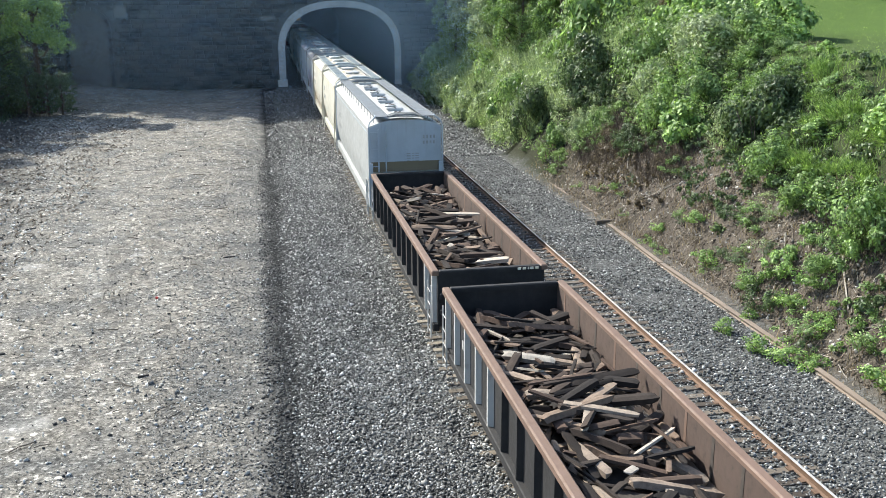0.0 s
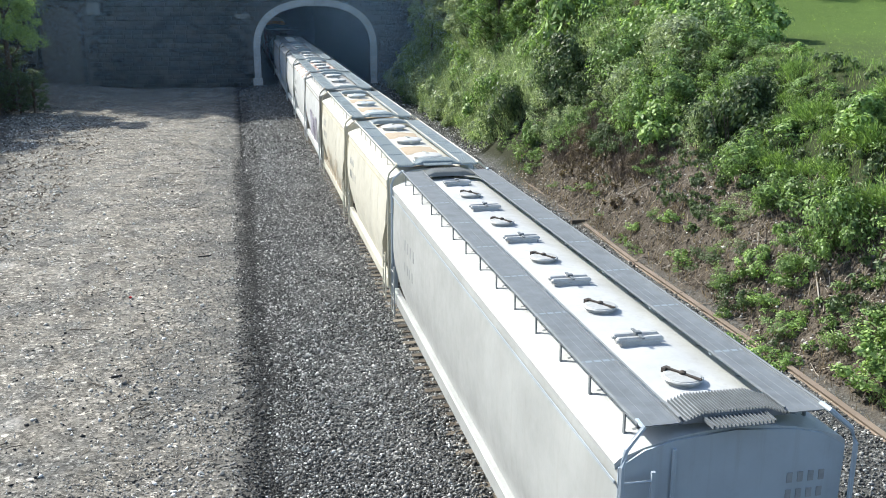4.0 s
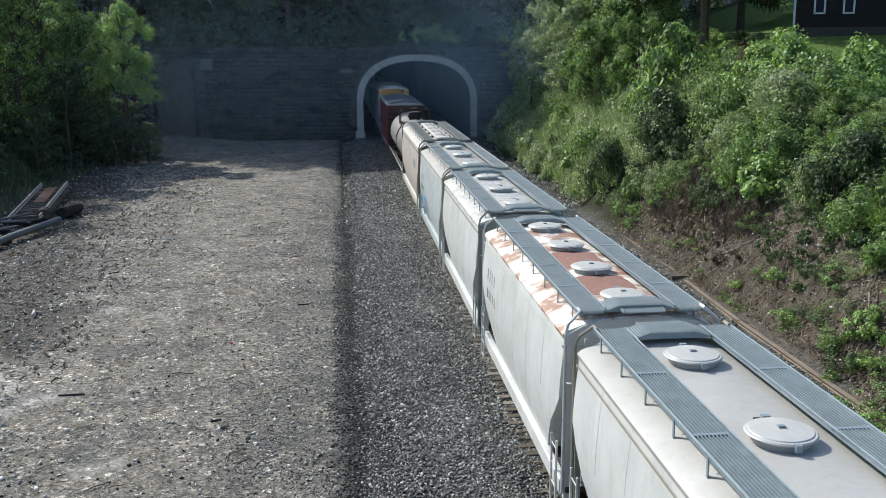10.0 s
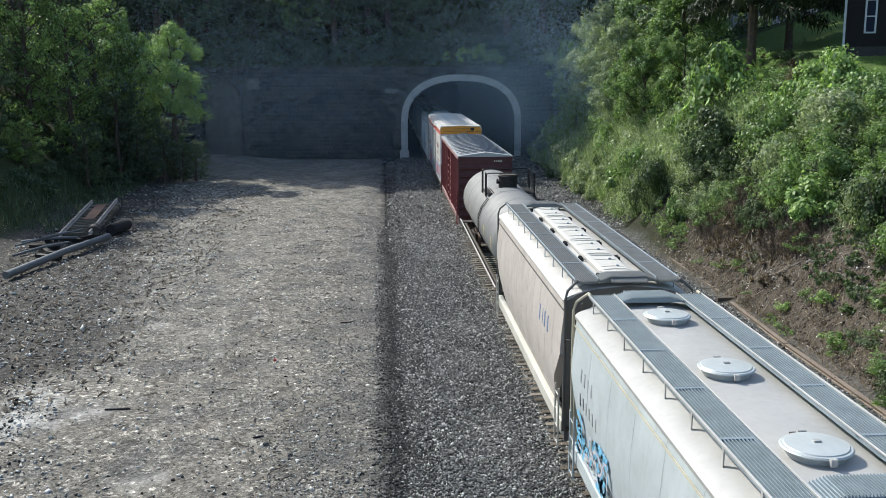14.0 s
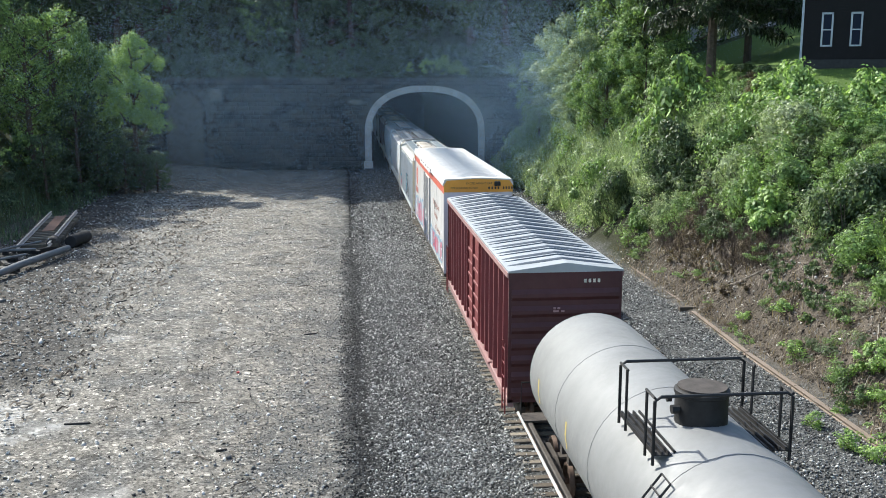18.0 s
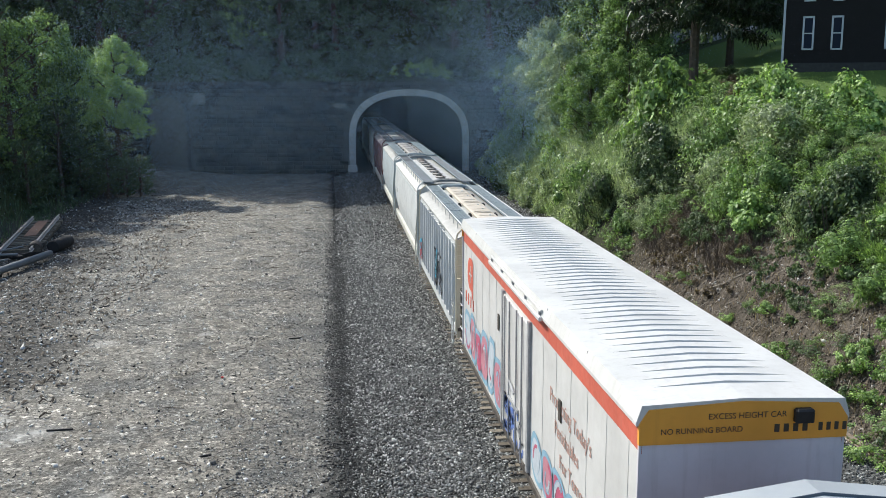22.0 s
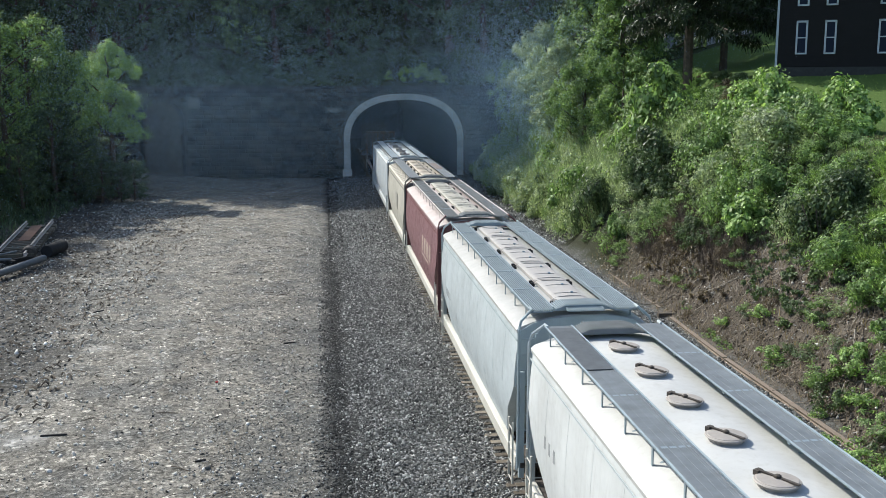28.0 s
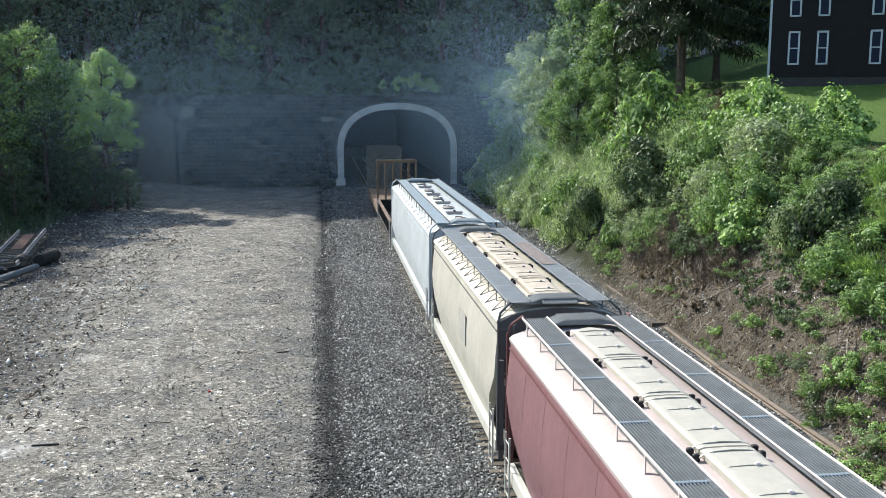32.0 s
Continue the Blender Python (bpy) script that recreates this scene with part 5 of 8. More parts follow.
        for i in range(7):
            z = 1.05 + 0.46 * i
            part("end_corrugation", Mesh().loft([[(x, y, z), (x, y + s * 0.07, z + 0.1), (x, y + s * 0.07, z + 0.2), (x, y, z + 0.32)] for x in (-1.48, 1.48)]), dull, e)
        lad = Mesh()
        for i in range(5):
            lad.tube([(-1.62, y - s * 0.1, 0.8 + 0.4 * i), (-1.62, y - s * 0.55, 0.8 + 0.4 * i)], 0.015, 5)
        for u in (0.1, 0.55):
            lad.box(-1.64, -1.6, y - s * u - 0.02, y - s * u + 0.02, 0.6, 2.6)
        part("ladder", lad, red, car)
    mark_bars(car, 0, eave - 0.32, (0.09, 0.09, 0.09, 0.09), 0.1, INK_PALE, 0.5, -hl - 0.005)
    for z, ws in ((3.58, (0.1, 0.1)), (3.5, (0.2, 0.12)), (3.02, (0.3, 0.22)), (2.93, (0.1, 0.35)), (2.84, (0.35,))):
        mark_bars(car, 0, z, ws, 0.05, flat_col("faded_pink_marks", (0.34, 0.2, 0.2)), -0.35, -hl - 0.075)
    running_gear(car, length + 1.0, 2.3)
    CARS.append((car, place))


boxcar(167.85, 15.8)


# ---- white insulated boxcar ----
def reefer(place, length):
    white = paint("white_insulated_paint", (0.57, 0.56, 0.545), 0.4, 0.3, (0.40, 0.36, 0.34))
    roofm = paint("bright_white_roof", (0.57, 0.56, 0.545), 0.4, 0.08)
    lilac = paint("lilac_white_end", (0.60, 0.575, 0.61), 0.45, 0.12)
    ochre = paint("ochre_end_band", (0.74, 0.33, 0.045), 0.5, 0.15, (0.4, 0.2, 0.05))
    orange = paint("orange_red_stripe", (0.52, 0.11, 0.07), 0.5, 0.2)
    grey_m = plain("grey_door_rod", (0.35, 0.35, 0.36), 0.5, 0.3)
    car = empty("insulated_boxcar", pose(TRACK_X[0], place, 0), "tall white insulated boxcar with orange stripe and graffiti", "boxcar", "cars of the freight train")
    end_ink = plain("black_stencil_ink", (0.05, 0.04, 0.03), 0.6)
    hl, eave, top = length / 2, 4.94, 5.28
    part("body", Mesh().box(-1.50, 1.50, -hl + 0.03, hl - 0.03, 0.95, eave), white, car)
    prof = [(-1.60, eave), (-1.60, eave + 0.06), (-1.52, top - 0.04), (0, top + 0.02), (1.52, top - 0.04), (1.60, eave + 0.06), (1.60, eave)]
    part("roof", Mesh().prism(prof, -hl, hl), roofm, car)
    n = 46
    # pressed ribs that stop short of the eaves, every second one a little longer
    for k in (0, 1):
        half = (1.16, 1.24)[k]
        rib = Mesh().loft([[(q * half, y * (1.05 - abs(q)), top + 0.018 - 0.04 * abs(q) * half + h * (1 - q * q)) for q in (-1, -0.8, -0.4, 0, 0.4, 0.8, 1)] + [(half * 0.98, y * 0.1, top - 0.05), (-half * 0.98, y * 0.1, top - 0.05)] for y, h in ((-0.03, 0.0), (-0.018, 0.030), (0.004, 0.030), (0.06, 0.0))])
        form = rib.data("roof_rib", roofm)
        for i in range(k, n, 2):
            put("roof_rib", form, car, pose(0, -hl + 0.75 + (length - 1.5) * i / (n - 1), 0))
    for s in (-1, 1):
        part("stripe", Mesh().box(min(s * 1.5, s * 1.51), max(s * 1.5, s * 1.51), -hl, hl, eave - 0.42, eave - 0.005), orange, car, "orange-red stripe under the eaves")
        part("side_sill", Mesh().slab(min(s * 1.42, s * 1.54), max(s * 1.42, s * 1.54), -hl, hl, 0.8, 0.96, 0.02), GRIME, car)
        for i in range(16):
            y = -hl + 0.6 + (length - 1.2) * i / 15
            if abs(y) > 1.7:
                part("side_seam", Mesh().box(min(s * 1.5, s * 1.507), max(s * 1.5, s * 1.507), y - 0.015, y + 0.015, 1.0, eave - 0.43), white, car)
        d = part("plug_door", Mesh().slab(min(s * 1.5, s * 1.565), max(s * 1.5, s * 1.565), -1.5, 1.5, 1.1, eave - 0.5, 0.02), white, car)
        for y in (-1.1, -0.45, 0.45, 1.1):
            part("lock_rod", Mesh().tube([(s * 1.6, y, 1.0), (s * 1.6, y, eave - 0.45)], 0.022, 6), grey_m, d)
        part("crank", Mesh().tube([(s * 1.62, -0.3, 2.4), (s * 1.62, 0.3, 2.55)], 0.03, 6).box(min(s * 1.57, s * 1.62), max(s * 1.57, s * 1.62), -0.7, 0.7, 2.05, 2.13), grey_m, d)
        for y in (-1.64, 1.64):
            part("door_frame", Mesh().box(min(s * 1.5, s * 1.58), max(s * 1.5, s * 1.58), y - 0.08, y + 0.08, 1.0, eave - 0.42), grey_m, car)
        part("door_rail", Mesh().slab(min(s * 1.6, s * 1.68), max(s * 1.6, s * 1.68), -3.2, 3.2, eave - 0.02, eave + 0.07, 0.02), roofm, car)
        part("door_rail", Mesh().tube([(s * 1.60, -3.1, eave + 0.17), (s * 1.60, 3.1, eave + 0.17)], 0.035, 8), roofm, car)
        for y in (-3.0, -1.5, 0.0, 1.5, 3.0):
            part("rail_bracket", Mesh().box(min(s * 1.5, s * 1.64), max(s * 1.5, s * 1.64), y - 0.03, y + 0.03, eave + 0.05, eave + 0.15), grey_m, car)
        for y in (-hl + 2.9, -hl + 6.0, hl - 3.0):
            part("roof_eye", Mesh().lathe([(0.045, 0.0), (0.045, 0.08), (0.02, 0.1)], 10), grey_m, car, m=pose(s * 1.5, y, eave + 0.2))
        y = s * hl
        part("end_wall", Mesh().box(-1.55, 1.55, min(y - s * 0.05, y), max(y - s * 0.05, y), 0.95, eave - 0.28), lilac, car)
        part("end_cap", Mesh().prism([(-1.56, eave - 0.28), (-1.56, eave + 0.03), (-1.42, top - 0.1), (0, top - 0.02), (1.42, top - 0.1), (1.56, eave + 0.03), (1.56, eave - 0.28)], min(y - s * 0.05, y + s * 0.03), max(y - s * 0.05, y + s * 0.03)), ochre, car, "ochre yellow band on the end")
        lad = Mesh()
        for i in range(6):
            lad.tube([(-1.62, y - s * 0.12, 0.8 + 0.4 * i), (-1.62, y - s * 0.6, 0.8 + 0.4 * i)], 0.015, 5)
        part("ladder", lad, lilac, car)
    part("vent_box", Mesh().slab(0.72, 1.0, -hl - 0.16, -hl - 0.02, top - 0.34, top - 0.14, 0.03), BLACK, car)

    def end_words(words, size, x, z):
        put("lettering", text_mesh(words, size, end_ink), car, pose(x, -hl - 0.034, z, 90))
    end_words("EXCESS HEIGHT CAR", 0.125, -0.55, top - 0.27)
    end_words("NO RUNNING BOARD", 0.12, -1.25, top - 0.47)
    mark_bars(car, 0, top - 0.5, (0.1, 0.1, 0.1, 0.1), 0.12, end_ink, 0.45, -hl - 0.034)
    mark_bars(car, 0, top - 0.5, (0.08, 0.08, 0.08, 0.08), 0.12, end_ink, 1.12, -hl - 0.034)
    red_ink = flat_col("slogan_ink", (0.40, 0.24, 0.20))
    for i, wds in enumerate(("Protecting Today's", "Perishables", "For Tomorrow")):
        side_text(car, wds, 0.42, red_ink, -3.6 - 0.45 * i, 3.40 - 0.55 * i, -1.512)
    # plain emblem: round towards the rear, straight towards the front, with a tail
    em = Mesh()
    pts = [(7.75 + 0.55 * math.cos(math.radians(a)), 3.70 + 0.52 * math.sin(math.radians(a))) for a in range(90, -91, -15)] + [(7.45, 3.18), (7.30, 2.98), (7.12, 2.92), (7.12, 4.10), (7.30, 4.22)]
    em.add([(-1.514, y, z) for y, z in pts], [tuple(range(len(pts)))])
    part("emblem", em, orange, car, "orange-red plain emblem shape")
    part("emblem_cross", Mesh().box(-1.522, -1.516, 7.4, 7.9, 3.66, 3.72).box(-1.522, -1.516, 7.62, 7.68, 3.42, 3.96), white, car)
    mark_bars(car, 8.7, 2.62, (0.36, 0.36, 0.36, 0.36), 0.42, orange, -1.512)
    cols = [flat_col("teal_spray", (0.20, 0.34, 0.44)), flat_col("rose_spray", (0.42, 0.18, 0.22)), flat_col("magenta_spray", (0.40, 0.08, 0.14)), flat_col("pale_spray", (0.42, 0.46, 0.50))]
    tag_letters(car, -1.512, 1.9, 8.7, 1.0, 2.75, 6, cols, 12)
    tag_letters(car, -1.512, -8.2, -2.0, 1.05, 2.35, 6, cols, 19)
    graffiti(car, -1.575, -1.3, 1.3, 1.15, 2.0, [(flat_col("blue_spray", (0.12, 0.2, 0.5)), 14, 0.14), (_black, 8, 0.05)], 23)
    for y in (-4.6, 2.35):
        part("placard", Mesh().box(-1.53, -1.51, y, y + 0.2, 3.25, 3.68), GRIME, car)
    running_gear(car, length + 1.0, 2.4)
    CARS.append((car, place))


reefer(186.95, 18.7)


# ---- hoppers of the rear half ----
# white car; the shade between its ribs is put into grey panel paint
c = hopper(204.75, 13.5, "ribbed_hopper", "white ribbed covered hopper with tan trough covers and black spray", paint("shade_grey_panel", (0.19, 0.21, 0.225), 0.45, 0.3), WHITE_ROOF, CREAM_END, "trough", (-6.1, 6.2, 4), bulge=0.0, slope=2.5, ribs=15, rib_mat=WHITE, lid=TAN_LID, rim=WHITE, sill=WHITE)
for _a, _b, _z in ((-1.4, 0.6, 3.2), (-6.4, -3.6, 3.0), (2.5, 6.5, 3.6)):
    part("white_patch", Mesh().box(-1.545, -1.53, _a, _b, _z, 4.15), WHITE, c, "white paint-over patch")
graffiti(c, -1.63, -3.2, -0.4, 1.5, 2.9, [(_black, 20, 0.13), (flat_col("cyan_spray", (0.06, 0.34, 0.5)), 3, 0.14)], 31)
graffiti(c, -1.63, 5.2, 6.4, 1.4, 2.3, [(flat_col("cyan_spray", (0.06, 0.34, 0.5)), 6, 0.14), (flat_col("crimson_spray", (0.4, 0.05, 0.07)), 6, 0.12)], 33)
c = hopper(221.35, 16.3, "covered_hopper", "long white covered hopper with many small grey-brown round hatches", WHITE, paint("offwhite_roof", (0.48, 0.478, 0.465), 0.5, 0.15), PALEBLUE, "spoked", spaced(16.3, 9, 1.5), board="dark", solid=True, bulge=0.09, seams=9, lid=BROWN_LID, rim=GALV, marks=[(6.6, 2.6, (0.28, 0.28, 0.28), 0.3, INK, -1.64)], sill=CREAM_ROOF)
part("dark_board", Mesh().box(-1.25, -0.74, 4.9, 7.9, 4.712, 4.718), plain("new_dark_walkway", (0.075, 0.082, 0.09), 0.6), c, "dark newer walkway panel")
c = hopper(238.05, 14.1, "covered_hopper", "pale blue covered hopper with long grey trough covers", PALEBLUE, WHITE_ROOF, paint("steel_blue_end", (0.34, 0.40, 0.42), 0.5, 0.2), "trough", (-6.1, 6.1, 5), bulge=0.12, seams=9, lid=GREY_LID, rim=GALV, marks=[(5.6, 2.35, (0.25, 0.25, 0.25, 0.25), 0.3, INK, -1.65)], sill=CREAM_ROOF)
c = hopper(254.0, 14.3, "covered_hopper", "faded maroon covered hopper with cream trough covers", MAROON, MAROON_ROOF, MAROON_END, "trough", (-6.1, 6.1, 5), board="dark", bulge=0.11, seams=7, lid=CREAM_LID, rim=paint("pink_bracket", (0.55, 0.50, 0.48), 0.6), marks=[(-1.5, 2.45, (0.7, 0.7, 0.7, 0.7), 0.8, INK_ROSE, -1.645), (-1.785, 2.45, (0.7, 0.7, 0.7, 0.7), 0.8, INK_ROSE, -1.645), (-1.3, 2.24, (7.0,), 0.10, INK_ROSE, -1.645)], sill=CREAM_ROOF)
c = hopper(269.4, 13.3, "covered_hopper", "greyish tan covered hopper with dusty trough covers and braced roof", GREYTAN, GREYTAN_ROOF, DARK_END, "trough", (-5.7, 5.7, 5), board="dark", solid=True, bulge=0.1, seams=0, lid=plain("dusty_brown_cover", (0.42, 0.36, 0.29), 0.6), rim=GALV_DARK, sill=CREAM_ROOF, braces=True)
part("patch", Mesh().box(-1.645, -1.63, -2.0, -0.7, 2.4, 3.3), plain("grey_patch", (0.36, 0.345, 0.31), 0.6), c, "grey painted-out patch")
part("rust_board", Mesh().box(0.74, 1.25, -1.5, 2.8, 4.712, 4.718), plain("brown_board", (0.16, 0.13, 0.12), 0.7), c, "brown-grey walkway panel")
c = hopper(287.4, 19.6, "covered_hopper", "cool grey covered hopper with small dark hatches", COOL, paint("cool_roof", (0.50, 0.53, 0.54), 0.45, 0.2), COOL, "alternate", spaced(19.6, 9, 1.9), solid=True, bulge=0.07, slope=1.95, seams=6, lid=BROWN_LID, rim=BLACK, braces=True, sill=LAV_ROOF)


# ---- flat cars at the rear ----
BROWN = paint("rusty_brown_frame", (0.16, 0.105, 0.065), 0.7, 0.5, (0.14, 0.08, 0.05))
gondola(304.9, 12.6, "low black gondola car with a sagging rusty rim", 3, top=2.0, loaded=False, posts=9)

BROWN_PANEL = paint("dark_brown_sheet", (0.075, 0.068, 0.056), 0.7, 0.4)


def bulkhead_flat(place, length):
    car = empty("bulkhead_flatcar", pose(TRACK_X[0], place, 0), "brown flat car with a stake bulkhead at each end", "flat car", "cars of the freight train")
    hl = length / 2
    part("deck", Mesh().slab(-1.5, 1.5, -hl, hl, 1.0, 1.22, 0.02), BROWN, car)
    for s in (-1, 1):
        y = s * (hl - 0.2)
        b = part("bulkhead_beam", Mesh().slab(-1.6, 1.5, y - 0.1, y + 0.1, 4.62, 4.84, 0.03), BROWN, car)
        for x in (-1.5, -0.9, -0.33, 0.27, 0.85, 1.42):
            part("stake", Mesh().box(x - 0.07, x + 0.07, y - 0.08, y + 0.08, 1.22, 4.62), BROWN, b)
        part("side_sill", Mesh().slab(s * 1.45 - 0.07, s * 1.45 + 0.07, -hl, hl, 0.7, 1.0, 0.02), BROWN, car)
    part("bulkhead_sheet", Mesh().prism([(-1.6, 1.22), (-1.6, 4.85), (-1.5, 5.05), (-1.3, 5.12), (1.3, 5.12), (1.5, 5.05), (1.6, 4.85), (1.6, 1.22)], hl - 0.35, hl - 0.31), BROWN_PANEL, car, "dark brown steel sheet of the rear bulkhead")
    running_gear(car, length + 0.8)
    CARS.append((car, place))


bulkhead_flat(320.2, 15.6)


# ---- vegetation ----
LEAF_MID = leaf_mat("mid_green_leaf", (0.068, 0.132, 0.034), (0.230, 0.370, 0.112))
LEAF_PALE = leaf_mat("silvery_green_leaf", (0.125, 0.195, 0.082), (0.350, 0.450, 0.220), 0.34)
LEAF_BRIGHT = leaf_mat("bright_green_leaf", (0.095, 0.200, 0.045), (0.310, 0.470, 0.140))
# the shade on the hill and bank is put into this leaf colour
LEAF_DARK = leaf_mat("shade_dark_leaf", (0.038, 0.072, 0.036), (0.105, 0.165, 0.080), 0.4)
# darker still: the shade of hollows and between shrubs, put into colour
LEAF_SHADE = leaf_mat("deep_shade_leaf", (0.036, 0.066, 0.024), (0.110, 0.175, 0.062), 0.25)
LEAF_FEATHERY = leaf_mat("feathery_green_leaf", (0.080, 0.165, 0.036), (0.225, 0.355, 0.092))
LEAF_OLIVE = leaf_mat("olive_brown_leaf", (0.055, 0.050, 0.030), (0.15, 0.125, 0.07))
NEEDLE = leaf_mat("spruce_needles", (0.010, 0.022, 0.010), (0.035, 0.060, 0.022), 0.15)
GRASS = leaf_mat("grass_blade", (0.085, 0.160, 0.026), (0.24, 0.36, 0.08))
DRYGRASS = leaf_mat("dry_grass_blade", (0.10, 0.085, 0.045), (0.26, 0.22, 0.13))
BARK = plain("grey_brown_bark", (0.085, 0.065, 0.05), 0.9, 0, 0.4, 5.0)


def leaf_quads(rng, pos, out, size, aspect=0.55, droop=0.35):
    """Leaf-shaped quads at pos (n, 3), roughly facing out (n, 3)."""
    n = len(pos)
    nrm = out + rng.normal(0, 0.42, (n, 3)) + (0, 0, 0.2)
    nrm /= np.linalg.norm(nrm, axis=1, keepdims=True) + 1e-9
    t = rng.normal(0, 1, (n, 3))
    t -= nrm * (t * nrm).sum(1, keepdims=True)
    t /= np.linalg.norm(t, axis=1, keepdims=True) + 1e-9
    s = np.cross(nrm, t)
    L = (size * rng.uniform(0.6, 1.35, n))[:, None]
    tip = t * L - np.array([0, 0, 1.0]) * L * droop * rng.random((n, 1))
    v = np.stack([pos, pos + t * L * 0.45 + s * L * aspect * 0.5, pos + tip, pos + t * L * 0.45 - s * L * aspect * 0.5], 1).reshape(-1, 3)
    f = np.arange(4 * n).reshape(n, 4)
    return v, f


def clump_cloud(rng, radii, clumps, leaves, size, low=0.0, shell=0.5, aspect=0.55, spread=0.42):
    """Leaves on many small clumps inside an ellipsoid standing on z = 0."""
    rx, ry, rz = radii
    P, O = [], []
    for _ in range(clumps):
        d = rng.normal(0, 1, 3)
        d /= np.linalg.norm(d)
        r = rng.uniform(shell, 1.0)
        c = np.array([d[0] * rx * r, d[1] * ry * r, rz + d[2] * rz * r])
        cr = spread * min(rx, ry, rz) * rng.uniform(0.55, 1.25)
        o = rng.normal(0, 1, (leaves, 3))
        o /= np.linalg.norm(o, axis=1, keepdims=True)
        p = c + o * cr * rng.uniform(0.35, 1.12, (leaves, 1)) * (1.0, 1.0, 0.8)
        P.append(p)
        O.append(o + d * 0.7)
    P, O = np.concatenate(P), np.concatenate(O)
    keep = P[:, 2] > low
    return leaf_quads(rng, P[keep], O[keep], size, aspect)


def cloud_mesh(name, parts_, material):
    vs, fs, k = [], [], 0
    for v, f in parts_:
        vs.append(v)
        fs.append(f + k)
        k += len(v)
    return fast_mesh(name, np.concatenate(vs), np.concatenate(fs), material)


RNG = np.random.default_rng(7)
SHRUB, WEED = {}, {}
for _name, _mat, _size, _asp in (("mid", LEAF_MID, 0.088, 0.55), ("pale", LEAF_PALE, 0.085, 0.4), ("bright", LEAF_BRIGHT, 0.10, 0.75), ("dark", LEAF_SHADE, 0.09, 0.6), ("olive", LEAF_OLIVE, 0.075, 0.3)):
    SHRUB[_name] = [cloud_mesh("foliage", [clump_cloud(RNG, (1.0, 1.0, 0.8), 28, 66, _size * 1.15, 0.0, 0.6, _asp, 0.32)], _mat) for _ in range(3)]
    WEED[_name] = [cloud_mesh("foliage", [clump_cloud(RNG, (1.0, 1.0, 0.8), 20, 44, _size * 1.35, 0.0, 0.4, _asp, 0.4)], _mat) for _ in range(2)]


def lobed_bush(rng, size, aspect=0.55, lobes=15, per=260, hang=0.35):
    """A bush of several rounded lobes: leaves on the lobes' skins, so that hollows between them stay dark."""
    P, O = [], []
    lean = rng.uniform(-0.3, 0.3, 2)
    for k in range(lobes):
        a = rng.uniform(0, 6.283)
        e = rng.uniform(-0.15, 1.45)
        ring = rng.uniform(0.3, 1.0)
        lr = rng.uniform(0.2, 0.48) * (1.15 - 0.45 * ring)
        c = np.array([math.cos(a) * math.cos(e) * ring, math.sin(a) * math.cos(e) * ring, 0.30 + 0.95 * math.sin(e) * rng.uniform(0.55, 1.1)])
        c[:2] += lean * c[2]
        o = rng.normal(0, 1, (per, 3))
        o /= np.linalg.norm(o, axis=1, keepdims=True)
        skin = rng.uniform(0.62, 1.08, (per, 1)) + 0.22 * np.sin(4 * o[:, :1] + k) * np.sin(5 * o[:, 1:2] - k)
        P.append(c + o * lr * skin * rng.uniform(0.7, 1.35, 3))
        O.append(o)
    # loose shoots that break the outline
    for k in range(9):
        d = rng.normal(0, 1, 3)
        d[2] = abs(d[2]) + 0.3
        d /= np.linalg.norm(d)
        u = rng.uniform(0.55, 1.3, (per // 9, 1))
        P.append(d * u + rng.normal(0, 0.055, (per // 9, 3)) + (0, 0, 0.25))
        O.append(np.tile(d, (per // 9, 1)))
    P, O = np.concatenate(P), np.concatenate(O)
    keep = P[:, 2] > 0.02
    return leaf_quads(rng, P[keep], O[keep], size, aspect, hang)


def feathery_bush(rng, n=2600):
    """Soft upright plumes of narrow leaves in several tufts."""
    k = 14
    tuft = np.stack([rng.uniform(-0.75, 0.75, k), rng.uniform(-0.75, 0.75, k), rng.uniform(0.15, 0.75, k)], 1)
    base = tuft[rng.integers(0, k, n)] + rng.normal(0, 0.17, (n, 3)) * (1, 1, 1.3)
    base[:, 2] = np.maximum(base[:, 2], 0.0)
    way = np.stack([base[:, 0] * 0.5, base[:, 1] * 0.5, np.ones(n)], 1) + rng.normal(0, 0.33, (n, 3))
    way /= np.linalg.norm(way, axis=1, keepdims=True)
    side = np.cross(way, rng.normal(0, 1, (n, 3)))
    side /= np.linalg.norm(side, axis=1, keepdims=True) + 1e-9
    L, w = rng.uniform(0.18, 0.40, (n, 1)), rng.uniform(0.012, 0.022, (n, 1))
    tip = base + way * L - np.array([0, 0, 0.10]) * rng.random((n, 1))
    v = np.stack([base - side * w * 0.5, base + way * L * 0.5 - side * w, tip, base + way * L * 0.5 + side * w], 1).reshape(-1, 3)
    return v, np.arange(4 * n).reshape(n, 4)


BUSH = {}
for _name, _mat, _size, _asp in (("mid", LEAF_MID, 0.088, 0.55), ("pale", LEAF_PALE, 0.085, 0.42), ("bright", LEAF_BRIGHT, 0.125, 0.8), ("dark", LEAF_SHADE, 0.09, 0.6), ("olive", LEAF_OLIVE, 0.08, 0.3)):
    BUSH[_name] = [cloud_mesh("foliage", [lobed_bush(RNG, _size, _asp)], _mat) for _ in range(4)]


for _d in (BUSH, SHRUB, WEED):
    _d["feathery"] = [cloud_mesh("foliage", [feathery_bush(RNG, 2800 if _d is BUSH else 1300)], LEAF_FEATHERY) for _ in range(3)]


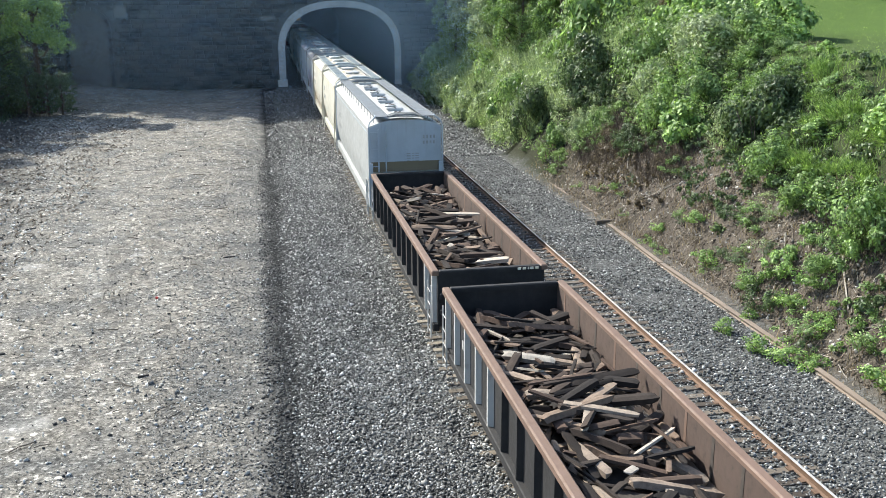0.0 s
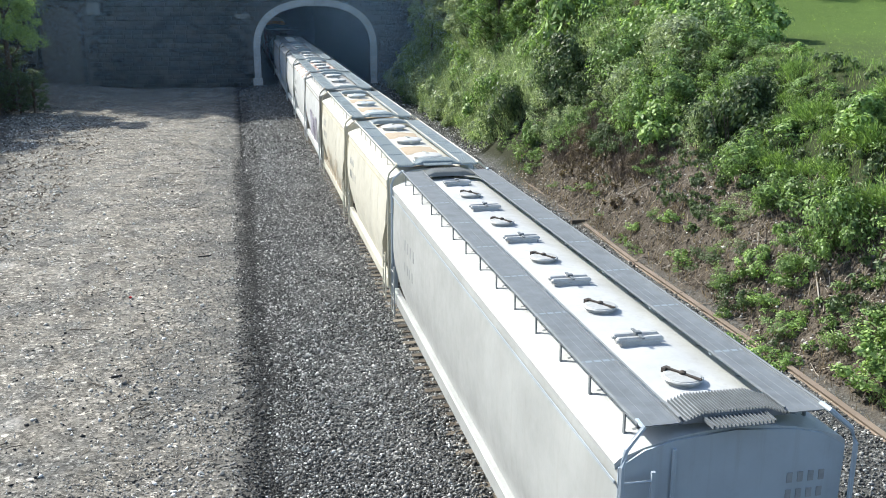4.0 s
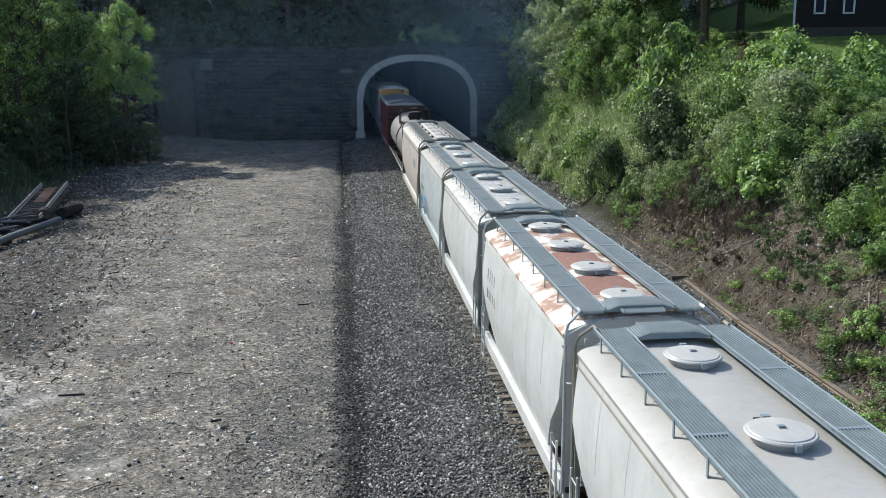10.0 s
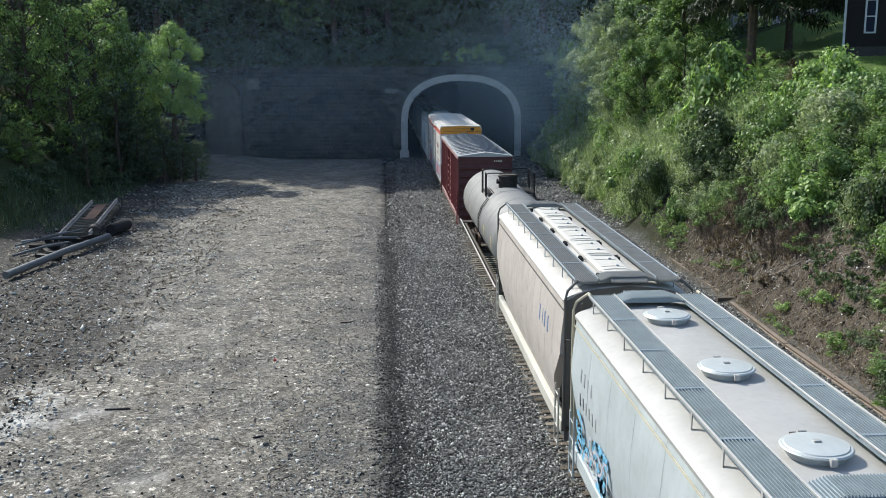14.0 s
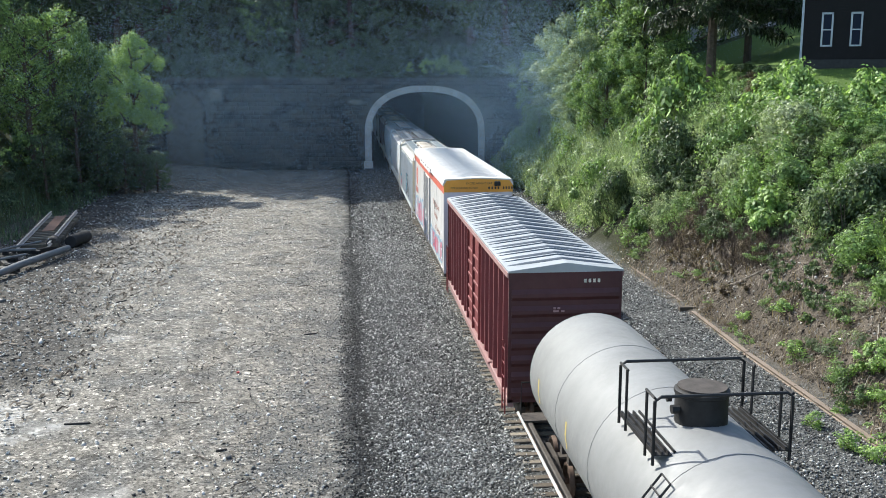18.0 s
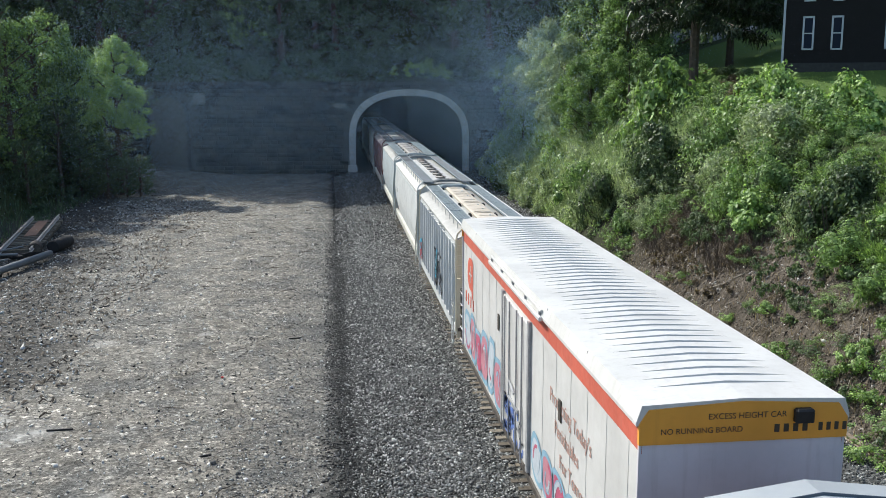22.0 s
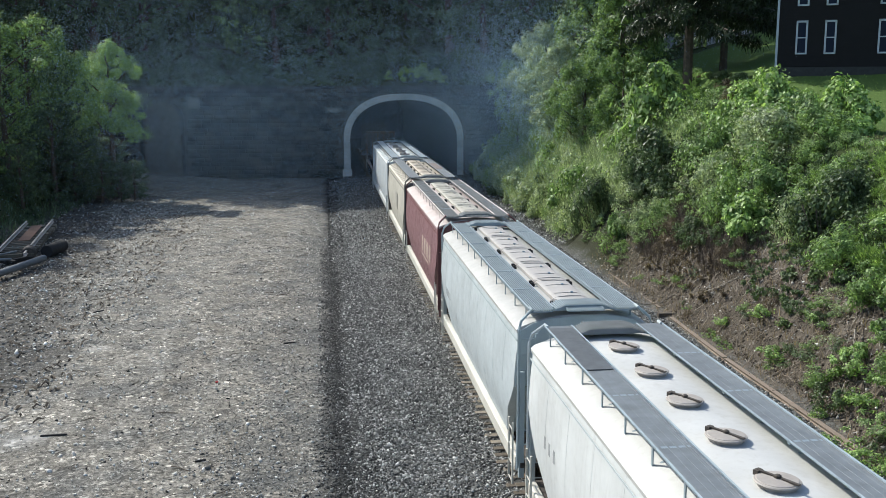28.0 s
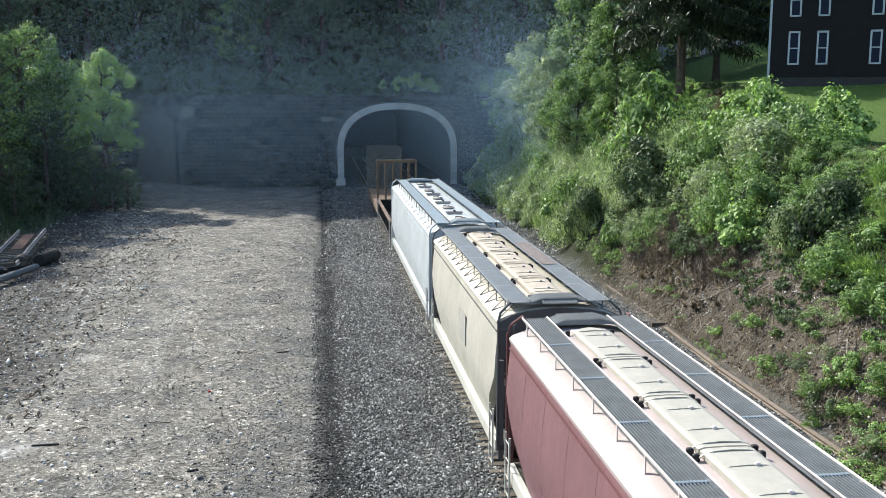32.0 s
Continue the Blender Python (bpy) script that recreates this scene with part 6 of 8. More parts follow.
def stems_mesh(seed, n=6, h=0.75):
    rnd = random.Random(seed)
    m = Mesh()
    for _ in range(n):
        a, r = rnd.uniform(0, 6.28), rnd.uniform(0.3, 0.8)
        p = [(0.1 * math.cos(a), 0.1 * math.sin(a), -0.25), (0.4 * r * math.cos(a + 0.3), 0.4 * r * math.sin(a + 0.3), 0.4 * h), (r * math.cos(a), r * math.sin(a), h)]
        m.tube(p, 0.011, 4)
    return m.data("woody_base", BARK)


THICKET = {}
STEMS = [stems_mesh(s) for s in range(3)]
SHRUB_LABEL = {"mid": "dense mid-green shrub on the cutting slope", "pale": "silvery green weedy shrub on the cutting slope", "bright": "bright broad-leaved vine clump on the slope", "dark": "dark green shrub on the bank, shade put into its leaf colour", "olive": "half-withered brownish shrub on the bare soil", "feathery": "soft feathery bright green weeds on the slope"}


def shrub(kind, x, y, r, h, rnd, sink=0.15):
    """A shrub of that radius; h is its height over 1.4."""
    z = height(x, y) - sink - (0.18 * h if r > 0.65 else 0.0)
    if y > 56 and x > 12 and y < 105.5:
        # far ones grow into one thicket
        v, f = lobed_bush(RNG, 0.135 if r > 1 else 0.18, 0.5, 10, 60 + int(45 * r))
        THICKET.setdefault(kind, []).append((v * (r, r, h) + np.array([x, y, z]), f))
        return None
    ob = put("shrub", rnd.choice(BUSH[kind] if r > 0.85 else SHRUB[kind] if r > 0.65 else WEED[kind]), None, Matrix.Translation((x, y, z)) @ pose(0, 0, 0, rnd.uniform(-12, 12), rnd.uniform(-12, 12), rnd.uniform(0, 360)) @ Matrix.Diagonal((r * rnd.uniform(0.8, 1.15), r * rnd.uniform(0.85, 1.3), h, 1)))
    put("woody_base", rnd.choice(STEMS), ob)
    return tagged(ob, SHRUB_LABEL[kind], "shrub", "shrubs of the cutting")


# the large bushes that stand out: kind, x, y, radius, height over 1.4
MASSES = [("pale", 16.3, 65.0, 1.0, 0.9), ("pale", 16.4, 70.0, 1.2, 1.1), ("pale", 16.2, 75.0, 1.3, 1.3), ("pale", 16.6, 80.0, 1.4, 1.4), ("pale", 16.6, 86.0, 1.5, 1.6), ("mid", 17.0, 92.0, 1.5, 1.8), ("mid", 18.0, 98.0, 1.7, 2.2), ("mid", 20.4, 72.2, 1.3, 1.4), ("pale", 21.8, 66.8, 1.4, 1.6), ("pale", 18.4, 68.0, 1.2, 1.2), ("mid", 18.6, 77.0, 1.3, 1.4), ("mid", 19.0, 84.0, 1.4, 1.5),
          ("mid", 22.0, 60.8, 2.4, 3.1), ("mid", 20.6, 63.6, 1.7, 2.1), ("dark", 23.2, 57.4, 1.2, 0.9), ("mid", 22.6, 54.6, 1.2, 1.2), ("olive", 23.4, 53.0, 1.0, 1.1),
          ("bright", 22.6, 51.6, 1.2, 1.75), ("bright", 23.3, 49.9, 1.3, 1.8), ("bright", 24.0, 48.2, 1.3, 1.75), ("bright", 24.7, 46.4, 1.35, 1.8), ("bright", 25.2, 44.6, 1.3, 1.6), ("bright", 23.0, 47.2, 1.2, 1.2), ("bright", 22.2, 49.0, 1.3, 1.3),
          ("pale", 20.9, 46.2, 1.6, 1.7), ("pale", 21.6, 43.6, 1.6, 1.6), ("mid", 20.0, 48.8, 1.5, 1.6), ("mid", 22.6, 41.6, 1.4, 1.1),
          ("pale", 18.9, 44.4, 1.5, 1.5), ("mid", 18.2, 42.2, 1.3, 1.4), ("mid", 19.7, 42.2, 1.4, 1.5), ("bright", 18.2, 38.9, 1.15, 1.2), ("mid", 19.4, 39.4, 1.3, 1.3), ("pale", 18.5, 36.2, 1.1, 1.1),
          ("dark", 18.6, 34.2, 1.5, 1.7), ("mid", 19.8, 36.4, 1.3, 1.2), ("mid", 18.0, 31.4, 1.1, 1.0), ("mid", 17.2, 47.2, 0.8, 0.9), ("pale", 16.8, 49.2, 0.75, 0.8), ("dark", 19.2, 54.6, 1.7, 2.0), ("dark", 18.2, 52.6, 1.2, 1.4),
          ("mid", 17.2, 24.2, 1.15, 1.2), ("dark", 17.0, 21.4, 1.2, 1.3), ("mid", 17.4, 27.6, 1.0, 0.9), ("mid", 16.2, 18.2, 1.1, 1.0)]
# places that stay open between them, filled with shade-coloured cover: x, y, radius
HOLLOWS = [(19.9, 51.4, 1.6), (18.6, 50.2, 1.5), (17.0, 51.4, 1.2), (20.6, 40.4, 1.1), (21.2, 39.2, 1.0), (18.9, 37.4, 1.1), (17.2, 32.6, 1.4), (17.6, 35.0, 1.3), (20.6, 54.8, 1.3), (19.0, 46.6, 0.9), (19.2, 33.0, 0.8), (16.3, 22.6, 0.8), (21.6, 57.4, 1.0)]


def slope_zone(x, y, up, rnd):
    """What grows at a place of the slope: kind, radius, height, and how far plants stand apart; None where it is bare."""
    if y < 50 and up > 6.9 + 2.8 * smoothstep(31, 41, y):
        return None                                   # mown lawn
    bare = 1.95 * smoothstep(26, 29, y) * smoothstep(48.5, 46, y) + 0.7 * wob(up, y, 0.35, 2)
    if up < bare:
        return None
    if up > 7.4 and y < 70:
        r = rnd.uniform(0.5, 0.9)
        return rnd.choice(("mid", "dark", "bright", "olive")), r, r * 0.6, 0.6
    if y > 57 and up < 6.5:
        r = rnd.uniform(0.6, 1.0) if rnd.random() < 0.8 else rnd.uniform(1.3, 1.9)
        return rnd.choice(("pale", "pale", "pale", "mid")), r, r * rnd.uniform(0.9, 1.4), 0.55
    if 38 < y < 46 and up < bare + 1.2:
        r = rnd.uniform(0.7, 1.15)
        return rnd.choice(("olive", "dark", "dark")), r, r * rnd.uniform(0.7, 1.0), 0.5
    if y < 38 and up > 3.4:
        r = rnd.uniform(0.7, 1.2)
        return rnd.choice(("feathery", "feathery", "feathery", "bright", "mid")), r, r * rnd.uniform(0.6, 0.95), 0.46
    if y < 27:
        r = rnd.uniform(0.5, 1.0)
        return rnd.choice(("mid", "feathery", "bright", "dark")), r, r * rnd.uniform(0.6, 1.0), 0.6
    r = rnd.uniform(0.5, 0.95) if rnd.random() < 0.75 else rnd.uniform(1.3, 2.1)
    sp = wob(y, up, 0.14, 31) + rnd.uniform(-0.15, 0.15)
    return ("bright" if sp > 0.2 else "mid" if sp > -0.1 else rnd.choice(("dark", "dark", "pale", "mid"))), r, r * rnd.uniform(0.8, 1.0) * (1.5 if r > 1.2 else 0.8), 0.6


def plant_right_slope():
    rnd = random.Random(21)
    placed = [(x, y, r) for _, x, y, r, _ in MASSES]
    for k, x, y, r, h in MASSES:
        r, h = r * 1.15, h * (1.1 if k == "bright" else 1.3)
        shrub(k, x, y, r, h, rnd)
        for _ in range(2):                            # lower growth that merges with its neighbours
            a, q = rnd.uniform(0, 6.28), rnd.uniform(0.45, 0.7)
            shrub(rnd.choice((k, k, "mid", "dark")), x + 0.85 * r * math.cos(a), y + 0.85 * r * math.sin(a), r * q, h * q * rnd.uniform(0.8, 1.2), rnd)
    for _ in range(5200):
        y, up = 13 + 92 * rnd.random(), rnd.uniform(0.3, 12.5)
        x = 14.3 + 1.2 * smoothstep(55, 75, y) + up
        zone = slope_zone(x, y, up, rnd)
        if zone is None or any(math.hypot(x - a, y - b) < c + 0.35 * zone[1] for a, b, c in HOLLOWS):
            continue
        kind, r, h, apart = zone
        if any(abs(y - b) < 4.0 and math.hypot(x - a, y - b) < apart * (r + c) for a, b, c in placed):
            continue
        placed.append((x, y, r))
        shrub(kind, x, y, r, h, rnd)
    # a few weeds on the bare soil
    for _ in range(64):
        y, up = rnd.uniform(27, 47), rnd.uniform(0.2, 2.2)
        if y < 36 or rnd.random() < 0.35:
            r = rnd.uniform(0.22, 0.5)
            shrub(rnd.choice(("mid", "dark", "mid", "olive")), 14.4 + up, y, r, r * rnd.uniform(0.5, 0.9), rnd, 0.05)


plant_right_slope()
for _k, _v in THICKET.items():
    tagged(new("thicket", cloud_mesh("thicket", _v, {"mid": LEAF_MID, "pale": LEAF_PALE, "bright": LEAF_BRIGHT, "dark": LEAF_SHADE, "olive": LEAF_OLIVE, "feathery": LEAF_FEATHERY}[_k])), "dense thicket of shrubs on the far cutting slope", "thicket", kind="stuff")


def tree_meshes(seed, high, crown_r, leaf, count, material, bare=0.3):
    """Trunk with limbs, and a crown of clumps at their ends with gaps between."""
    rng, rnd = np.random.default_rng(seed), random.Random(seed)
    m = Mesh()
    m.loft([[(r * math.cos(k * math.pi / 4) + ox, r * math.sin(k * math.pi / 4) + oy, z) for k in range(8)] for z, r, ox, oy in ((-0.6, 0.034 * high, 0, 0), (0.4, 0.024 * high, 0, 0), (high * 0.45, 0.016 * high, 0.02 * high, 0), (high * 0.9, 0.005 * high, 0.01 * high, 0.02 * high))])
    parts_ = []
    for i in range(22):
        z = high * (bare + (0.97 - bare) * (i + 0.5) / 22)
        a = i * 2.4 + rnd.uniform(-0.4, 0.4)
        u = (z / high - bare) / (1 - bare)
        reach = crown_r * (0.45 + 0.75 * math.sin(math.pi * min(1, 0.18 + 0.8 * u))) * rnd.uniform(0.6, 1.1)
        tip = (reach * math.cos(a), reach * math.sin(a), z + 0.25 * reach)
        m.tube([(0.015 * high, 0, z * 0.86), (tip[0] * 0.5, tip[1] * 0.5, z + 0.02 * reach), tip], 0.0045 * high, 5)
        for j in range(3):
            w = 0.5 + 0.25 * j
            v, f = clump_cloud(rng, (crown_r * 0.3, crown_r * 0.3, crown_r * 0.2), 4, count, leaf, -99, 0.3, 0.7, 0.75)
            v = v + np.array([tip[0] * w, tip[1] * w, z + 0.1 * reach * j - crown_r * 0.2])
            parts_.append((v, f))
    return m.data("trunk", BARK), cloud_mesh("crown", parts_, material)


def billowy_tree(seed, high, r, low, leaf, material):
    """Trunk with limbs inside a crown of overlapping rounded masses of leaves."""
    rng, rnd = np.random.default_rng(seed), random.Random(seed)
    m = Mesh()
    m.loft([[(q * math.cos(k * math.pi / 4), q * math.sin(k * math.pi / 4), z) for k in range(8)] for z, q in ((-0.6, 0.03 * high), (0.4, 0.022 * high), (high * 0.5, 0.014 * high), (high * 0.85, 0.004 * high))])
    parts_ = []
    for i in range(11):
        u = (i + 0.5) / 11
        rb = r * rnd.uniform(0.46, 0.62) * (1.0 - 0.25 * u)
        a, out = 2.4 * i + rnd.uniform(-0.3, 0.3), r * 0.62 * math.sin(math.pi * (0.22 + 0.68 * u)) * rnd.uniform(0.8, 1.1)
        z = low + (high - low - 1.1 * rb) * u
        c = np.array([out * math.cos(a), out * math.sin(a), z])
        m.tube([(0, 0, max(0.3, z - 0.3 * out)), tuple(c * (0.6, 0.6, 1.0)), tuple(c + (0, 0, 0.4 * rb))], 0.004 * high, 5)
        v, f = lobed_bush(rng, leaf / rb, 0.6, 13, 220)
        parts_.append((v * rb + c, f))
    return m.data("trunk", BARK), cloud_mesh("crown", parts_, material)


# sunlight on the "lit" crown is partly put into its brighter leaves
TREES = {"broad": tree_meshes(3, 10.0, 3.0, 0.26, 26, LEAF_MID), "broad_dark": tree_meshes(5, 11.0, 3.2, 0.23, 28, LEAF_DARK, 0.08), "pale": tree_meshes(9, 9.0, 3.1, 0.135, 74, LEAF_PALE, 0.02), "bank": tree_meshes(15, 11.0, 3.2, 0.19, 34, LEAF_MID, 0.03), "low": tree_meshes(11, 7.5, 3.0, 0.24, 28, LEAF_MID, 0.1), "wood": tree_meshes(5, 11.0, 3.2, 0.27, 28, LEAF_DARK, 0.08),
         "lit": billowy_tree(9, 13.8, 3.5, 4.6, 0.15, LEAF_BRIGHT), "round": billowy_tree(21, 10.0, 4.0, 0.2, 0.205, LEAF_MID), "silvery": billowy_tree(23, 10.0, 4.0, 0.2, 0.205, LEAF_PALE)}


def tree(kind, x, y, s, label, turn=0.0, tall=1.0, z=None):
    t = empty("tree", Matrix.Translation((x, y, height(x, y) if z is None else z)) @ pose(0, 0, 0, 0, 0, turn) @ Matrix.Diagonal((s, s, s * tall, 1)), label, "tree", "trees of the cutting")
    for nm, d in zip(("trunk", "crown"), TREES[kind]):
        put(nm, d, t)
    return t


_r = random.Random(2)
# left bank; the tall trees farthest left are unseen, added to shade it
for x, y, s, k, tall in ((-18.8, 88.4, 1.0, "lit", 1.0), (-23.6, 90, 0.85, "round", 1.6), (-16.8, 86.8, 0.36, "broad_dark", 0.8), (-19.4, 86.0, 0.42, "broad_dark", 0.9), (-17.9, 86.6, 0.34, "broad_dark", 0.9), (-21.6, 86.0, 0.55, "broad_dark", 0.9), (-22.8, 84.5, 0.75, "broad_dark", 0.95), (-17.4, 89.8, 0.34, "broad_dark", 0.9), (-23.4, 87, 0.75, "broad_dark", 1.0), (-19.6, 91.5, 0.6, "broad_dark", 0.8), (-26.0, 83, 1.05, "bank", 1.1), (-25.6, 88, 1.1, "bank", 1.1), (-23.6, 78, 0.5, "broad_dark", 0.9), (-29.0, 82, 1.0, "bank", 1.2), (-32.0, 88, 1.2, "broad_dark", 1.2), (-44, 92, 1.8, "broad_dark", 1.05), (-26.5, 72.5, 0.5, "low", 0.9), (-29.0, 70, 0.75, "broad_dark", 1.0), (-35, 77, 1.2, "broad_dark", 1.0), (-33.0, 93, 1.2, "broad_dark", 1.1), (-43, 84, 1.5, "broad_dark", 1.2)):
    tree(k, x, y, s, "leafy broadleaf tree on the shaded bank" if k in ("bank", "broad_dark") else "sunlit leafy tree at the edge of the lot", _r.uniform(0, 360), tall)
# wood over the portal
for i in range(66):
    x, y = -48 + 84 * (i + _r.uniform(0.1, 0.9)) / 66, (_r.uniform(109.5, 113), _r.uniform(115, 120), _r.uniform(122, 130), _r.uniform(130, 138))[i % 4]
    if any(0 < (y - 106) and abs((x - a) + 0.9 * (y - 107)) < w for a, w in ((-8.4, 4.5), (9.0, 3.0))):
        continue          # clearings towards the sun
    tree("wood", x, y, (0.7 if -9.5 < x < 6 else 1.0) * _r.uniform(1.55, 2.0) if x > (-33 if y > 116 else -26) else _r.uniform(0.8, 1.1), "leafy tree on the hill over the tunnel, crown coloured dark for shade", _r.uniform(0, 360), _r.uniform(0.9, 1.2))
# extra trees, added to close gaps in the shade on the lot
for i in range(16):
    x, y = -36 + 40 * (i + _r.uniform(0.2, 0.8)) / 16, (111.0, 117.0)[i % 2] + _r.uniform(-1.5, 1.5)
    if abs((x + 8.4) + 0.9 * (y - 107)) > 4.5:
        tree("wood", x, y, (0.7 if -9.5 < x < 6 else 1.0) * _r.uniform(1.7, 2.0) if x > (-31 if y > 116 else -26) else _r.uniform(0.9, 1.1), "leafy tree on the hill over the tunnel, crown coloured dark for shade", _r.uniform(0, 360), _r.uniform(1.0, 1.25))
tree("low", -8.5, 111.0, 0.95, "small sunlit tree above the portal wall", 40, 1.1)
# right crest; the largest broad_dark trees are sized to shade the lawn
for x, y, s, k in ((19.5, 100, 0.85, "broad"), (21.0, 93, 1.0, "silvery"), (18.5, 92, 0.55, "low"), (26, 102, 1.8, "broad_dark"), (20.6, 84.5, 0.85, "silvery"), (25.2, 88, 1.25, "round"), (20.6, 80, 0.5, "low"), (27, 94, 1.8, "broad_dark"), (31, 98, 1.9, "broad_dark"), (24.2, 78, 0.95, "round"), (21.8, 69.5, 0.62, "round"), (20.4, 75, 0.72, "round"), (22.6, 72, 0.45, "low"), (34, 108, 1.5, "broad_dark"), (40, 118, 1.5, "broad_dark"), (27.0, 81, 1.6, "broad_dark"), (48, 125, 1.5, "broad_dark"), (60, 120, 1.4, "broad_dark"), (72, 110, 1.4, "broad_dark")):
    tree(k, x, y, s, "leafy tree on the crest of the cutting", _r.uniform(0, 360))



def spruce(x, y, high):
    t = empty("spruce_tree", pose(x, y, height(x, y)), "tall dark spruce with drooping branches beside the lawn", "tree")
    m = Mesh().loft([[(r * math.cos(k * math.pi / 4), r * math.sin(k * math.pi / 4), z) for k in range(8)] for z, r in ((-0.5, 0.42), (1.0, 0.36), (high * 0.6, 0.22), (high, 0.03))])
    rng, rnd, parts_ = np.random.default_rng(4), random.Random(4), []
    for i in range(80):
        z = 4.8 + (high - 5.2) * (i / 80)
        a, reach = i * 2.4, 6.5 * (1 - 0.85 * i / 80) * rnd.uniform(0.7, 1.1)
        tip = Vector((reach * math.cos(a), reach * math.sin(a), z - 0.22 * reach))
        m.tube([(0, 0, z), tuple(tip * 0.6 + Vector((0, 0, z * 0.4 + 0.1))), tuple(tip)], 0.035, 4)
        u = rng.random((800, 1)) ** 0.7
        p = np.array([0, 0, z]) * (1 - u) + np.array(tip) * u + rng.normal(0, 0.28, (800, 3)) * (1, 1, 0.6) - (0, 0, 0.25) * u
        parts_.append(leaf_quads(rng, p, rng.normal(0, 1, (800, 3)), 0.40, 0.24, 1.0))
    put("trunk", m.data("trunk", BARK), t)
    put("crown", cloud_mesh("crown", parts_, NEEDLE), t)


spruce(25.3, 66.0, 24.0)
spruce(35.5, 84.0, 16.0)


def brush(name, label, pts, rng, size, per, material, spread, tall):
    """A mass of undergrowth in one mesh: small leaf clumps at the given places."""
    parts_ = []
    for x, y, z, r in pts:
        v, f = clump_cloud(rng, (r, r, r * tall), max(3, int(7 * spread)), per, size, 0.0, 0.35)
        parts_.append((v + np.array([x, y, z - 0.1]), f))
    tagged(new(name, cloud_mesh(name, parts_, material)), label, "undergrowth", kind="stuff")


_rg = np.random.default_rng(12)
_pts = []
for i in range(620):
    x, y = _rg.uniform(-38, 36), 107.2 + 34 * _rg.random() ** 1.5
    _pts.append((x, y, height(x, y), _rg.uniform(0.9, 1.9)))
for i in range(170):
    x, y = _rg.uniform(-34, 24), 106.9 + 3.5 * _rg.random()
    _pts.append((x, y, height(x, y), _rg.uniform(0.6, 1.2)))
brush("hill_undergrowth", "undergrowth covering the hill over the portal, shade put into its leaf colour", _pts, _rg, 0.29, 30, LEAF_DARK, 1.0, 0.8)
_pts = []
for i in range(150):
    x, y = _rg.uniform(-40, -21.2), _rg.uniform(62, 105)
    _pts.append((x, y, height(x, y), _rg.uniform(0.6, 1.3)))
brush("bank_undergrowth", "undergrowth on the shaded bank, leaves coloured dark for the shade", _pts, _rg, 0.2, 46, LEAF_DARK, 1.0, 0.8)
_pts = []
for i in range(260):
    y = _rg.uniform(48, 104)
    x = _rg.uniform(15.6, 23)
    _pts.append((x, y, height(x, y), _rg.uniform(0.35, 0.75)))
_und = []
for i in range(420):
    y = _rg.uniform(20, 72)
    x = _rg.uniform(17.2, 22.4 + 2.0 * smoothstep(44, 52, y))
    _und.append((x, y, height(x, y), _rg.uniform(0.3, 0.65)))
for _x, _y, _q in HOLLOWS:
    for i in range(16):
        x, y = _x + _rg.uniform(-_q, _q), _y + _rg.uniform(-_q, _q)
        _und.append((x, y, height(x, y), _rg.uniform(0.3, 0.5)))
brush("slope_understory", "low green cover between the shrubs of the slope, coloured dark for shade", _und, _rg, 0.11, 30, LEAF_SHADE, 1.0, 0.5)
brush("slope_weeds", "pale tangled weeds between the shrubs of the slope", _pts, _rg, 0.1, 40, LEAF_PALE, 1.0, 1.2)
for x, y, r, h in ((9.0, 106.9, 0.8, 1.1), (10.6, 106.9, 1.0, 1.3), (12.4, 106.9, 0.9, 1.0), (6.9, 106.9, 0.6, 0.7)):
    shrub("bright", x, y, r, h, _r, -0.6)
shrub("pale", -20.8, 96.0, 0.55, 0.6, _r, 0.0)
# low plants on the ballast edge
for x, y, r in ((13.2, 25.2, 0.42), (13.5, 23.6, 0.5), (13.9, 22.9, 0.55), (14.3, 22.2, 0.45), (14.5, 26.0, 0.4), (15.2, 30.5, 0.6), (15.9, 33.0, 0.6), (15.3, 35.0, 0.4), (15.0, 19.5, 0.8), (14.9, 16.5, 0.9), (16.0, 20.5, 0.7), (15.4, 23.5, 0.5)):
    shrub("bright", x, y, r, r * 0.7, _r, 0.02)


def blades(name, label, n, area, rng, hgt, wid, material, test=None):
    x, y = rng.uniform(area[0], area[1], n), rng.uniform(area[2], area[3], n)
    z = np.array([height(a, b) for a, b in zip(x, y)])
    if test is not None:
        k = np.array([test(a, b, c) for a, b, c in zip(x, y, z)])
        x, y, z = x[k], y[k], z[k]
        n = len(x)
    a = rng.uniform(0, 6.28, n)
    h, w = hgt * rng.uniform(0.5, 1.3, n), wid * rng.uniform(0.7, 1.3, n)
    b = np.stack([x, y, z - 0.03], 1)
    s = np.stack([np.cos(a), np.sin(a), 0 * a], 1) * w[:, None]
    lean = np.stack([np.cos(a * 3.7), np.sin(a * 3.7), 0 * a], 1) * (h * rng.uniform(0.1, 0.7, n))[:, None]
    tip = b + lean + np.stack([0 * h, 0 * h, h], 1)
    v = np.stack([b - s, b + s, tip + s * 0.2, tip - s * 0.2], 1).reshape(-1, 3)
    tagged(new(name, fast_mesh(name, v, np.arange(4 * n).reshape(n, 4), material)), label, "grass", kind="stuff")


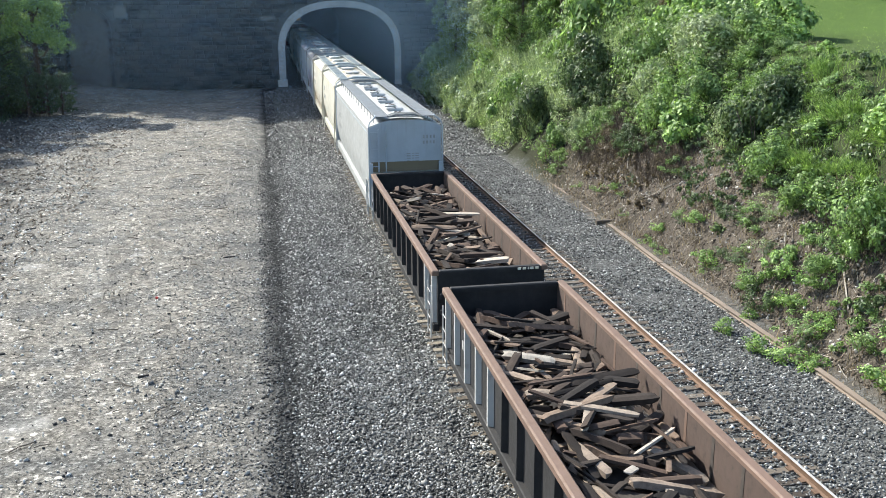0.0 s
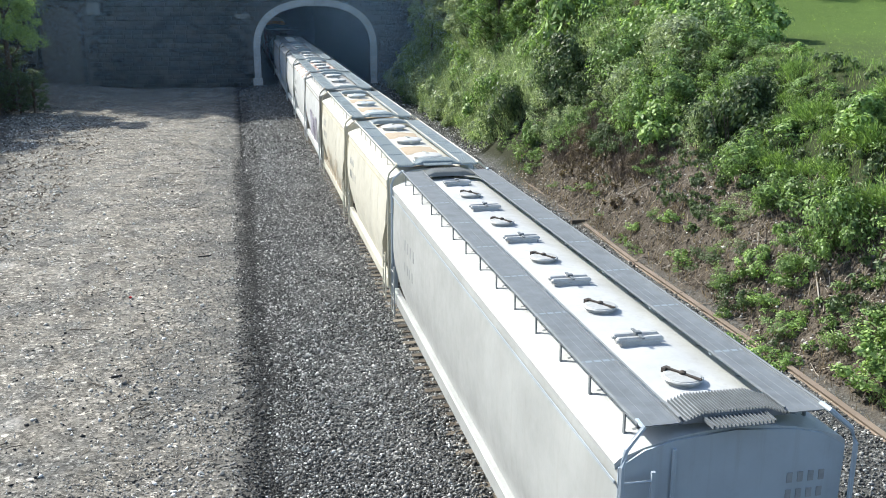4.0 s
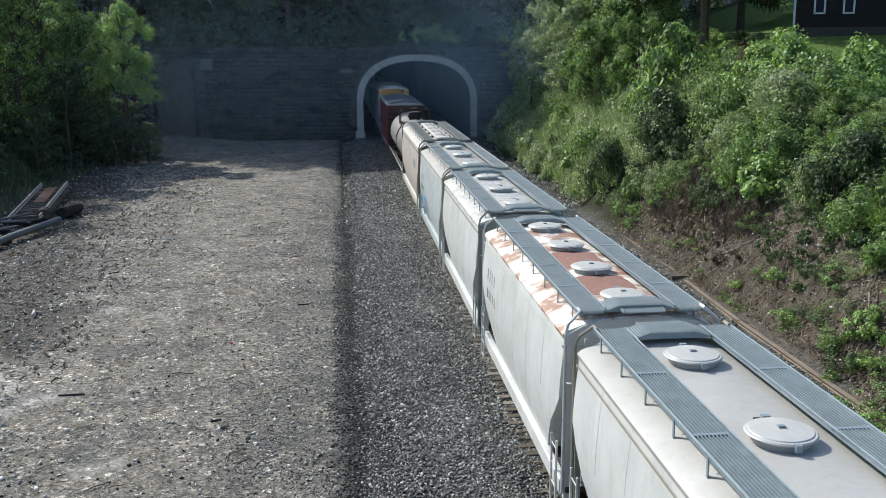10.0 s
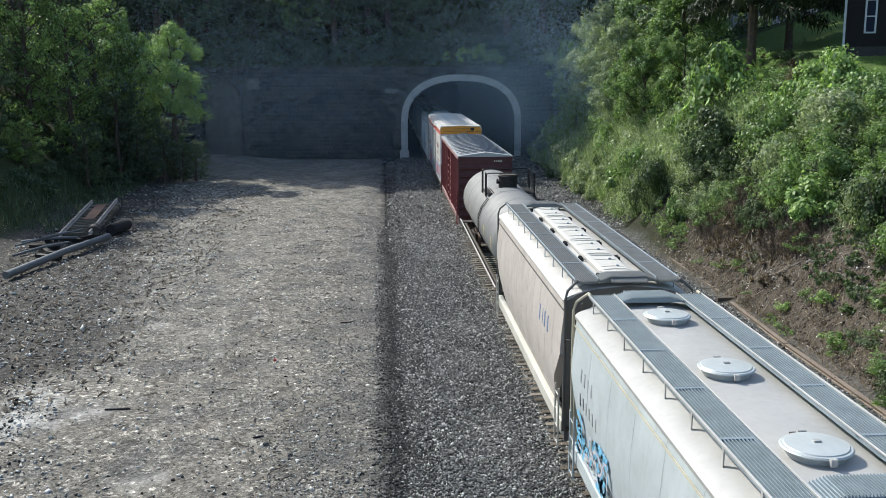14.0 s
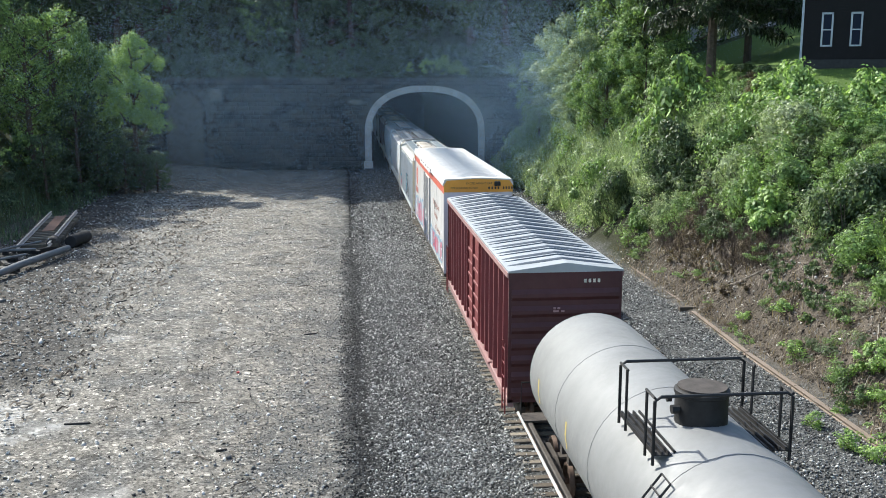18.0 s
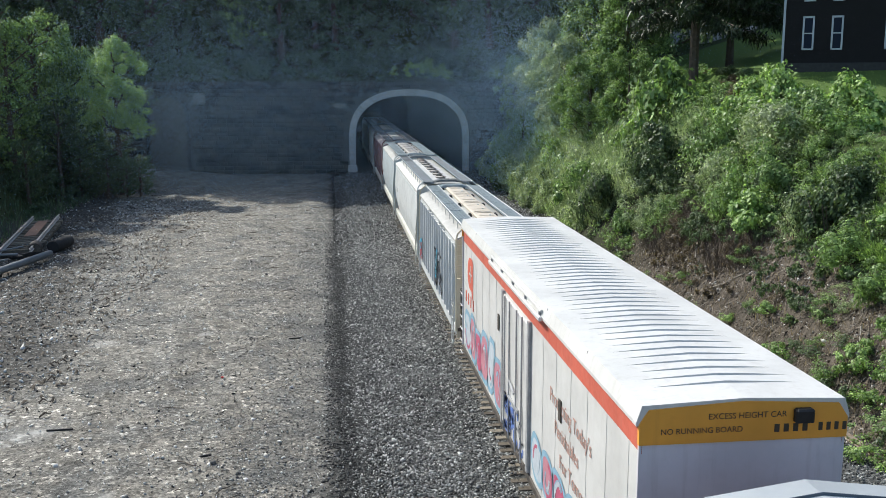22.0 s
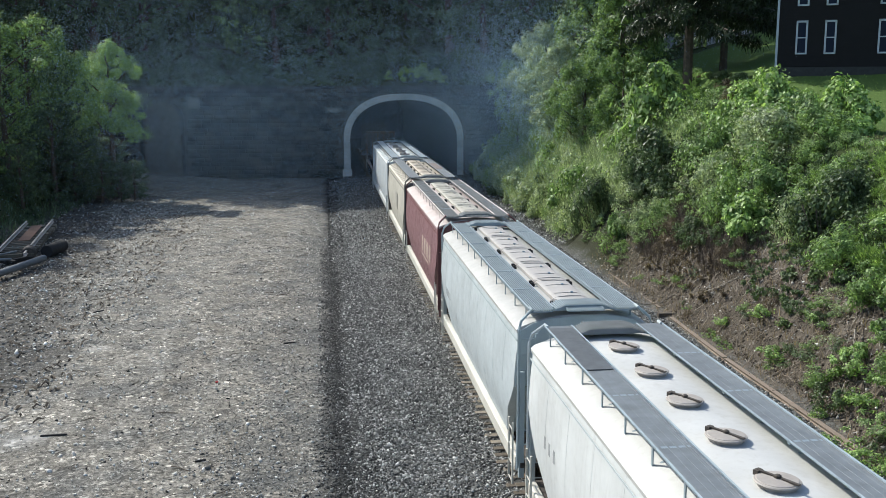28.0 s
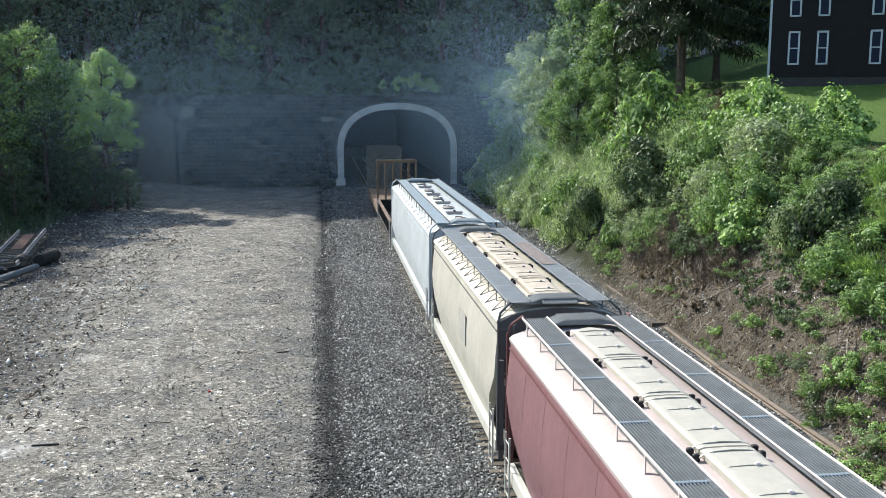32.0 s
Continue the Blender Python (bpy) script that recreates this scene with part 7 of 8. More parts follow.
_rg = np.random.default_rng(31)
blades("slope_grass", "fine green grass and weeds on the sunny slope", 9000, (17.6, 23.0, 13.0, 44.0), _rg, 0.24, 0.014, LEAF_FEATHERY)
blades("lawn_grass", "short mown lawn grass above the slope", 36000, (22.0, 46.0, 20.0, 66.0), _rg, 0.07, 0.02, GRASS, lambda a, b, c: a > 22.4 + 1.6 * smoothstep(38, 48, b) + 2.4 * smoothstep(48, 56, b))
blades("far_tall_grass", "tall pale grass and weeds on the far slope", 26000, (15.6, 22.5, 55.0, 94.0), _rg, 1.25, 0.028, LEAF_PALE)
blades("brambles", "tangled dark dead brambles over the bare soil", 9000, (15.9, 18.2, 37.0, 48.0), _rg, 0.55, 0.008, BARK, lambda a, b, c: a - 16.2 > 1.0 * wob(a, b, 0.35, 6))
blades("dry_grass", "dry grass and dead stalks on the bare slope", 5000, (14.3, 18.5, 16.0, 52.0), _rg, 0.28, 0.014, DRYGRASS)
_pts = []
for i in range(90):
    y = _rg.uniform(36, 47)
    x = _rg.uniform(15.6, 17.6)
    _pts.append((x, y, height(x, y), _rg.uniform(0.15, 0.7)))
brush("dead_brush", "brown dead brush and roots on the bare soil slope", _pts, _rg, 0.11, 26, LEAF_OLIVE, 0.8, 0.35)
_pts = []
for i in range(80):
    y = _rg.uniform(13, 27)
    x = 15.0 + 3.2 * _rg.random() ** 0.8
    _pts.append((x, y, height(x, y), _rg.uniform(0.25, 0.85)))
brush("low_weeds", "low bright weeds creeping over the foot of the slope", _pts, _rg, 0.10, 34, LEAF_MID, 1.0, 0.5)
blades("bank_grass", "tall grass at the foot of the shaded bank, darkened in its colour", 3500, (-26.0, -20.5, 60.0, 100.0), _rg, 0.6, 0.03, LEAF_DARK)


def fallen_sticks(name, label, n, area, rng, length, wide, material):
    """Thin dead sticks and roots lying on the slope."""
    x, y = rng.uniform(area[0], area[1], n), rng.uniform(area[2], area[3], n)
    a, l = rng.uniform(0, math.pi, n), length * rng.uniform(0.3, 1.4, n)
    ex, ey = x + np.cos(a) * l, y + np.sin(a) * l
    p = np.array([(u, v, height(u, v) + 0.02) for u, v in zip(x, y)])
    q = np.array([(u, v, height(u, v) + 0.05) for u, v in zip(ex, ey)])
    c = (p + q) / 2 + np.stack([0 * x, 0 * x, rng.uniform(0, 0.10, n)], 1)
    s = np.stack([-np.sin(a), np.cos(a), 0 * a], 1) * (wide * rng.uniform(0.5, 1.6, n))[:, None]
    k = np.array([0.0, 0.0, 1.0]) * wide * 1.3
    v = np.stack([p - s, p + s, p + k, c - s, c + s, c + k, q - s * 0.4, q + s * 0.4, q + k * 0.4], 1).reshape(-1, 3)
    t = np.array([(0, 3, 5, 2), (3, 6, 8, 5), (1, 2, 5, 4), (4, 5, 8, 7)])
    f = (t[None] + 9 * np.arange(n)[:, None, None]).reshape(-1, 4)
    tagged(new(name, fast_mesh(name, v, f, material)), label, "sticks", kind="stuff")


STICKS = pieces_mat("dead_stick_wood", [(0.0, (0.03, 0.024, 0.02)), (0.5, (0.10, 0.08, 0.06)), (0.85, (0.24, 0.20, 0.16)), (1.0, (0.45, 0.41, 0.35))], 0.9)
fallen_sticks("slope_sticks", "dead sticks and roots tangled over the bare soil slope", 4200, (14.5, 18.3, 20.0, 50.0), _rg, 0.5, 0.009, STICKS)
fallen_sticks("margin_chips", "bleached wood chips and bark along the lot's margin", 1800, (-22.0, -9.0, 28.0, 84.0), _rg, 0.28, 0.04, STICKS)


# ---- loose stones ----
CLOD = pieces_mat("soil_clod", [(0.0, (0.035, 0.028, 0.022)), (0.6, (0.11, 0.088, 0.066)), (1.0, (0.22, 0.185, 0.14))], 0.95)
LIME_CHIP = pieces_mat("white_stone_chip", [(0.0, (0.40, 0.39, 0.36)), (1.0, (0.82, 0.80, 0.76))], 0.6)


def stones(name, label, n, area, rng, size, material, flat=0.7, lift=0.35, test=None, category="gravel"):
    x, y = rng.uniform(area[0], area[1], n), area[2] + (area[3] - area[2]) * rng.random(n) ** 1.35
    z = np.array([height(a, b) for a, b in zip(x, y)])
    if test is not None:
        k = np.array([test(a, b) for a, b in zip(x, y)])
        x, y, z = x[k], y[k], z[k]
        n = len(x)
    base = np.array([(1, 0, 0), (0, 1, 0), (-1, 0, 0), (0, -1, 0), (0, 0, 1), (0, 0, -1)], float)
    tri = np.array([(0, 1, 4), (1, 2, 4), (2, 3, 4), (3, 0, 4), (1, 0, 5), (2, 1, 5), (3, 2, 5), (0, 3, 5)])
    p = base[None] * (1 + rng.uniform(-0.3, 0.3, (n, 6, 1))) * (size * rng.lognormal(0, 0.3, n))[:, None, None] * rng.uniform(0.65, 1.25, (n, 1, 3)) * (1, 1, flat)
    q = rng.normal(0, 1, (n, 4)) * (1, 0.45, 0.45, 1)
    q /= np.linalg.norm(q, axis=1, keepdims=True)
    w, a, b, c = q.T
    R = np.stack([np.stack([1 - 2 * (b * b + c * c), 2 * (a * b - c * w), 2 * (a * c + b * w)], 1), np.stack([2 * (a * b + c * w), 1 - 2 * (a * a + c * c), 2 * (b * c - a * w)], 1), np.stack([2 * (a * c - b * w), 2 * (b * c + a * w), 1 - 2 * (a * a + b * b)], 1)], 1)
    v = np.einsum("nij,nkj->nki", R, p) + np.stack([x, y, z + size * lift], 1)[:, None]
    f = (tri[None] + 6 * np.arange(n)[:, None, None]).reshape(-1, 3)
    return tagged(new(name, fast_mesh(name, v.reshape(-1, 3), f, material)), label, category, kind="stuff")


_rg = np.random.default_rng(8)
_dr = random.Random(9)
stones("ballast_bed", "dark grey crushed stone ballast beside the track", 56000, (0.3, 4.6, 12.5, 58.0), _rg, 0.036, BALLAST, test=lambda a, b: _dr.random() < smoothstep(0.15, 1.0, a + 0.5 * wob(a, b, 0.6)))
stones("ditch_stones", "dark gravel in the drainage ditch", 24000, (-0.5, 1.5, 12.5, 60.0), _rg, 0.032, DARKSTONE, test=lambda a, b: _dr.random() < 1.25 - abs(a - 0.5) / 0.9 + 0.3 * wob(a, b, 0.7))
stones("ditch_far", "dark gravel in the ditch towards the tunnel", 1800, (0.0, 1.0, 55.0, 96.0), _rg, 0.05, DARKSTONE)
stones("ballast_far", "dark grey crushed stone ballast towards the tunnel", 12000, (0.2, 5.0, 55.0, 104.0), _rg, 0.05, BALLAST)
stones("ballast_right", "grey crushed stone ballast along the second track", 20000, (11.1, 14.4, 13.0, 62.0), _rg, 0.034, BALLAST)
stones("ballast_right_far", "grey crushed stone ballast along the second track towards the tunnel", 7000, (11.1, 15.6, 58.0, 105.0), _rg, 0.06, BALLAST)
stones("ballast_between", "grey crushed stone ballast between the rails", 15000, (8.2, 11.6, 12.5, 60.0), _rg, 0.036, BALLAST, 0.7, 0.75)
stones("ballast_shoulder", "grey crushed stone ballast round the tie ends", 3500, (4.1, 5.1, 12.5, 60.0), _rg, 0.036, BALLAST, 0.7, 0.3)
stones("lot_gravel", "coarse grey gravel along the edge of the ballast", 26000, (-6.0, 0.3, 14.0, 66.0), _rg, 0.026, BALLAST, 0.6, 0.3, lambda a, b: _dr.random() < smoothstep(-5.5, 0.3, a + 2.2 * wob(a, b, 0.35) + 1.2 * wob(a, b, 1.1, 3)))
stones("lot_pebbles", "pale and grey pebbles strewn over the dirt lot", 46000, (-16.0, -0.4, 16.0, 62.0), _rg, 0.023, PEBBLE, 0.5, 0.25, lambda a, b: _dr.random() < 0.55 + 1.2 * wob(a, b, 0.3, 8))
stones("lot_clods", "dark clods and cinders scattered over the dirt lot", 1500, (-16.0, -0.2, 17.0, 80.0), _rg, 0.042, DARKSTONE, 0.5, 0.3)
stones("pale_chips", "white stone chips scattered over the dirt lot", 3600, (-18.0, -0.4, 17.0, 84.0), _rg, 0.05, LIME_CHIP, 0.5, 0.3)
stones("lot_rubble", "small rubble and chips along the edge of the lot", 5200, (-24.0, -7.5, 24.0, 92.0), _rg, 0.05, PEBBLE, 0.4, 0.25, lambda a, b: a < -10.0 - 0.06 * (b - 34) + 2.5 * wob(a, b, 0.2, 4) + 1.5 * wob(a, b, 0.7))
stones("dark_rubble", "dark clods and cinders along the edge of the lot", 2400, (-24.0, -7.5, 24.0, 90.0), _rg, 0.06, DARKSTONE, 0.6, 0.3, lambda a, b: a < -10.3 - 0.06 * (b - 34) + 2.5 * wob(a, b, 0.2, 4) + 1.5 * wob(a, b, 0.7, 5))
stones("margin_flecks", "pale chips among the debris along the lot's margin", 4600, (-22.0, -7.0, 22.0, 84.0), _rg, 0.065, LIME_CHIP, 0.35, 0.4, lambda a, b: wob(a, b, 0.8, 2) > -0.1 and a < -8.6 - 0.05 * (b - 34) + 2.5 * wob(a, b, 0.2, 4))
stones("soil_clods", "clods and crumbs of brown soil on the bare slope", 7000, (14.3, 18.2, 18.0, 50.0), _rg, 0.045, CLOD, 0.8, 0.25, category="soil")
stones("slope_stones", "stones and clods on the bare soil slope", 3500, (14.0, 18.0, 15.0, 52.0), _rg, 0.05, PEBBLE, 0.8, 0.3)


# ---- engine smoke and haze ----

def smoke(name, n, middle, spread, floor, seed, flake):
    """Engine smoke and haze as countless tiny flakes before the tunnel, the haze's blue put into their colour."""
    m_, nt, b = mat("blue_haze_flake", 1.0)
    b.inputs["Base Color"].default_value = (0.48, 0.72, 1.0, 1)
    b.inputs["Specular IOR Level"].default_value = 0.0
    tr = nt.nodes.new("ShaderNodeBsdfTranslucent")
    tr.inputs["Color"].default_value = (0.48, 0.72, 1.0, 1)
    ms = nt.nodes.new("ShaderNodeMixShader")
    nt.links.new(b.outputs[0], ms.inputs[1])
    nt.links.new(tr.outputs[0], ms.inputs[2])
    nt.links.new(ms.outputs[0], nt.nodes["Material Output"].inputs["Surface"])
    # evenly strewn places, thinning out from the middle of the cloud
    k = np.arange(1, n + 1)[:, None] * np.array([0.8191725134, 0.6710436067, 0.5497004779]) + 0.137 * seed
    u = np.clip(k % 1.0, 1e-5, 1 - 1e-5)
    p = 0.5513 * np.log(u / (1 - u)) * spread + middle
    p = p[(p[:, 2] > floor) & (p[:, 1] < PORTAL_Y - 0.5)]
    rng = np.random.default_rng(seed)
    p = p + rng.normal(0, 0.05, p.shape)
    a = rng.uniform(0, 2.1, (len(p), 1)) + np.array([0.0, 2.094, 4.189])
    v = (p[:, None] + flake * np.stack([np.cos(a), 0.0 * a, np.sin(a)], 2)).reshape(-1, 3)
    return tagged(new(name, fast_mesh(name, v, np.arange(len(v)).reshape(-1, 3), m_)), "thin engine smoke and haze before the tunnel mouth, tinted blue", "smoke", kind="stuff")


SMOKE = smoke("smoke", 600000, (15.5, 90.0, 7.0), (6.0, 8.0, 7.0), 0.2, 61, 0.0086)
# a wider cloud, added as haze that lifts the darks at the left
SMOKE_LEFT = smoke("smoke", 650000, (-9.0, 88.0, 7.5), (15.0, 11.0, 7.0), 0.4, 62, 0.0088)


# ---- house on the lawn ----
def house():
    dark = plain("dark_siding", (0.007, 0.006, 0.007), 0.9, 0, 0.3, 2.0)
    trim = plain("white_trim", (0.42, 0.46, 0.51), 0.5, 0, 0.1)
    glass, gt, gb = mat("window_glass", 0.08)
    gb.inputs["Base Color"].default_value = (0.012, 0.02, 0.04, 1)
    gb.inputs["Specular IOR Level"].default_value = 0.05
    x0, y0 = 28.85, 60.0
    h = empty("house", pose(x0, y0, 10.75, 0, 0, -27), "dark-sided two-storey wooden house with white sash windows", "house")
    wall = part("wall", Mesh().box(0, 13.0, 0, 8.0, -1.5, 6.6), dark, h)
    for i in range(36):
        z = 0.1 + 0.18 * i
        part("siding_board", Mesh().add([(0, -0.02, z), (13, -0.02, z), (13, -0.004, z + 0.175), (0, -0.004, z + 0.175), (0, 0.0, z), (13, 0.0, z)], [(0, 1, 2, 3), (0, 4, 5, 1)]), dark, wall)
    part("corner_board", Mesh().box(-0.04, 0.1, -0.05, 0.1, -0.6, 6.6), trim, h)
    part("foundation", Mesh().box(-0.05, 13.05, -0.06, 0.5, -1.5, 0.05), plain("grey_foundation", (0.035, 0.036, 0.036), 0.9), h)
    part("roof", Mesh().loft([[(-0.4, -0.5, 6.5), (13.4, -0.5, 6.5), (13.4, 4, 9.2), (-0.4, 4, 9.2)], [(-0.4, -0.5, 6.7), (13.4, -0.5, 6.7), (13.4, 4, 9.4), (-0.4, 4, 9.4)]]).loft([[(-0.4, 8.5, 6.5), (13.4, 8.5, 6.5), (13.4, 4, 9.2), (-0.4, 4, 9.2)], [(-0.4, 8.5, 6.7), (13.4, 8.5, 6.7), (13.4, 4, 9.4), (-0.4, 4, 9.4)]]), dark, h)
    for z in (0.85, 3.85):
        for x in (1.15, 2.85, 5.95, 8.2, 10.4):
            w = part("window", Mesh().box(x, x + 0.7, -0.07, -0.02, z, z + 0.1).box(x, x + 0.7, -0.07, -0.02, z + 1.98, z + 2.1).box(x, x + 0.11, -0.07, -0.02, z, z + 2.1).box(x + 0.59, x + 0.7, -0.07, -0.02, z, z + 2.1).box(x + 0.1, x + 0.6, -0.06, -0.02, z + 1.0, z + 1.07), trim, h, "white wooden sash window frame")
            for a, b in ((0.1, 1.0), (1.07, 1.98)):
                part("pane", Mesh().box(x + 0.11, x + 0.59, -0.045, -0.03, z + a, z + b), glass, w)


house()
ROADM = plain("pale_asphalt", (0.22, 0.22, 0.22), 0.9, 0, 0.15, 1.0)
_road = Mesh()
_pr = [(34 + 3.4 * i, 114 - 1.3 * i) for i in range(16)]
for (xa, ya), (xb, yb) in zip(_pr, _pr[1:]):
    _road.add([(xa, ya, height(xa, ya) + 0.12), (xb, yb, height(xb, yb) + 0.12), (xb, yb + 5, height(xb, yb + 5) + 0.12), (xa, ya + 5, height(xa, ya + 5) + 0.12)], [(0, 1, 2, 3)])
tagged(part("road", _road, ROADM, None), "pale asphalt lane behind the house", "road", kind="structure")


# ---- things lying about ----
RUSTBEAM = paint("rusted_steel_beam", (0.21, 0.165, 0.13), 0.75, 0.6, (0.13, 0.10, 0.08))
OLDWOOD = pieces_mat("bleached_wood", [(0.0, (0.10, 0.085, 0.07)), (0.6, (0.24, 0.205, 0.165)), (1.0, (0.42, 0.38, 0.33))], 0.9, "object", 10.0, 0.4)
PIPE = paint("grey_pipe", (0.13, 0.14, 0.15), 0.4, 0.3, (0.05, 0.045, 0.04))


def old_rail(pts, label, w=0.08, h=0.15):
    m = Mesh()
    for (xa, ya), (xb, yb) in zip(pts, pts[1:]):
        d = Vector((xb - xa, yb - ya, 0)).normalized()
        nn = Vector((-d.y, d.x, 0))
        ring = []
        for x, y in ((xa, ya), (xb, yb)):
            z = -0.20
            ring.append([(x + nn.x * u, y + nn.y * u, z + v) for u, v in ((-w, 0), (w, 0), (w, 0.03), (0.035, 0.05), (0.035, h - 0.05), (0.085, h - 0.03), (0.085, h), (-0.085, h), (-0.085, h - 0.03), (-0.035, h - 0.05), (-0.035, 0.05), (-w, 0.03))])
        m.loft(ring)
    return tagged(part("old_rail", m, RUSTBEAM, None), label, "rail", "discarded rails")


old_rail([(14.5, 38.5), (14.28, 32.4)], "long rusty discarded rail along the foot of the slope")
old_rail([(14.27, 32.3), (14.25, 21.6), (14.1, 17.0), (13.9, 9.0)], "pale rusted discarded rail half hidden by weeds")
old_rail([(14.7, 40.5), (14.75, 47.0), (15.0, 56.0), (15.6, 66.0)], "dark old rail lying beside the second track", 0.1, 0.12)
tagged(part("wood_block", Mesh().slab(14.1, 15.0, 39.0, 39.25, -0.2, 0.0, 0.02), OLDWOOD, None), "dark weathered timber at the rail's end", "timber")


def track_panel():
    t = empty("track_panel", pose(-19.1, 63.2, -0.05, 1, -2, 8), "discarded track panel of brown rails on rotten ties", "track panel")
    for s in (-0.85, 0.85):
        part("rail", Mesh().prism([(s - 0.09, 0.2), (s + 0.09, 0.2), (s + 0.025, 0.25), (s + 0.025, 0.34), (s + 0.055, 0.35), (s + 0.055, 0.40), (s - 0.055, 0.40), (s - 0.055, 0.35), (s - 0.025, 0.34), (s - 0.025, 0.25)], -6.6, 6.4), plain("pale_worn_rail", (0.50, 0.44, 0.40), 0.5, 0.2), t)
    form = Mesh().slab(-1.25, 1.25, -0.12, 0.12, 0, 0.2, 0.02).data("tie", TIE)
    for i in range(18):
        put("tie", form, t, pose(0, -5.5 + 0.62 * i, 0, 0, 0, _r.uniform(-3, 3)))
    part("deck_plate", Mesh().box(-0.35, 0.35, -1.0, 5.0, 0.21, 0.24), paint("rust_brown_plate", (0.22, 0.12, 0.08), 0.8, 0.5), t)
    for i, (x, y, l, rz) in enumerate(((-16.4, 59.6, 2.3, -8), (-17.5, 58.3, 1.1, 12))):
        d = Mesh()
        d.lathe([(0.02, -l / 2), (0.34, -l / 2), (0.38, -l / 2 + 0.06), (0.38, l / 2 - 0.06), (0.34, l / 2), (0.02, l / 2)], 18, Matrix.Rotation(radians(90), 4, "X"))
        tagged(part("steel_drum", d, GRIME if i else GON_OUT, None, smooth=40, m=pose(x, y, 0.05, 0, 0, rz)), "dark steel cylinder lying on the ground", "drum", "scrap drums")
    for x0, y0, x1, y1, z, r in ((-18.3, 46.5, -16.2, 56.6, 0.0, 0.19), (-20.6, 55.0, -17.7, 55.7, 0.12, 0.08), (-19.6, 51.0, -17.8, 54.2, 0.1, 0.07), (-20.2, 53.0, -18.0, 57.6, 0.25, 0.06)):
        tagged(part("steel_pipe", Mesh().tube([(x0, y0, z - 0.1), ((x0 + x1) / 2, (y0 + y1) / 2, z + 0.03), (x1, y1, z)], r, 12), PIPE, None, smooth=50), "long grey steel pipe dumped at the lot's edge", "pipe", "scrap pipes")
    for x, y, rz in ((-18.6, 56.8, 70), (-17.9, 57.2, -35), (-19.2, 54.6, 75), (-18.6, 53.2, 30), (-19.9, 57.3, 15), (-18.0, 51.6, 60)):
        tagged(part("timber", Mesh().slab(-0.14, 0.14, -0.9, 0.9, 0, 0.2, 0.02), BLACK, None, m=pose(x, y, -0.3, 0, 0, rz)), "dark oily timber in the scrap pile", "timber", "scrap timbers")


track_panel()


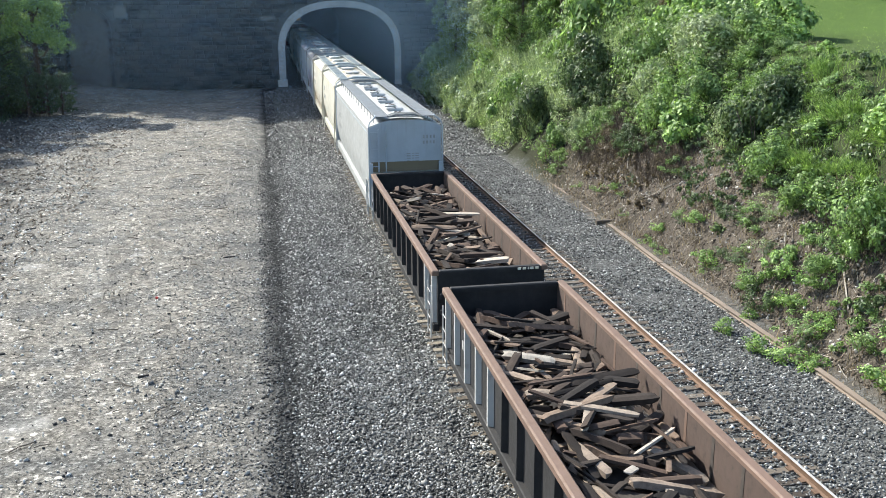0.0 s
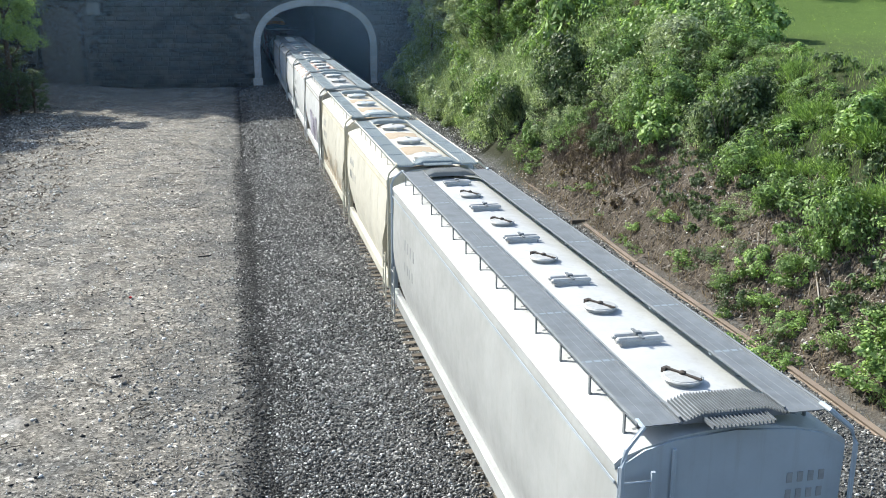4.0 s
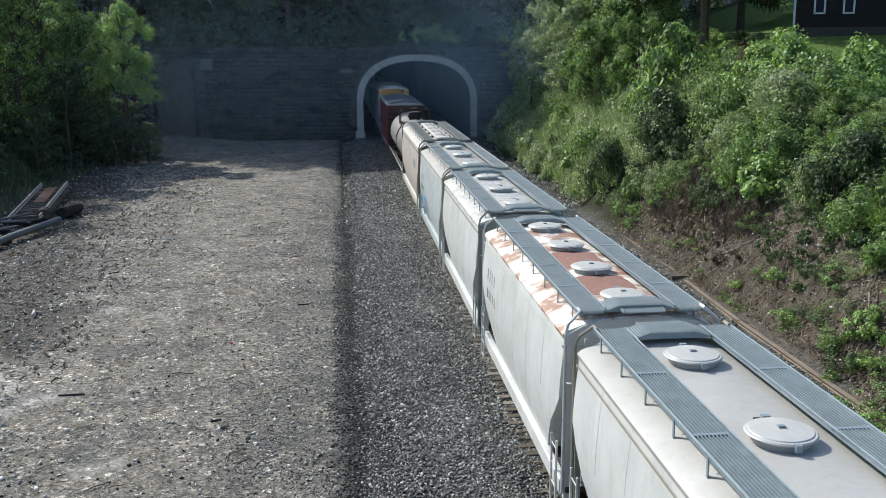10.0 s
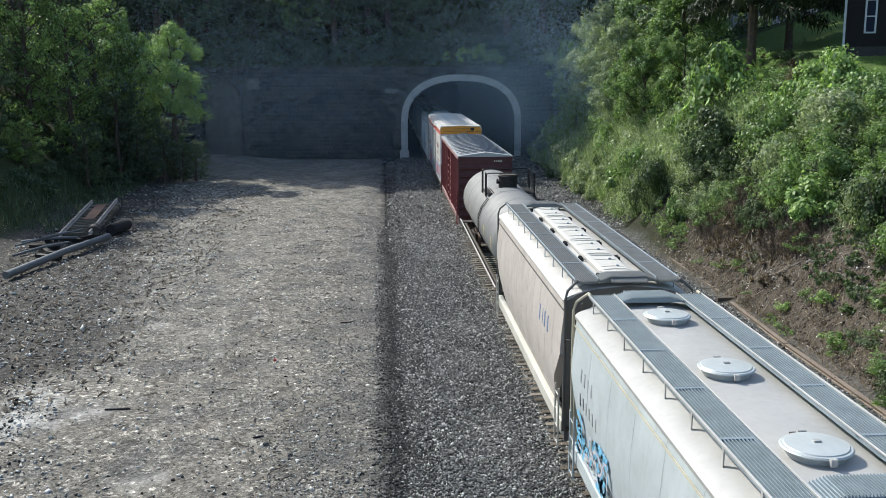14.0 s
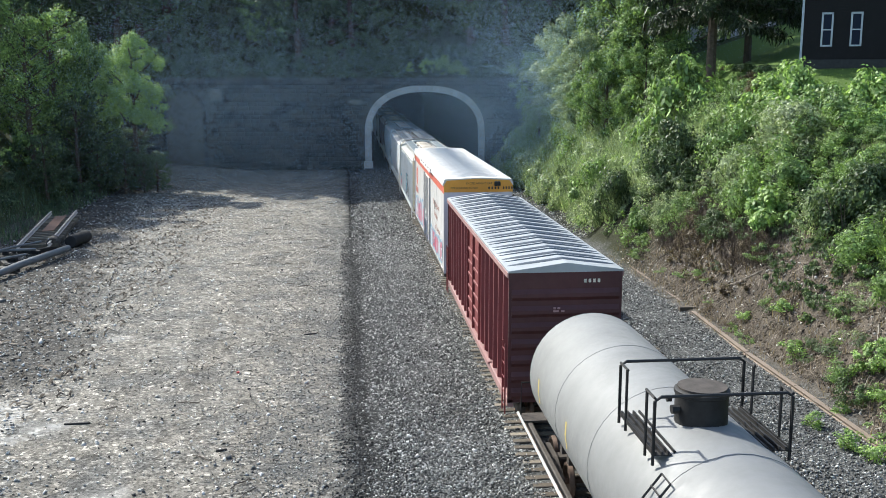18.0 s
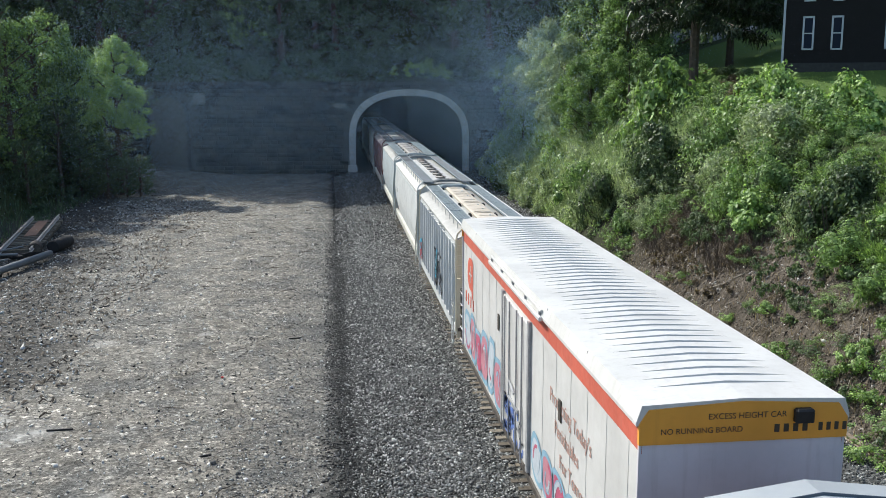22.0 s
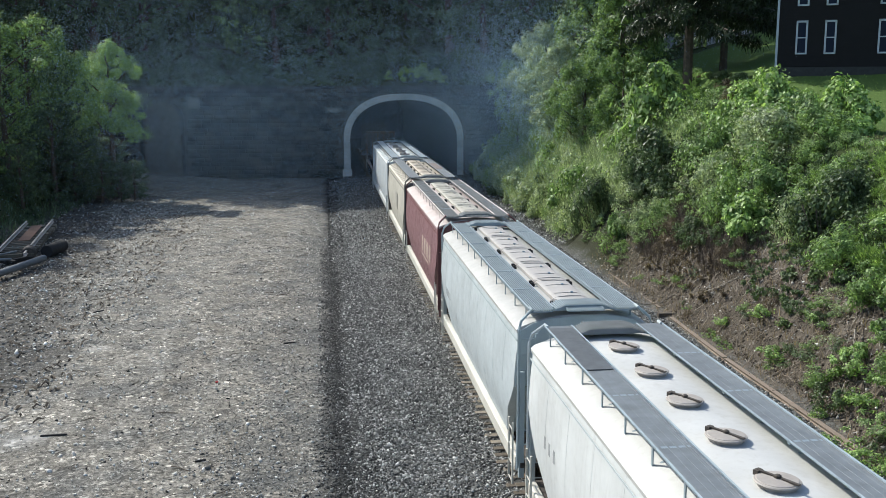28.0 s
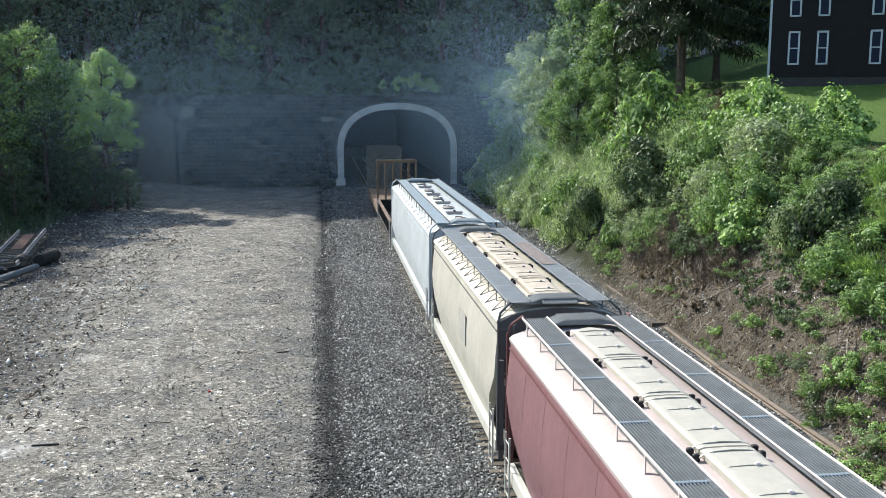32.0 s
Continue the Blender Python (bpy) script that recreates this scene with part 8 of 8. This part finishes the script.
def litter():
    rnd = random.Random(77)
    form = [Mesh().tube([(-l / 2, 0, 0), (0, 0.03, 0.015), (l / 2, -0.02, 0)], r, 5).data("stick", OLDWOOD) for l, r in ((0.35, 0.008), (0.5, 0.012), (0.22, 0.008))]
    group = empty("wood_litter", pose(0, 0, 0), "scattered bleached sticks and chips on the lot", "sticks")
    for i in range(230):
        x, y = rnd.uniform(-19, -0.5), 17 + 70 * rnd.random() ** 1.2
        if rnd.random() < 0.55:
            x = rnd.uniform(-24, -11) - 0.04 * y + 2
        put("stick", rnd.choice(form), group, pose(x, y, height(x, y) + 0.02, 0, rnd.uniform(-5, 5), rnd.uniform(0, 180)))
    twigs = [Mesh().tube([(-l / 2, 0, 0.01), (-0.1 * l, 0.06 * l, 0.03), (0.2 * l, -0.02 * l, 0.03), (l / 2, 0.03 * l, 0.02)], r, 4).data("twig", BARK) for l, r in ((0.22, 0.010), (0.38, 0.011), (0.7, 0.013))]
    litter_ = empty("twig_litter", pose(0, 0, 0), "thin dark twigs lying about on the lot", "twigs")
    for i in range(170):
        x, y = rnd.uniform(-20, 0.2), 18 + 62 * rnd.random() ** 1.3
        put("twig", rnd.choice(twigs), litter_, pose(x, y, height(x, y) + 0.015, 0, 0, rnd.uniform(-75, 75)))
    branch = empty("dead_branches", pose(0, 0, 0), "bleached dead branches caught on the soil slope", "branches")
    for i in range(34):
        y, u = rnd.uniform(18, 50), rnd.uniform(0.3, 4.5)
        x = 14.2 + u
        a = rnd.uniform(-0.9, 0.9)
        l = rnd.uniform(0.5, 1.4)
        p = [(x + math.sin(a) * l * s, y + math.cos(a) * l * s, height(x + math.sin(a) * l * s, y + math.cos(a) * l * s) + 0.06 + 0.1 * (s == 1)) for s in (-0.5, 0.0, 0.5, 1)]
        part("branch", Mesh().tube(p, rnd.uniform(0.012, 0.028), 5), OLDWOOD, branch)
    for x, y, l, rz in ((-8.12, 28.04, 0.75, 3), (-3.6, 25.5, 0.3, 20), (-1.6, 37.5, 0.5, 10), (-10.4, 44.0, 0.5, 40)):
        tagged(part("dark_stick", Mesh().slab(-l / 2, l / 2, -0.028, 0.028, 0, 0.05, 0.01), BLACK, None, m=pose(x, y, height(x, y) + 0.0, 0, 0, rz)), "short dark stick on the dirt", "stick", "dark sticks")
    tagged(part("red_cap", Mesh().lathe([(0.045, 0), (0.055, 0.02), (0.05, 0.05), (0.02, 0.065)], 12), flat_col("red_plastic", (0.40, 0.015, 0.02)), None, m=pose(-3.92, 32.6, height(-3.92, 32.6))), "small red plastic cap on the dirt", "cap")


litter()


def motions():
    for ob, y in CARS:
        walk(ob, [(t, pose(TRACK_X[0], y - SPEED * t, 0)) for t in TIMES])
    # the smoke is pushed out of the tunnel and drifts on slowly
    walk(SMOKE_LEFT, [(0.0, pose(0, 6.0, 0)), (6.0, pose(0, 9.0, -0.5)), (14.0, pose(0, 7.5, -0.5)), (20.0, pose(0, 0, 0)), (32.0, pose(0.5, -1.0, 0.3))])
    walk(SMOKE, [(0.0, pose(-1.0, 4.0, 0)), (6.0, pose(-2.0, 8.0, 0)), (12.0, pose(-1.5, 6.0, 0)), (18.0, pose(0, 0, 0)), (32.0, pose(1.5, -1.5, 0.5))])


motions()
